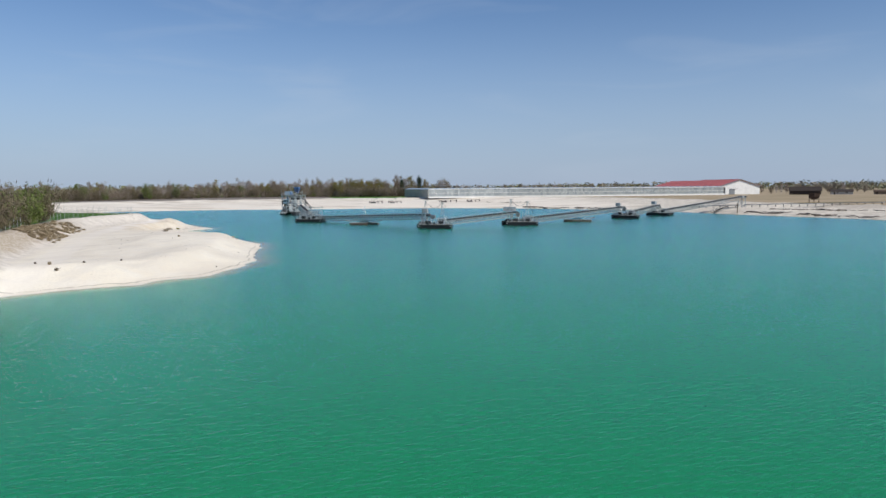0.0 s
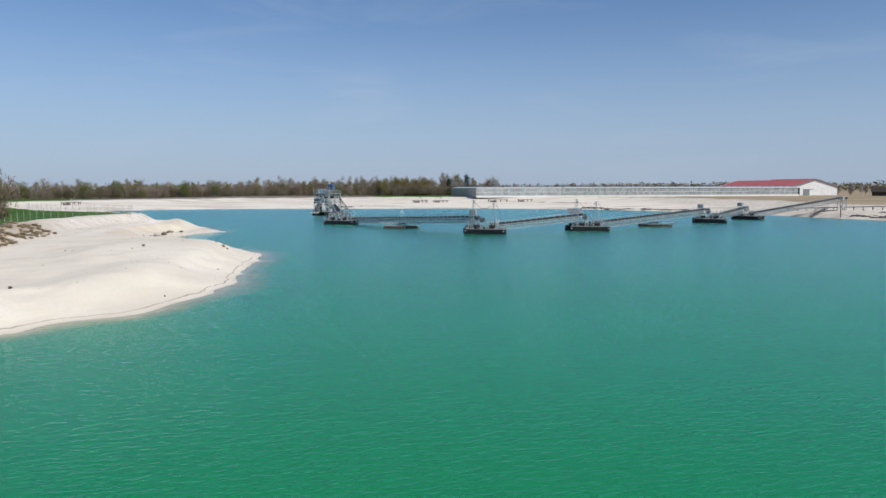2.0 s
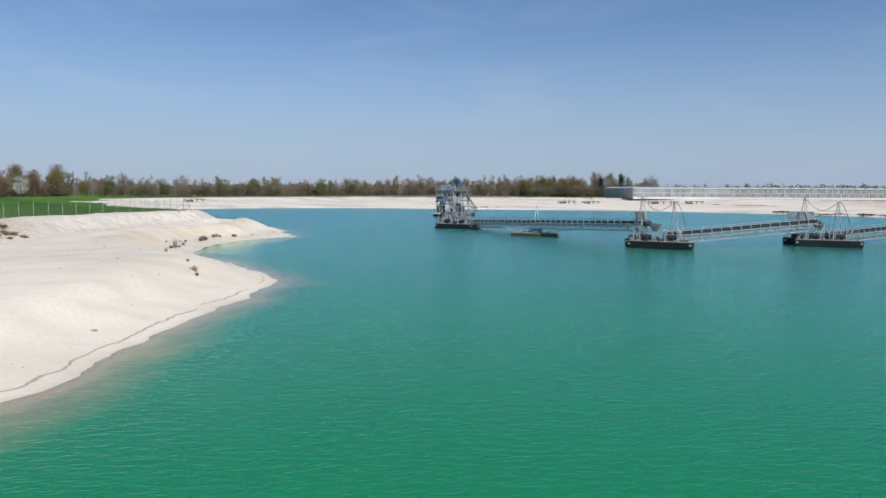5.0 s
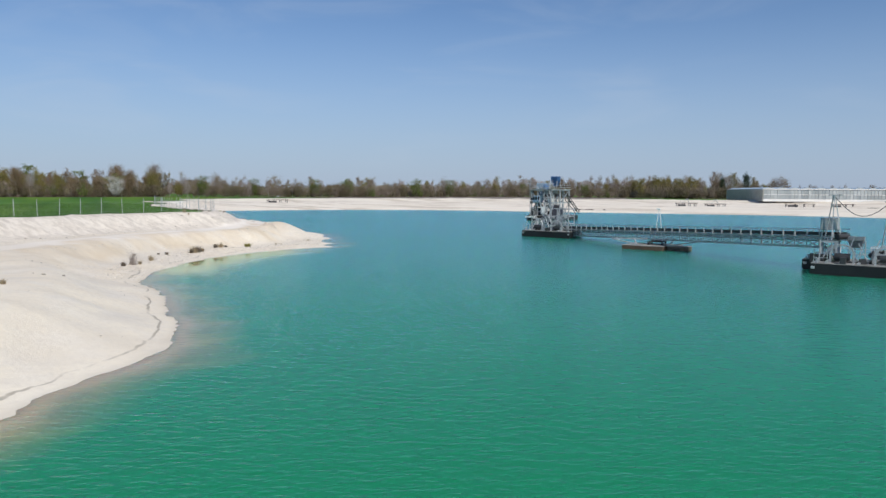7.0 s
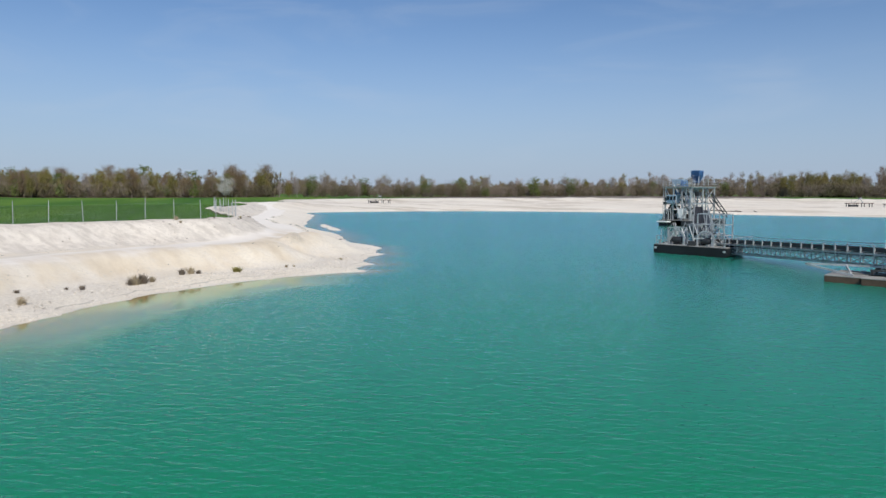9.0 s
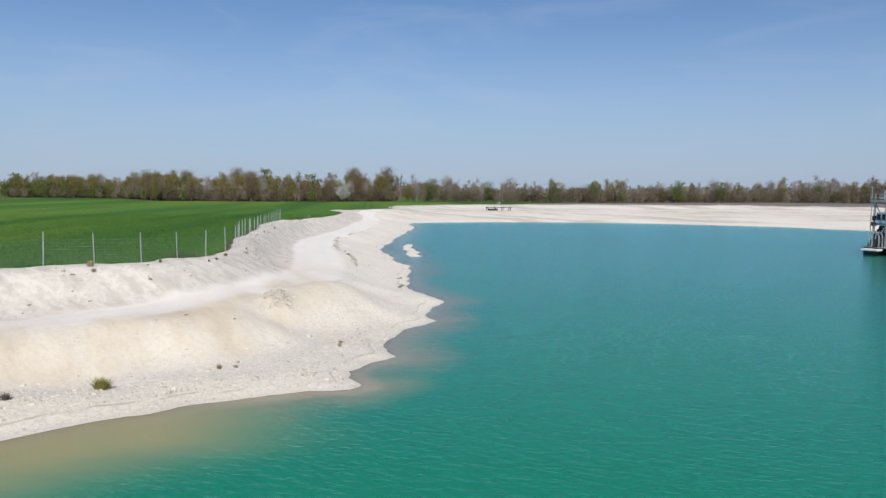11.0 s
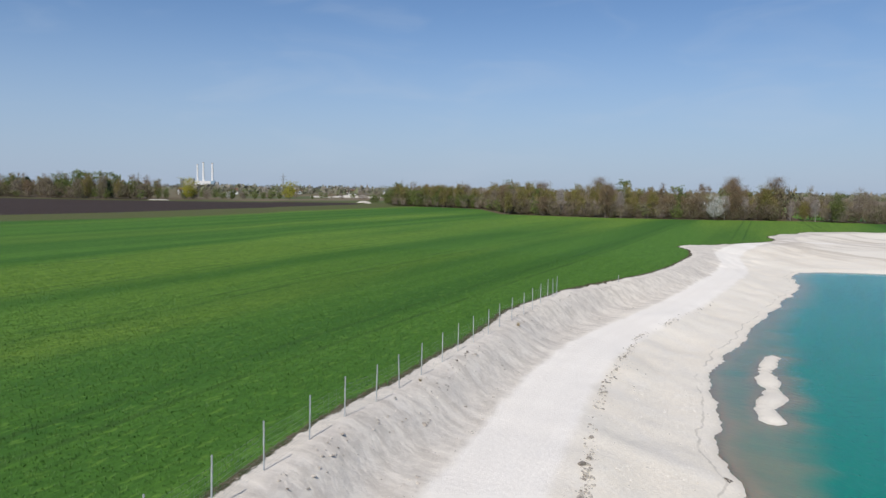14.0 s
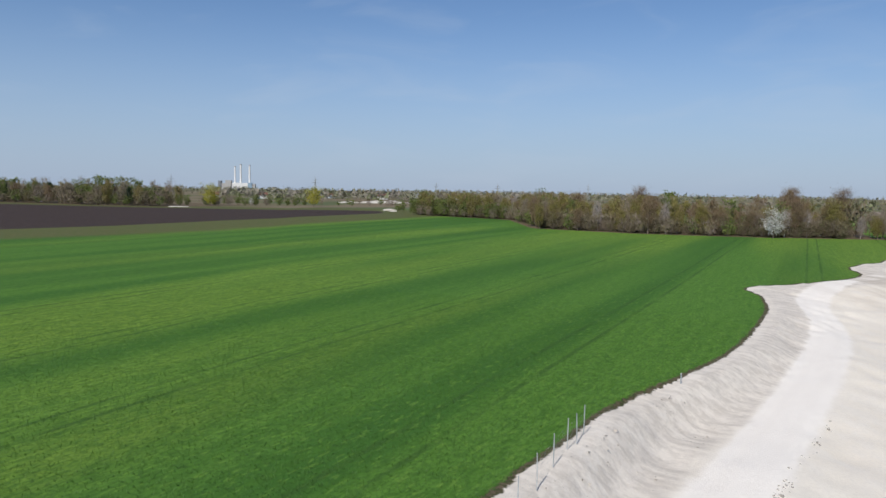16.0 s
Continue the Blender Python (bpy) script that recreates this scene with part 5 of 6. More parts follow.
# pale gravel heaps far west
def heap_mesh(sx, sy, h, seed):
    n = 26
    u, v = np.meshgrid(np.linspace(-1, 1, n), np.linspace(-1, 1, n))
    z = h * np.clip(1 - (np.abs(u) ** 2.2 + np.abs(v) ** 2.2), 0, 1) ** 0.7 * (0.8 + 0.5 * fbm(u * sx, v * sy, 9, 3, seed)) - 0.15
    co = np.stack([u * sx, v * sy, z], -1).reshape(-1, 3)
    i = np.arange(n * n).reshape(n, n)
    q = np.stack([i[:-1, :-1], i[:-1, 1:], i[1:, 1:], i[1:, :-1]], -1).reshape(-1, 4)
    me = bpy.data.meshes.new("gravel_mound")
    me.from_pydata(co.tolist(), [], q.tolist())
    me.materials.append(CHALK)
    return me


for x_, y_, sx_, sy_, h_ in ((-952, 285, 18, 34, 3.6), (-940, 245, 10, 16, 2.2), (-668, 262, 2.5, 6, 1.6), (-640, 262, 1.2, 3, 1.6), (-712, 96, 3, 9, 1.2)):
    ob = new("gravel_mound", heap_mesh(sx_, sy_, h_, int(-x_)))
    ob.matrix_basis = pose(x_, y_, ground_z(x_, y_))
    tagged(ob, "pale heap of gravel beside the dark ploughed field", "gravel heap", "gravel heaps")


# ---- fence along the field ----
def along(line, step, until=None):
    """Points every step metres along a line."""
    out_, left = [Vector(line[0])], step
    for a_, b_ in zip(line, line[1:]):
        a_, b_ = Vector(a_), Vector(b_)
        ln = (b_ - a_).length
        pos = 0.0
        while ln - pos >= left:
            pos += left
            left = step
            out_.append(a_.lerp(b_, pos / ln))
        left -= ln - pos
    return out_


FL = smooth_line(FENCE, False, 4)
POSTS = [(-92.2, 173.0), (-91.5, 175.8), (-91.0, 178.6), (-92.6, 181.7), (-94.3, 184.6), (-96.4, 187.2), (-99.6, 189.7), (-102.5, 191.4), (-105.6, 193.1),
         (-108.7, 195.0), (-111.6, 196.8), (-114.3, 198.7), (-117.1, 200.4), (-119.7, 202.2), (-122.7, 204.2), (-126.0, 206.1), (-128.8, 208.0), (-131.6, 210.0),
         (-134.3, 211.8), (-137.1, 213.8), (-140.2, 216.0), (-143.0, 217.9), (-145.6, 219.7), (-148.0, 221.4), (-149.0, 222.4), (-150.4, 223.4)]
posts = along([POSTS[0]] + [tuple(q) for q in FL[::-1] if q[1] < 172.2], 3.1)[:0:-1] + [Vector(q) for q in POSTS]
FZ = land(np.array([p.x for p in posts]), np.array([p.y for p in posts]))[0]
fence = thing("wire_fence", pose(posts[0].x, posts[0].y, float(FZ[0])), "galvanised wire mesh fence on slim grey posts along the field", "fence")
origin = Vector((posts[0].x, posts[0].y, float(FZ[0])))
pm = bmesh.new()
beam(pm, (0, 0, -0.25), (0, 0, 2.0), 0.05, 0.04)
beam(pm, (0.022, 0, -0.25), (0.022, 0, 2.0), 0.010, 0.055)
FPOST = mesh_of("post", pm, GALV)
rnd = random.Random(5)
for p, z in zip(posts, FZ):
    share("post", FPOST, fence, pose(p.x - origin.x, p.y - origin.y, float(z) - origin.z, rnd.uniform(-1.6, 1.6), rnd.uniform(-1.6, 1.6), rnd.uniform(0, 90)))
wire_k = Nodes("fence_wire", 0.5, 0.5)
wire_k.colour(wire_k.mix(wire_k.noise(2.0, 2), (0.42, 0.44, 0.42), (0.30, 0.32, 0.30)))


def wire_panel(a_, b_):
    """Wires of one bay: long ones closer together near the ground, and uprights."""
    n = (b_ - a_).to_2d().length
    side = (b_ - a_).to_2d().orthogonal().normalized() * 0.004
    vs, fs = [], []

    def strip(p_, q_, w_):
        k = len(vs)
        vs.extend([p_ + w_, p_ - w_, q_ - w_, q_ + w_])
        fs.append((k, k + 1, k + 2, k + 3))
    for z in (0.06, 0.18, 0.30, 0.42, 0.56, 0.72, 0.90, 1.10, 1.32, 1.56):
        up = Vector((0, 0, z))
        strip(a_ + up, b_ + up, Vector((0, 0, 0.0033)))
    for k in range(1, int(n / 0.16)):
        p_ = a_.lerp(b_, k * 0.16 / n)
        strip(p_ + Vector((0, 0, 0.03)), p_ + Vector((0, 0, 1.56)), (b_ - a_).normalized() * 0.0026)
    me = bpy.data.meshes.new("wire_mesh")
    me.from_pydata([tuple(v) for v in vs], [], fs)
    me.materials.append(wire_k.m)
    return me


P3 = [Vector((p.x, p.y, float(z))) - origin for p, z in zip(posts, FZ)]
for a_, b_ in zip(P3, P3[1:]):
    if 1.0 < (b_ - a_).length < 5:
        share("wire_mesh", wire_panel(a_, b_), fence, Matrix())
lone = thing("marker_post", pose(-163.2, 237.2, ground_z(-163.2, 237.2) - 0.1), "short grey marker post at the field edge", "post")
part("stake", made(beam, (0, 0, 0), (0, 0, 1.0), 0.07), GALV, lone)
part("cap", made(box, (0, 0, 1.02), (0.09, 0.09, 0.04)), WHITE, lone)


# ---- vegetation ----
def leaf_material(name, a, b, c=None):
    k = Nodes(name, 0.75, 0.0, 0.25)
    col = k.mix(k.island(), a, b)
    if c:
        col = k.mix(k.step(k.noise(0.25, 2, at=k.obj()), 0.45, 0.6), col, c)
    k.colour(k.mix(k.math("MULTIPLY", k.rand(), 0.45), col, tuple(0.55 * v for v in a)))
    return k.m


BARK = plain("tree_bark", (0.20, 0.16, 0.125), 0.9, 0.0, 0.35, 1.5)
PALE_BARK = plain("birch_bark", (0.40, 0.37, 0.33), 0.85, 0.0, 0.4, 2.0)
DUSKY = leaf_material("hedge_twigs", (0.20, 0.16, 0.105), (0.11, 0.09, 0.06), (0.15, 0.145, 0.07))
TWIG = leaf_material("bare_twigs", (0.29, 0.235, 0.19), (0.185, 0.15, 0.12), (0.24, 0.205, 0.12))
OLIVE = leaf_material("olive_buds", (0.28, 0.25, 0.07), (0.14, 0.13, 0.04), (0.22, 0.165, 0.08))
RUSTY = leaf_material("russet_buds", (0.25, 0.17, 0.105), (0.145, 0.10, 0.063), (0.20, 0.155, 0.08))
FRESH = leaf_material("fresh_leaves", (0.16, 0.195, 0.05), (0.085, 0.115, 0.03))
YELLOW = leaf_material("yellow_green_leaves", (0.46, 0.43, 0.04), (0.27, 0.28, 0.03))
BLOSSOM = leaf_material("white_blossom", (0.70, 0.69, 0.66), (0.48, 0.48, 0.44))
DARKLEAF = leaf_material("dark_needles", (0.030, 0.055, 0.026), (0.016, 0.032, 0.016))
BRUSH = leaf_material("dry_brush", (0.52, 0.43, 0.29), (0.36, 0.29, 0.195))
GREYTWIG = leaf_material("grey_twigs", (0.42, 0.365, 0.33), (0.30, 0.255, 0.23))
GRASSY = leaf_material("tussock_grass", (0.27, 0.26, 0.06), (0.36, 0.31, 0.12))


def tube(vs, fs, pts, radii, sides):
    base = len(vs)
    for i, (p, r) in enumerate(zip(pts, radii)):
        d = (pts[min(i + 1, len(pts) - 1)] - pts[max(i - 1, 0)])
        d = d / (np.linalg.norm(d) + 1e-9)
        u = np.cross(d, (0.31, 0.95, 0.1))
        u /= np.linalg.norm(u) + 1e-9
        w_ = np.cross(d, u)
        for k in range(sides):
            a_ = 2 * math.pi * k / sides
            vs.append(p + r * (math.cos(a_) * u + math.sin(a_) * w_))
    for i in range(len(pts) - 1):
        for k in range(sides):
            a_, b_ = base + i * sides + k, base + i * sides + (k + 1) % sides
            fs.append((a_, b_, b_ + sides, a_ + sides))


def tree_meshes(seed, h, wide, low, leaves, leaf, bark, mat, long=1.0, cone=False, stems=1, limbs=15):
    """Trunk with limbs, and a crown of loose leaf or twig clumps: two meshes."""
    rg = np.random.RandomState(seed)
    vs, fs, tips = [], [], []
    for st_ in range(stems):
        lean = rg.uniform(-0.06, 0.06, 2) * h + (rg.uniform(-0.16, 0.16, 2) * h if stems > 1 else 0)
        off = rg.uniform(-0.05, 0.05, 2) * h if stems > 1 else np.zeros(2)
        trunk = [np.array([off[0] + lean[0] * u ** 1.5, off[1] + lean[1] * u ** 1.5, h * 0.94 * u - 0.15]) for u in np.linspace(0, 1, 7)]
        r0 = 0.016 * h / stems ** 0.4
        tube(vs, fs, trunk, [r0 * (1.25 - 1.1 * u) for u in np.linspace(0, 1, 7)], 6 if limbs > 5 else 3)
        n = limbs if stems == 1 else min(8, limbs)
        for k in range(n):
            u = low + (0.96 - low) * (k + rg.rand()) / n
            p = np.array([np.interp(u, np.linspace(0, 1, 7), [q[i] for q in trunk]) for i in range(3)])
            a_ = k * 2.4 + rg.uniform(-0.5, 0.5)
            if cone:
                reach = wide * 0.5 * (1.02 - u) / (1.02 - low) + 0.3
                rise = rg.uniform(-0.25, 0.05) * reach
            else:
                v = (u - low) / (0.96 - low)
                reach = wide * 0.5 * (0.55 + 0.55 * math.sin(math.pi * min(1, v * 0.85 + 0.12))) * rg.uniform(0.7, 1.1)
                rise = reach * rg.uniform(0.7, 1.7)
            q = p + np.array([math.cos(a_) * reach, math.sin(a_) * reach, rise])
            m_ = (p + q) / 2 + np.array([0, 0, (0.10 if not cone else -0.05) * reach])
            tube(vs, fs, [p, m_, q], [r0 * 0.42, r0 * 0.28, r0 * 0.1], 4 if limbs > 5 else 3)
            tips += [q, m_ * 0.4 + q * 0.6]
            for j in range(3):
                b_ = m_ * (0.8 - 0.3 * j) + q * (0.2 + 0.3 * j)
                e = b_ + np.array([rg.normal(0, 0.30), rg.normal(0, 0.30), abs(rg.normal(0.25, 0.2))]) * reach
                if limbs > 5:
                    tube(vs, fs, [b_, e], [r0 * 0.16, r0 * 0.05], 3)
                tips.append(e)
        tips.append(trunk[-1])
        tips.append(trunk[-2])
    tips = np.array(tips)
    tm = bpy.data.meshes.new("trunk")
    tm.from_pydata([tuple(v) for v in vs], [], fs)
    tm.materials.append(bark)
    tm.update()
    # crown
    pick = tips[rg.randint(0, len(tips), leaves)]
    c = pick + rg.normal(0, 1, (leaves, 3)) * np.array([0.115 * wide, 0.115 * wide, 0.055 * h])
    if not cone:             # part of the twigs fills a rounded crown evenly
        m_ = int(leaves * 0.55)
        v = rg.normal(0, 1, (m_, 3))
        v *= (rg.uniform(0.15, 1.0, m_) ** 0.45 / np.linalg.norm(v, axis=1))[:, None]
        lump = 1 + 0.16 * np.sin(3 * np.arctan2(v[:, 1], v[:, 0]) + seed) + 0.12 * np.sin(7 * v[:, 2] + 2.0 * seed)
        mid = 0.5 * (1.0 + max(low, 0.04)) * h
        top = trunk[4]
        c[:m_] = np.stack([top[0] + v[:, 0] * 0.50 * wide * lump, top[1] + v[:, 1] * 0.50 * wide * lump, mid + v[:, 2] * 0.49 * (1.0 - low) * h * (0.92 + 0.08 * lump)], -1)
    c[:, 2] = np.maximum(c[:, 2], 0.07 * h if stems == 1 else 0.1)
    d = rg.normal(0, 1, (leaves, 3))
    d[:, 2] = np.abs(d[:, 2]) * (1 + 0.5 * long)
    d /= np.linalg.norm(d, axis=1)[:, None]
    e = np.cross(d, rg.normal(0, 1, (leaves, 3)))
    e /= np.linalg.norm(e, axis=1)[:, None]
    s = leaf * rg.uniform(0.6, 1.4, (leaves, 1))
    co = np.stack([c - e * s * 0.5, c + e * s * 0.5, c + d * s * long], 1).reshape(-1, 3)
    cm = bpy.data.meshes.new("crown")
    cm.from_pydata(co.tolist(), [], np.arange(leaves * 3).reshape(-1, 3).tolist())
    cm.materials.append(mat)
    cm.update()
    return tm, cm


KINDS = {}


LOW = {}           # plainer forms for the inner rows


def kind(name, count, label, category="tree", **k):
    LOW[name] = [tree_meshes(len(KINDS) * 50 + 400 + i, **{**k, "leaves": int(k["leaves"] * 0.26), "leaf": k["leaf"] * 1.75, "limbs": 5}) for i in range(3)]
    KINDS[name] = ([tree_meshes(len(KINDS) * 50 + i * 7 + 3, **k) for i in range(count)], label, category, k["h"])


kind("bare", 4, "leafless grey-brown deciduous tree in early spring", h=13, wide=6.5, low=0.10, leaves=4600, leaf=0.075, bark=BARK, mat=TWIG, long=9.0)
kind("olive", 4, "slender tree with olive-green spring buds", h=13, wide=5.5, low=0.08, leaves=5600, leaf=0.15, bark=BARK, mat=OLIVE, long=2.8)
kind("russet", 3, "tall tree with a russet-brown budding crown", h=20, wide=8.5, low=0.16, leaves=7500, leaf=0.17, bark=BARK, mat=RUSTY, long=3.0)
kind("birch", 3, "pale-stemmed birch with thin budding twigs", h=14, wide=5.0, low=0.18, leaves=3200, leaf=0.095, bark=PALE_BARK, mat=GREYTWIG, long=6.0)
kind("fresh", 3, "round tree in fresh green leaf", h=10, wide=7.0, low=0.08, leaves=2600, leaf=0.30, bark=BARK, mat=FRESH, long=1.3)
kind("yellow", 1, "round yellow-green tree in young leaf", h=13, wide=12, low=0.10, leaves=3200, leaf=0.42, bark=BARK, mat=YELLOW, long=1.2)
kind("blossom", 1, "white blossoming cherry tree at the wood's edge", h=10.5, wide=7.5, low=0.12, leaves=2600, leaf=0.28, bark=BARK, mat=BLOSSOM, long=1.1)
kind("conifer", 2, "dark green conifer standing among bare trees", h=19, wide=7.0, low=0.06, leaves=2400, leaf=0.40, bark=BARK, mat=DARKLEAF, long=1.4, cone=True)
kind("shrub", 3, "dense brown hedge shrub below the trees", "shrub", h=4.2, wide=6.0, low=0.05, leaves=1300, leaf=0.17, bark=BARK, mat=DUSKY, long=4.0, stems=3)
kind("green_shrub", 3, "green leafing shrub beside the fields", "shrub", h=4.0, wide=4.5, low=0.05, leaves=1300, leaf=0.20, bark=BARK, mat=FRESH, long=1.6, stems=4)
kind("grey_shrub", 2, "grey-brown leafless thicket shrub in spring", "shrub", h=5.0, wide=6.0, low=0.05, leaves=1100, leaf=0.12, bark=BARK, mat=TWIG, long=6.0, stems=4)
TREES = random.Random(11)
SPOTS = []


REST = []          # the inner rows, joined


def plant(name, x, y, h, group="", label=""):
    SPOTS.append((name, x, y, h, group, label))


def row(line, step, depth, rows, mix_, lo, hi, group, single=1):
    """Trees in rows behind a line; depth is the way of the rows."""
    for r in range(rows):
        for p in along(line, step):
            n = TREES.choices(list(mix_), weights=list(mix_.values()))[0]
            j = TREES.uniform(-0.45, 0.45) * step
            f = (r + TREES.uniform(-0.4, 0.4)) / max(rows, 1)
            spot = (n, p.x + depth[0] * f + j, p.y + depth[1] * f + TREES.uniform(-0.45, 0.45) * step, TREES.uniform(lo, hi), group, "")
            (SPOTS if r < single else REST).append(spot)


WOOD = [(-583, 272), (-515, 324), (-424, 310), (-392, 340), (-370, 385), (-364, 420)]
row(WOOD, 6.6, (-40, 32), 4, {"bare": 0.8, "olive": 6, "russet": 2.4, "birch": 0.5, "fresh": 0.9}, 9.0, 14.8, "trees of the wood", 1)
row(WOOD, 3.4, (-9, 8), 2, {"shrub": 7, "grey_shrub": 2, "green_shrub": 1.1}, 2.2, 5.2, "shrubs at the wood's edge")
row(WOOD, 4.4, (-30, 24), 2, {"grey_shrub": 4, "green_shrub": 1.5, "shrub": 2}, 3.5, 5.5, "", 0)
row([(-366, 418), (-356, 430), (-350, 446)], 5.0, (-20, 16), 3, {"bare": 4, "olive": 4, "birch": 2, "shrub": 2}, 6.5, 10, "trees of the wood", 2)
row([(-583, 270), (-540, 303), (-515, 322)], 6.0, (-8, 6), 2, {"fresh": 3, "green_shrub": 2}, 6, 9, "trees of the wood")
row([(-356, 436), (-325, 462), (-290, 520), (-268, 585), (-246, 655)], 7.5, (-26, 10), 3, {"bare": 5, "olive": 1.4, "birch": 4, "fresh": 0.2}, 6.5, 13.0, "trees of the northern belt")
row([(-246, 655), (-190, 682), (-140, 684)], 6.5, (0, 26), 3, {"bare": 5, "birch": 4, "olive": 1.6, "fresh": 0.3}, 10.5, 15.5, "trees of the northern belt")
row([(-347, 431), (-285, 513), (-240, 646), (-190, 668), (-136, 670)], 3.6, (-14, 12), 2, {"grey_shrub": 5, "shrub": 4, "green_shrub": 0.7}, 3.0, 5.6, "shrubs of the northern belt")
row([(-136, 672), (-122, 670)], 6.5, (0, 30), 3, {"olive": 5, "bare": 4, "russet": 1}, 12, 16, "trees of the northern belt")
row([(-120, 684), (-84, 682)], 6.5, (0, 30), 3, {"olive": 5, "bare": 4, "russet": 1}, 12, 16, "trees of the northern belt")
row([(-84, 672), (-60, 676), (10, 712), (90, 742), (200, 782)], 4.0, (0, 14), 2, {"grey_shrub": 5, "shrub": 4}, 3.0, 5.0, "", 0)
row([(-138, 667), (-112, 664), (-84, 668), (-40, 684)], 3.4, (0, 12), 3, {"grey_shrub": 4, "shrub": 4, "green_shrub": 0.5}, 3.6, 6.0, "shrubs of the northern belt", 1)
row([(-84, 690), (-58, 690)], 7.0, (0, 30), 2, {"bare": 3, "olive": 2, "russet": 2}, 12, 20, "trees of the northern belt")
row([(-56, 700), (-22, 714)], 8.0, (0, 20), 2, {"bare": 5, "olive": 2, "birch": 1}, 10, 15, "trees behind the greenhouse")
row([(-60, 700), (10, 730), (90, 760), (200, 800)], 7.0, (0, 30), 2, {"bare": 5, "birch": 4, "olive": 1.4, "russet": 0.4}, 7, 10.5, "trees behind the greenhouse")
for x_, y_, h_ in ((-427, 437, 19), (-421, 433, 18), (-389, 435, 18.5), (-500, 392, 19), (-437, 330, 16), (-404, 352, 15.5)):
    plant("russet", x_, y_, h_, "tall trees over the wood")
for x_, y_ in ((-352, 436), (-335, 462), (-310, 494), (-296, 512), (-270, 560), (-262, 600), (-228, 668), (-176, 672)):
    plant("fresh", x_ + 8, y_ - 4, TREES.uniform(8, 10.5), "green trees of the northern belt")
plant("blossom", -362.5, 384.0, 9.3)
plant("conifer", -50, 684, 20)
plant("conifer", -66, 676, 17)
plant("yellow", -747, 116, 14)
plant("yellow", -755, 203, 12.5, "", "yellow-green willow standing alone beyond the ploughed field")
row([(-905, -170), (-800, -70), (-735, 40), (-722, 84)], 9.0, (-60, 12), 4, {"bare": 3, "olive": 2, "conifer": 1.8, "fresh": 3.0, "russet": 0.4}, 11, 19, "trees west of the fields")
row([(-905, -175), (-800, -76), (-733, 36), (-718, 84)], 6.0, (-30, 6), 2, {"shrub": 4, "grey_shrub": 3, "green_shrub": 1.2}, 4, 8, "", 0)
row([(-735, 92), (-770, 150), (-790, 200)], 9.0, (-60, 20), 2, {"green_shrub": 3, "fresh": 1.5, "grey_shrub": 1.5, "bare": 0.8}, 4, 8, "bushes west of the fields")
row([(-800, 230), (-860, 330), (-900, 430)], 17, (-60, 20), 2, {"green_shrub": 3, "grey_shrub": 2, "fresh": 1}, 3, 6, "bushes west of the fields")
plant("blossom", -768, 148, 6, "", "white blossoming hawthorn beside the ploughed field")
for x_, y_ in ((-664, 272), (-671, 281), (-655, 268)):
    plant("green_shrub", x_, y_, 4.5, "bushes at the field corner")
for k in range(15):          # thicket behind the fence
    u = k / 14
    plant(TREES.choice(["green_shrub", "shrub", "grey_shrub", "green_shrub"]), -60.5 - 21 * u - TREES.uniform(0.2, 2.6), 70 + 54 * u, TREES.uniform(3.2, 4.8), "thicket behind the fence")
row([(250, 720), (320, 690), (400, 660), (480, 620)], 13, (60, 220), 2, {"bare": 5, "birch": 2, "fresh": 0.4}, 6, 10, "trees behind the farm")
plant("bare", 268, 640, 7)

made_kinds = {}
zs = land(np.array([s_[1] for s_ in SPOTS]), np.array([s_[2] for s_ in SPOTS]))[0]
for (name, x_, y_, h_, group, label), z_ in zip(SPOTS, zs):
    meshes, lab, cat, h0 = KINDS[name]
    i = TREES.randrange(len(meshes))
    s_ = h_ / h0
    m = pose(x_, y_, float(z_) - 0.1, 0, 0, TREES.uniform(0, 360)) @ Matrix.Diagonal((s_ * TREES.uniform(0.9, 1.15), s_ * TREES.uniform(0.9, 1.15), s_, 1))
    ob = thing("shrub" if cat == "shrub" else "tree", m, label or lab, cat, group)
    share("stem" if cat == "shrub" else "trunk", meshes[i][0], ob, Matrix())
    share("crown", meshes[i][1], ob, Matrix())


def joined(name, spots, label):
    """The trees that stand behind others, as one mesh."""
    packs = {}
    for (kn, x_, y_, h_, _, _) in spots:
        for me in LOW[kn][TREES.randrange(3)]:
            packs.setdefault(me.materials[0], []).append((me, x_, y_, h_ / KINDS[kn][3], TREES.uniform(0, 6.28)))
    vs, fs, mi, base = [], [], [], 0
    mats = list(packs)
    cache = {}
    for i, mt in enumerate(mats):
        for me, x_, y_, s_, a_ in packs[mt]:
            if me.name not in cache:
                co = np.empty(len(me.vertices) * 3)
                me.vertices.foreach_get("co", co)
                cache[me.name] = (co.reshape(-1, 3), [tuple(p.vertices) for p in me.polygons])
            co, polys = cache[me.name]
            c, n = math.cos(a_) * s_, math.sin(a_) * s_
            vs.append(np.stack([x_ + co[:, 0] * c - co[:, 1] * n, y_ + co[:, 0] * n + co[:, 1] * c, 2.95 + co[:, 2] * s_], -1))
            fs += [tuple(k + base for k in p) for p in polys]
            mi += [i] * len(polys)
            base += len(co)
    me = bpy.data.meshes.new(name)
    me.from_pydata(np.concatenate(vs).tolist(), [], fs)
    for mt in mats:
        me.materials.append(mt)
    me.polygons.foreach_set("material_index", mi)
    return tagged(new(name, me), label, "woods", kind="stuff")


joined("wood_interior", REST, "crowded leafless and budding trees inside the woods")


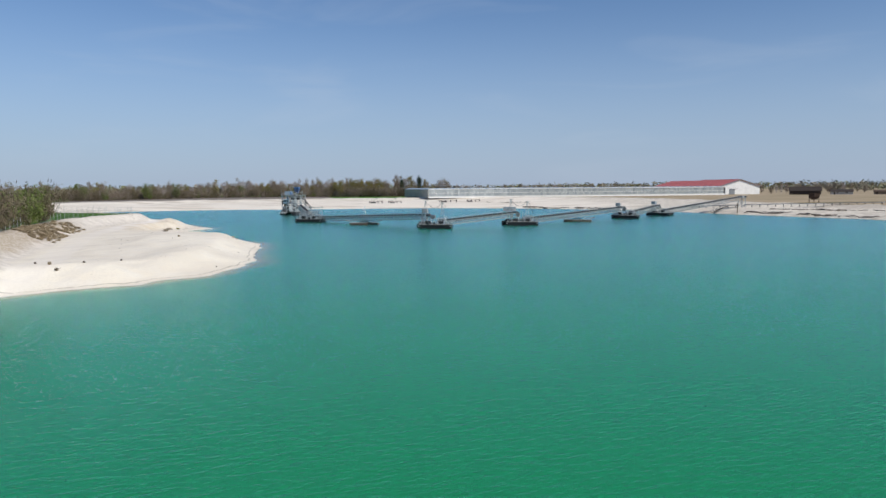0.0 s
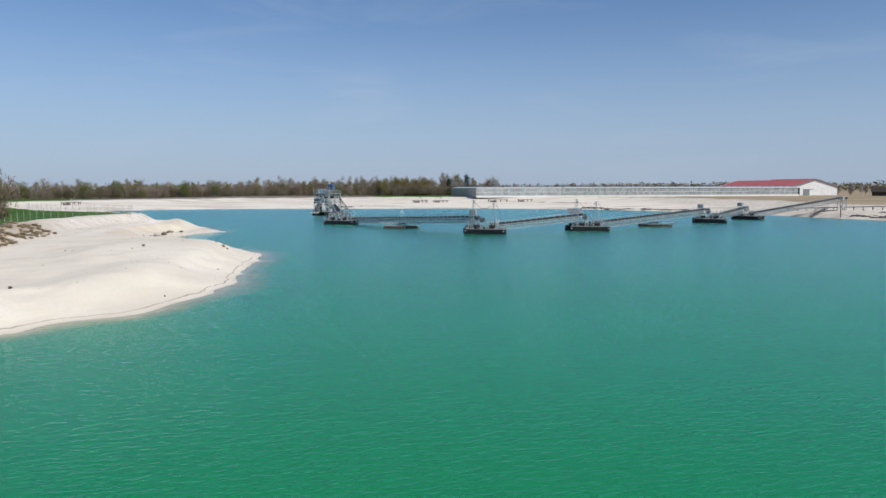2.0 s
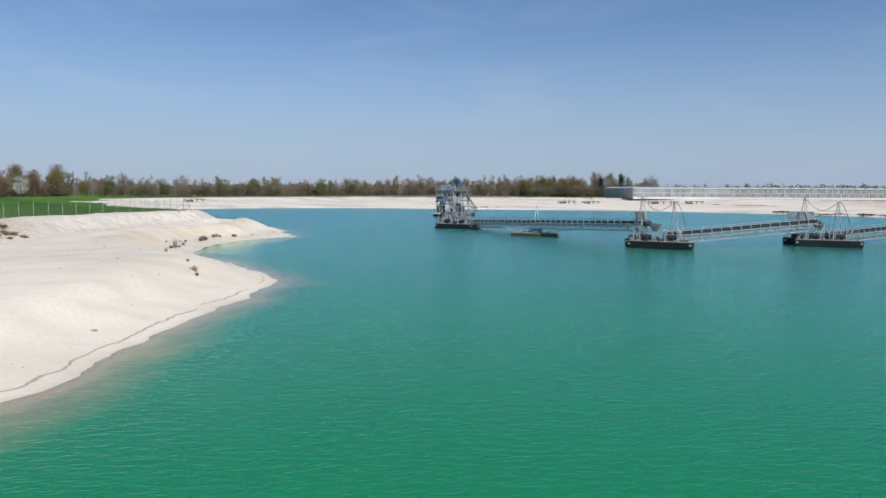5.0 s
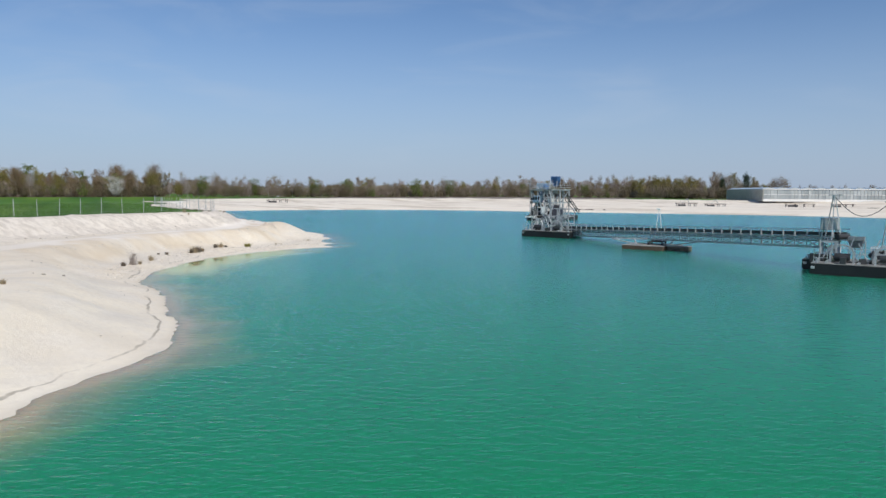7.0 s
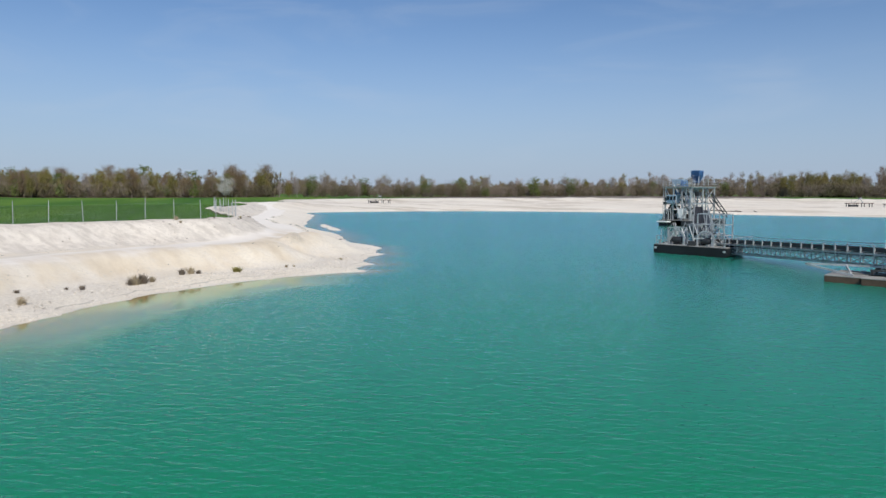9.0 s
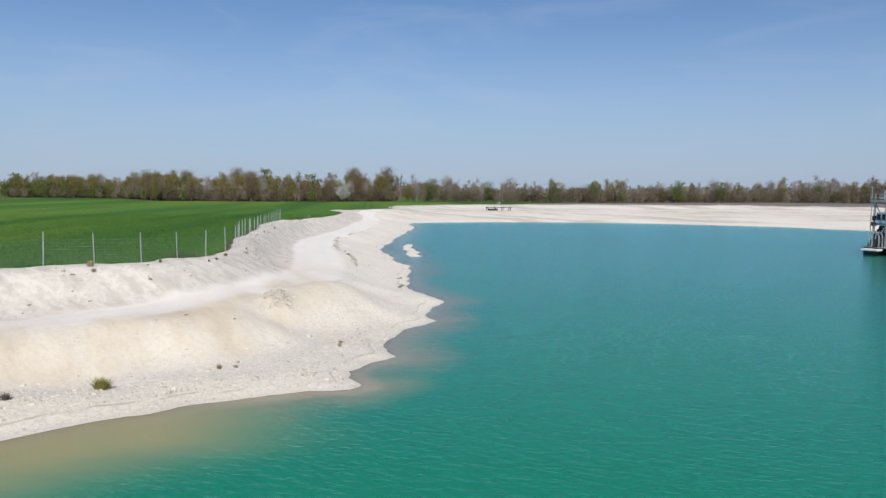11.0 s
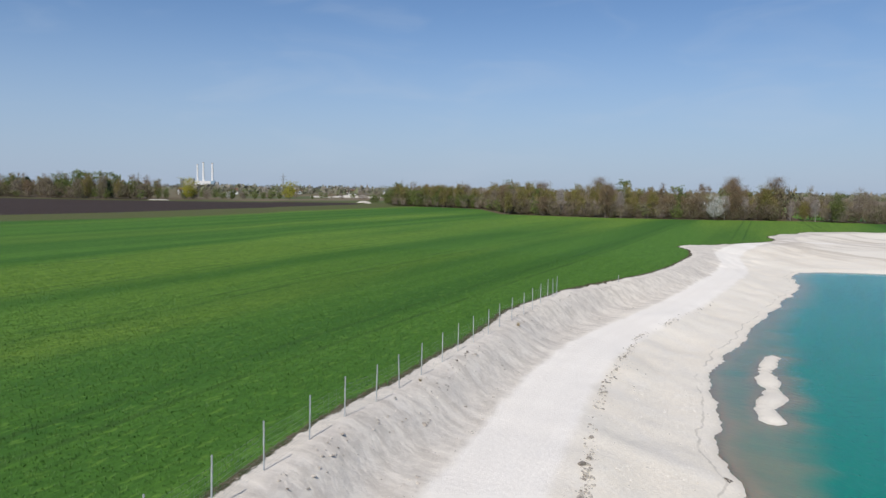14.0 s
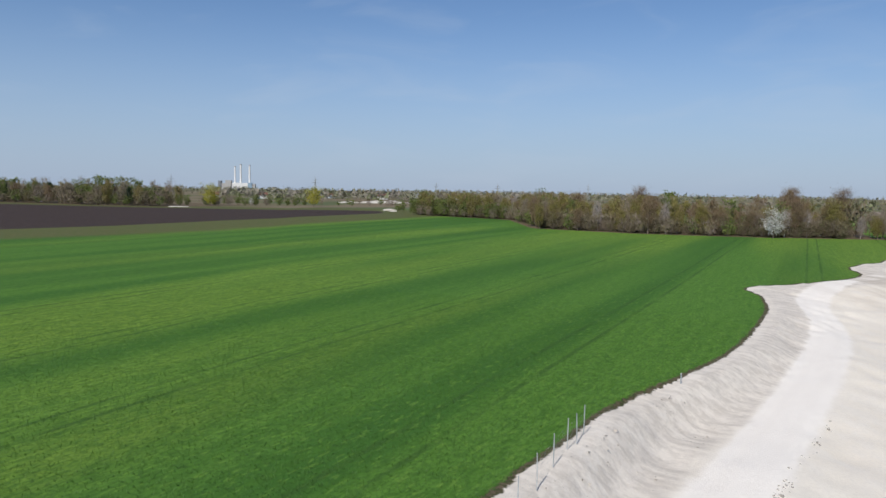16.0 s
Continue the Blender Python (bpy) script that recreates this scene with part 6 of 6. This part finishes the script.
# far woods to the horizon, past counting
def far_woods():
    rg = np.random.RandomState(4)
    co, n = [], 0
    spots = []
    for _ in range(5200):
        az = radians(rg.uniform(-125, 42))
        r = rg.choice([rg.uniform(1050, 1400), rg.uniform(1400, 2000), rg.uniform(2000, 3200)], p=[0.3, 0.35, 0.35])
        x, y = -40 + r * math.sin(az), 120 + r * math.cos(az)
        if value_noise(x, y, 260, 77) + 0.35 * value_noise(x, y, 90, 78) < (-0.05 if r < 2000 else -0.3):
            continue
        if az < radians(-93) and az > radians(-101) and r < 1700:
            continue
        spots.append((x, y, r))
    m = 16
    for x, y, r in spots:
        h = rg.uniform(9, 17) * (1.0 if r < 2000 else 1.15)
        c = np.array([x, y, 3.0]) + np.stack([rg.normal(0, 3.4, m), rg.normal(0, 3.4, m), h * rg.uniform(0.15, 0.9, m)], -1)
        d = rg.normal(0, 1, (m, 3, 3)) * rg.uniform(1.2, 2.6, (m, 1, 1))
        tri = c[:, None, :] + d
        tri[:, :, 2] = np.maximum(tri[:, :, 2], 2.9)
        co.append(tri.reshape(-1, 3))
    co = np.concatenate(co)
    me = bpy.data.meshes.new("far_woods")
    me.from_pydata(co.tolist(), [], np.arange(len(co)).reshape(-1, 3).tolist())
    k = Nodes("far_foliage", 0.9, 0.0, 0.1)
    k.colour(k.mix(k.step(k.noise(0.008, 2), 0.4, 0.6), k.mix(k.island(), (0.20, 0.185, 0.15), (0.28, 0.25, 0.205)), k.mix(k.island(), (0.16, 0.18, 0.10), (0.22, 0.23, 0.13))))
    me.materials.append(k.m)
    return me


tagged(new("far_woods", far_woods()), "hazy belts of leafless and green woods on the horizon", "woods", kind="stuff")


# ---- crop, stones and plants on the gravel ----
def crop_mesh():
    """Blades of young corn in drilled rows on the part of the field next to the pit."""
    rg = np.random.RandomState(8)
    a_ = radians(143)
    ux, uy = math.cos(a_), math.sin(a_)
    n = 310000
    u, v = rg.uniform(-60, 105, n), np.round(rg.uniform(-75, 75, n) / 0.24) * 0.24 + rg.normal(0, 0.035, n)
    x, y = -120 + ux * u - uy * v, 182 + uy * u + ux * v
    do = line_distance(x, y, OUTER, True)
    near = np.minimum(np.minimum(np.hypot(x + 100, y - 190), np.hypot(x + 125, y - 195)), np.hypot(x + 152, y - 205))
    ok = (do > 0.7 + 0.8 * value_noise(x, y, 2.2, 51)) & (rg.rand(n) < np.clip(1.35 - near / 75, 0.10, 1))
    x, y = x[ok], y[ok]
    n = len(x)
    z = land(x, y)[0]
    b = 3
    h = rg.uniform(0.07, 0.16, (n, b))
    az = rg.uniform(0, 2 * math.pi, (n, b))
    lean = rg.uniform(0.02, 0.16, (n, b))
    w_ = rg.uniform(0.012, 0.024, (n, b))
    bx, by = x[:, None] + rg.normal(0, 0.03, (n, b)), y[:, None] + rg.normal(0, 0.03, (n, b))
    zz = np.repeat(z[:, None], b, 1)
    p0 = np.stack([bx - np.sin(az) * w_, by + np.cos(az) * w_, zz - 0.01], -1)
    p1 = np.stack([bx + np.sin(az) * w_, by - np.cos(az) * w_, zz - 0.01], -1)
    p2 = np.stack([bx + np.cos(az) * lean, by + np.sin(az) * lean, zz + h], -1)
    co = np.stack([p0, p1, p2], 2).reshape(-1, 3)
    me = bpy.data.meshes.new("crop_blades")
    k = len(co)
    me.vertices.add(k)
    me.vertices.foreach_set("co", co.ravel())
    me.loops.add(k)
    me.loops.foreach_set("vertex_index", np.arange(k, dtype=np.int32))
    me.polygons.add(k // 3)
    me.polygons.foreach_set("loop_start", np.arange(0, k, 3, dtype=np.int32))
    me.update(calc_edges=True)
    q = Nodes("crop_blades", 0.6, 0.0, 0.3)
    q.colour(q.mix(q.math("MULTIPLY", q.island(), 0.6), crop_colour(q), (0.080, 0.185, 0.028)))
    me.materials.append(q.m)
    return me


tagged(new("crop_blades", crop_mesh()), "rows of young green cereal blades beside the pit", "crop", kind="stuff")


def scatter(name, x, y, size, mat, label, category, seed, flat=0.6):
    """Angular stones or clods: squashed octahedra, each with its own turn."""
    rg = np.random.RandomState(seed)
    n = len(x)
    z = land(x, y)[0]
    base = np.array([(sx, sy, sz) for sz in (-0.62, 0.62) for sx, sy in ((-0.8, -0.6), (0.6, -0.75), (0.8, 0.6), (-0.6, 0.75))], float)
    tri = np.array([(0, 2, 1), (0, 3, 2), (4, 5, 6), (4, 6, 7), (0, 1, 5), (0, 5, 4), (1, 2, 6), (1, 6, 5), (2, 3, 7), (2, 7, 6), (3, 0, 4), (3, 4, 7)])
    v = base[None] * (1 + rg.uniform(-0.30, 0.30, (n, 8, 1))) + rg.normal(0, 0.14, (n, 8, 3))
    v[:, 4:, :2] *= 0.72
    a_ = rg.uniform(0, 2 * math.pi, n)
    c, s = np.cos(a_)[:, None], np.sin(a_)[:, None]
    sx = size[:, None] * rg.uniform(0.7, 1.5, (n, 1))
    vx, vy = v[:, :, 0] * sx, v[:, :, 1] * size[:, None]
    co = np.stack([x[:, None] + vx * c - vy * s, y[:, None] + vx * s + vy * c, z[:, None] + size[:, None] * flat * (v[:, :, 2] * 0.8 + 0.25)], -1)
    me = bpy.data.meshes.new(name)
    f = (tri[None] + 8 * np.arange(n)[:, None, None]).reshape(-1, 3)
    me.from_pydata(co.reshape(-1, 3).tolist(), [], f.tolist())
    me.materials.append(mat)
    return tagged(new(name, me), label, category, kind="stuff")


def stone_material(name, a, b):
    k = Nodes(name, 0.9, 0.0, 0.2)
    k.colour(k.mix(k.island(), a, b))
    return k.m


rg = np.random.RandomState(21)
cx, cy = rg.uniform(-130, -28, 240000), rg.uniform(60, 240, 240000)
_, s_, o_, r_ = land(cx, cy)
bx, by = rg.uniform(-125, -62, 190000), rg.uniform(136, 224, 190000)
bs, bo = land(bx, by)[1:3]
k_ = (bs > 0.3) & (bs < 6.5 + 4.0 * value_noise(bx, by, 4, 60)) & (bo < -1) & (rg.rand(len(bx)) < (np.where(bs < 3.5, 0.75, 0.30) + 0.9 * value_noise(bx, by, 5, 61)) * (1 - 0.82 * ramp(by, 186, 196)))
n_ = min(17000, k_.sum())
scatter("beach_stones", bx[k_][:n_], by[k_][:n_], rg.gamma(1.5, 0.014, n_) + 0.013, stone_material("beach_stone", (0.78, 0.72, 0.635), (0.46, 0.41, 0.35)), "pale angular gravel stones on the beach", "stones", 31)
k_ = (o_ < -0.7) & (o_ > -6.2) & (s_ > 11) & (r_ > 2.8) & (rg.rand(len(cx)) < 0.30 + value_noise(cx, cy, 6, 62))
n_ = min(9000, k_.sum())
scatter("bank_clods", cx[k_][:n_], cy[k_][:n_], rg.gamma(1.4, 0.012, n_) + 0.013, stone_material("bank_clod", (0.76, 0.69, 0.62), (0.40, 0.35, 0.30)), "grey clods and stones on the bank below the fence", "stones", 32)
hx, hy = rg.uniform(-160, -86, 90000), rg.uniform(160, 242, 90000)
_, hs, ho, hr = land(hx, hy)
h_ = (ho < -0.9) & (ho > -5.6) & (hs > 5) & (hr > 2.6) & (rg.rand(len(hx)) < 0.16 + 0.5 * np.maximum(value_noise(hx, hy, 5, 66), -0.3))
n_ = min(2600, h_.sum())
scatter("bank_rubble", hx[h_][:n_], hy[h_][:n_], rg.gamma(0.9, 0.030, n_) + 0.012, stone_material("bank_rubble", (0.60, 0.54, 0.475), (0.24, 0.21, 0.175)), "loose rubble and dark clods on the slope below the fence", "rubble", 37)
k_ = (np.abs(r_ - 3.6) < 0.5) & (rg.rand(len(cx)) < 0.35 + value_noise(cx, cy, 4, 63)) & (cy > 140)
n_ = min(2600, k_.sum())
scatter("verge_stones", cx[k_][:n_], cy[k_][:n_], rg.gamma(1.5, 0.015, n_) + 0.014, stone_material("verge_stone", (0.66, 0.62, 0.555), (0.36, 0.33, 0.29)), "loose stones along the edge of the track", "stones", 33)
k_ = (s_ > 2.0) & (o_ < -3) & (r_ > 3) & (rg.rand(len(cx)) < 0.018 + 0.12 * np.maximum(value_noise(cx, cy, 7, 64) - 0.18, 0))
n_ = min(260, k_.sum())
scatter("sand_debris", cx[k_][:n_], cy[k_][:n_], rg.gamma(1.4, 0.024, n_) + 0.016, stone_material("debris", (0.40, 0.355, 0.30), (0.20, 0.175, 0.14)), "dark clods and bits of wood lying on the sand", "debris", 35)
ex, ey = np.array([-103, -107.2, -114.5, -123.3, -139.7, -146.4, -152, -158]), np.array([204.8, 207.6, 211.1, 216.2, 227.7, 235.4, 241.3, 248])
eu = rg.rand(1300)
eu = eu[rg.rand(1300) < 0.10 + 1.6 * np.maximum(value_noise(eu * 80, eu * 0, 5, 65), 0)]
vx, vy = np.interp(eu, np.linspace(0, 1, 8), ex) + rg.normal(0, 0.20, len(eu)), np.interp(eu, np.linspace(0, 1, 8), ey) + rg.normal(0, 0.20, len(eu))
scatter("track_clods", vx, vy, rg.gamma(1.8, 0.024, len(eu)) + 0.02, stone_material("track_clod", (0.50, 0.46, 0.40), (0.24, 0.21, 0.175)), "dark clods pushed up along the edge of the track", "clods", 36)
gx, gy = rg.normal(-82.7, 0.55, 1100), rg.normal(184.1, 0.65, 1100)
scatter("gravel_pile", gx, gy, rg.gamma(1.6, 0.011, 1100) + 0.012, stone_material("pile_stone", (0.78, 0.71, 0.61), (0.55, 0.49, 0.415)), "small pile of coarse pale gravel beside the track", "gravel pile", 34)


def tuft_mesh(seed, h, wide, n, mat, thick):
    """A clump of stalks fanning out from the ground."""
    rg_ = np.random.RandomState(seed)
    a_, l = rg_.uniform(0, 2 * math.pi, n), h * rg_.uniform(0.45, 1.0, n)
    tilt = rg_.uniform(0.0, 1.0, n) * wide
    b = rg_.normal(0, 0.16 * wide, (n, 2))
    tip = np.stack([b[:, 0] + np.cos(a_) * tilt, b[:, 1] + np.sin(a_) * tilt, l], -1)
    w_ = thick * rg_.uniform(0.6, 1.4, n)
    p0 = np.stack([b[:, 0] - np.sin(a_) * w_, b[:, 1] + np.cos(a_) * w_, np.full(n, -0.05)], -1)
    p1 = np.stack([b[:, 0] + np.sin(a_) * w_, b[:, 1] - np.cos(a_) * w_, np.full(n, -0.05)], -1)
    me = bpy.data.meshes.new("stalks")
    me.from_pydata(np.stack([p0, p1, tip], 1).reshape(-1, 3).tolist(), [], np.arange(3 * n).reshape(-1, 3).tolist())
    me.materials.append(mat)
    return me


TUFT = {"grass": (tuft_mesh(1, 0.62, 0.72, 420, GRASSY, 0.03), "olive-green grass tussock growing on bare gravel", "grass tussock"),
        "brush": (tuft_mesh(2, 0.8, 0.7, 170, BRUSH, 0.035), "dry brown brush growing on pale gravel", "dry bush"),
        "dark": (tuft_mesh(3, 0.8, 0.75, 240, leaf_material("dark_brush", (0.26, 0.215, 0.165), (0.16, 0.13, 0.10)), 0.035), "dark leafless bush on the pale beach", "dry bush"),
        "sapling": (tuft_mesh(4, 1.5, 0.8, 60, GREYTWIG, 0.03), "thin grey leafless sapling on the beach", "sapling")}


def tuft(kind_, x, y, s=1.0, low=1.0):
    me, lab, cat = TUFT[kind_]
    s = s * (0.48 if kind_ == "dark" else 0.7)
    ob = new(cat.replace(" ", "_"), me)
    ob.matrix_basis = pose(x, y, ground_z(x, y), 0, 0, (x * 37 + y * 91) % 360) @ Matrix.Diagonal((s, s, s * low, 1))
    tagged(ob, lab, cat, "plants on the gravel")


for kd, x_, y_, s_ in (("grass", -75.3, 171.1, 1.25), ("grass", -76.2, 184.4, 0.35), ("brush", -75.6, 183.9, 0.4), ("brush", -75.7, 166.9, 1.2), ("dark", -75.8, 166.2, 1.4), ("dark", -75.4, 167.4, 0.9),
                       ("dark", -74.4, 162.0, 2.1), ("brush", -74.3, 161.3, 1.5), ("dark", -74.3, 161.0, 1.4), ("brush", -74.6, 162.8, 0.9), ("brush", -75.4, 176.6, 0.5), ("brush", -75.2, 177.4, 0.35),
                       ("dark", -68.7, 147.4, 1.2), ("sapling", -69.2, 148.8, 1.5), ("brush", -70.2, 151.8, 1.0), ("brush", -69.2, 149.6, 0.7), ("dark", -74.2, 157.4, 1.0), ("dark", -74.4, 156.4, 0.6), ("dark", -32.4, 81.1, 0.45),
                       ("dark", -74.2, 153.2, 0.8), ("dark", -41.6, 116.8, 0.7), ("brush", -42.6, 117.8, 0.9), ("dark", -44.3, 119.2, 0.6), ("dark", -45.0, 65.6, 1.0), ("dark", -43.6, 68.8, 0.7),
                       ("dark", -41.4, 73.3, 0.7), ("brush", -46.5, 66.8, 0.8), ("dark", -49.0, 68.1, 0.7), ("dark", -91.4, 184.1, 0.5), ("dark", -90.7, 183.2, 0.4),
                       ("brush", -90.2, 175.2, 0.8), ("dark", -89.8, 179.4, 0.5), ("brush", -135.8, 214.0, 0.6), ("dark", -125.6, 206.7, 0.35), ("dark", -123.0, 205.3, 0.35), ("brush", -118.5, 201.9, 0.35), ("grass", -94.1, 186.1, 0.5), ("dark", -96.2, 190.5, 0.4), ("dark", -99.0, 190.4, 0.4), ("brush", -89.3, 175.1, 0.5), 
                       ("brush", -47.0, 104.0, 0.7), ("brush", -52.0, 126.0, 0.6)):
    tuft(kd, x_, y_, s_)
for k in range(260):         # dead growth on the bank near the thicket
    u = TREES.random() ** 1.3
    tuft("brush", -69.5 - 15.0 * u + TREES.uniform(-0.6, 3.4), 98 + 37 * u + TREES.uniform(-3, 3), TREES.uniform(1.0, 1.9), 0.45)


DRIFT = plain("grey_driftwood", (0.16, 0.135, 0.11), 0.9, 0.0, 0.4, 1.0)


def drift(x0, y0, x1, y1, n, seed, size=1.0):
    """A wrack line of dark sticks and clods on the beach."""
    rg_ = random.Random(seed)
    bm = bmesh.new()
    for k in range(n):
        u = rg_.random()
        x, y = x0 + (x1 - x0) * u + rg_.gauss(0, 0.7 * size), y0 + (y1 - y0) * u + rg_.gauss(0, 0.7 * size)
        z = ground_z(x, y)
        a_ = rg_.uniform(0, 6.3)
        ln = rg_.uniform(0.5, 1.8) * size
        beam(bm, (x - math.cos(a_) * ln, y - math.sin(a_) * ln, z + 0.02), (x + math.cos(a_) * ln, y + math.sin(a_) * ln, z + rg_.uniform(0.03, 0.3) * size), rg_.uniform(0.10, 0.26) * size)
    me = mesh_of("driftwood", bm, DRIFT)
    tagged(new("driftwood", me), "dark line of driftwood and clods on the gravel beach", "driftwood", "wrack lines", "stuff")


for i, (a_, b_, c_, d_, n_) in enumerate(((28, 356, 48, 342, 60), (52, 340, 68, 322, 60), (104, 262, 112, 246, 45), (114, 242, 128, 216, 70), (116, 266, 132, 246, 45), (-96, 368, -80, 370, 25), (10, 420, 34, 412, 30), (130, 262, 150, 240, 40))):
    drift(a_, b_, c_, d_, n_, 60 + i)
for i, (a_, b_, c_, d_, n_) in enumerate(((-93.6, 203.0, -95.4, 204.8, 16), (-98.6, 207.2, -100.4, 208.8, 6), (-109.8, 216.9, -109.2, 216.2, 5))):
    drift(a_, b_, c_, d_, n_, 80 + i, 0.19)
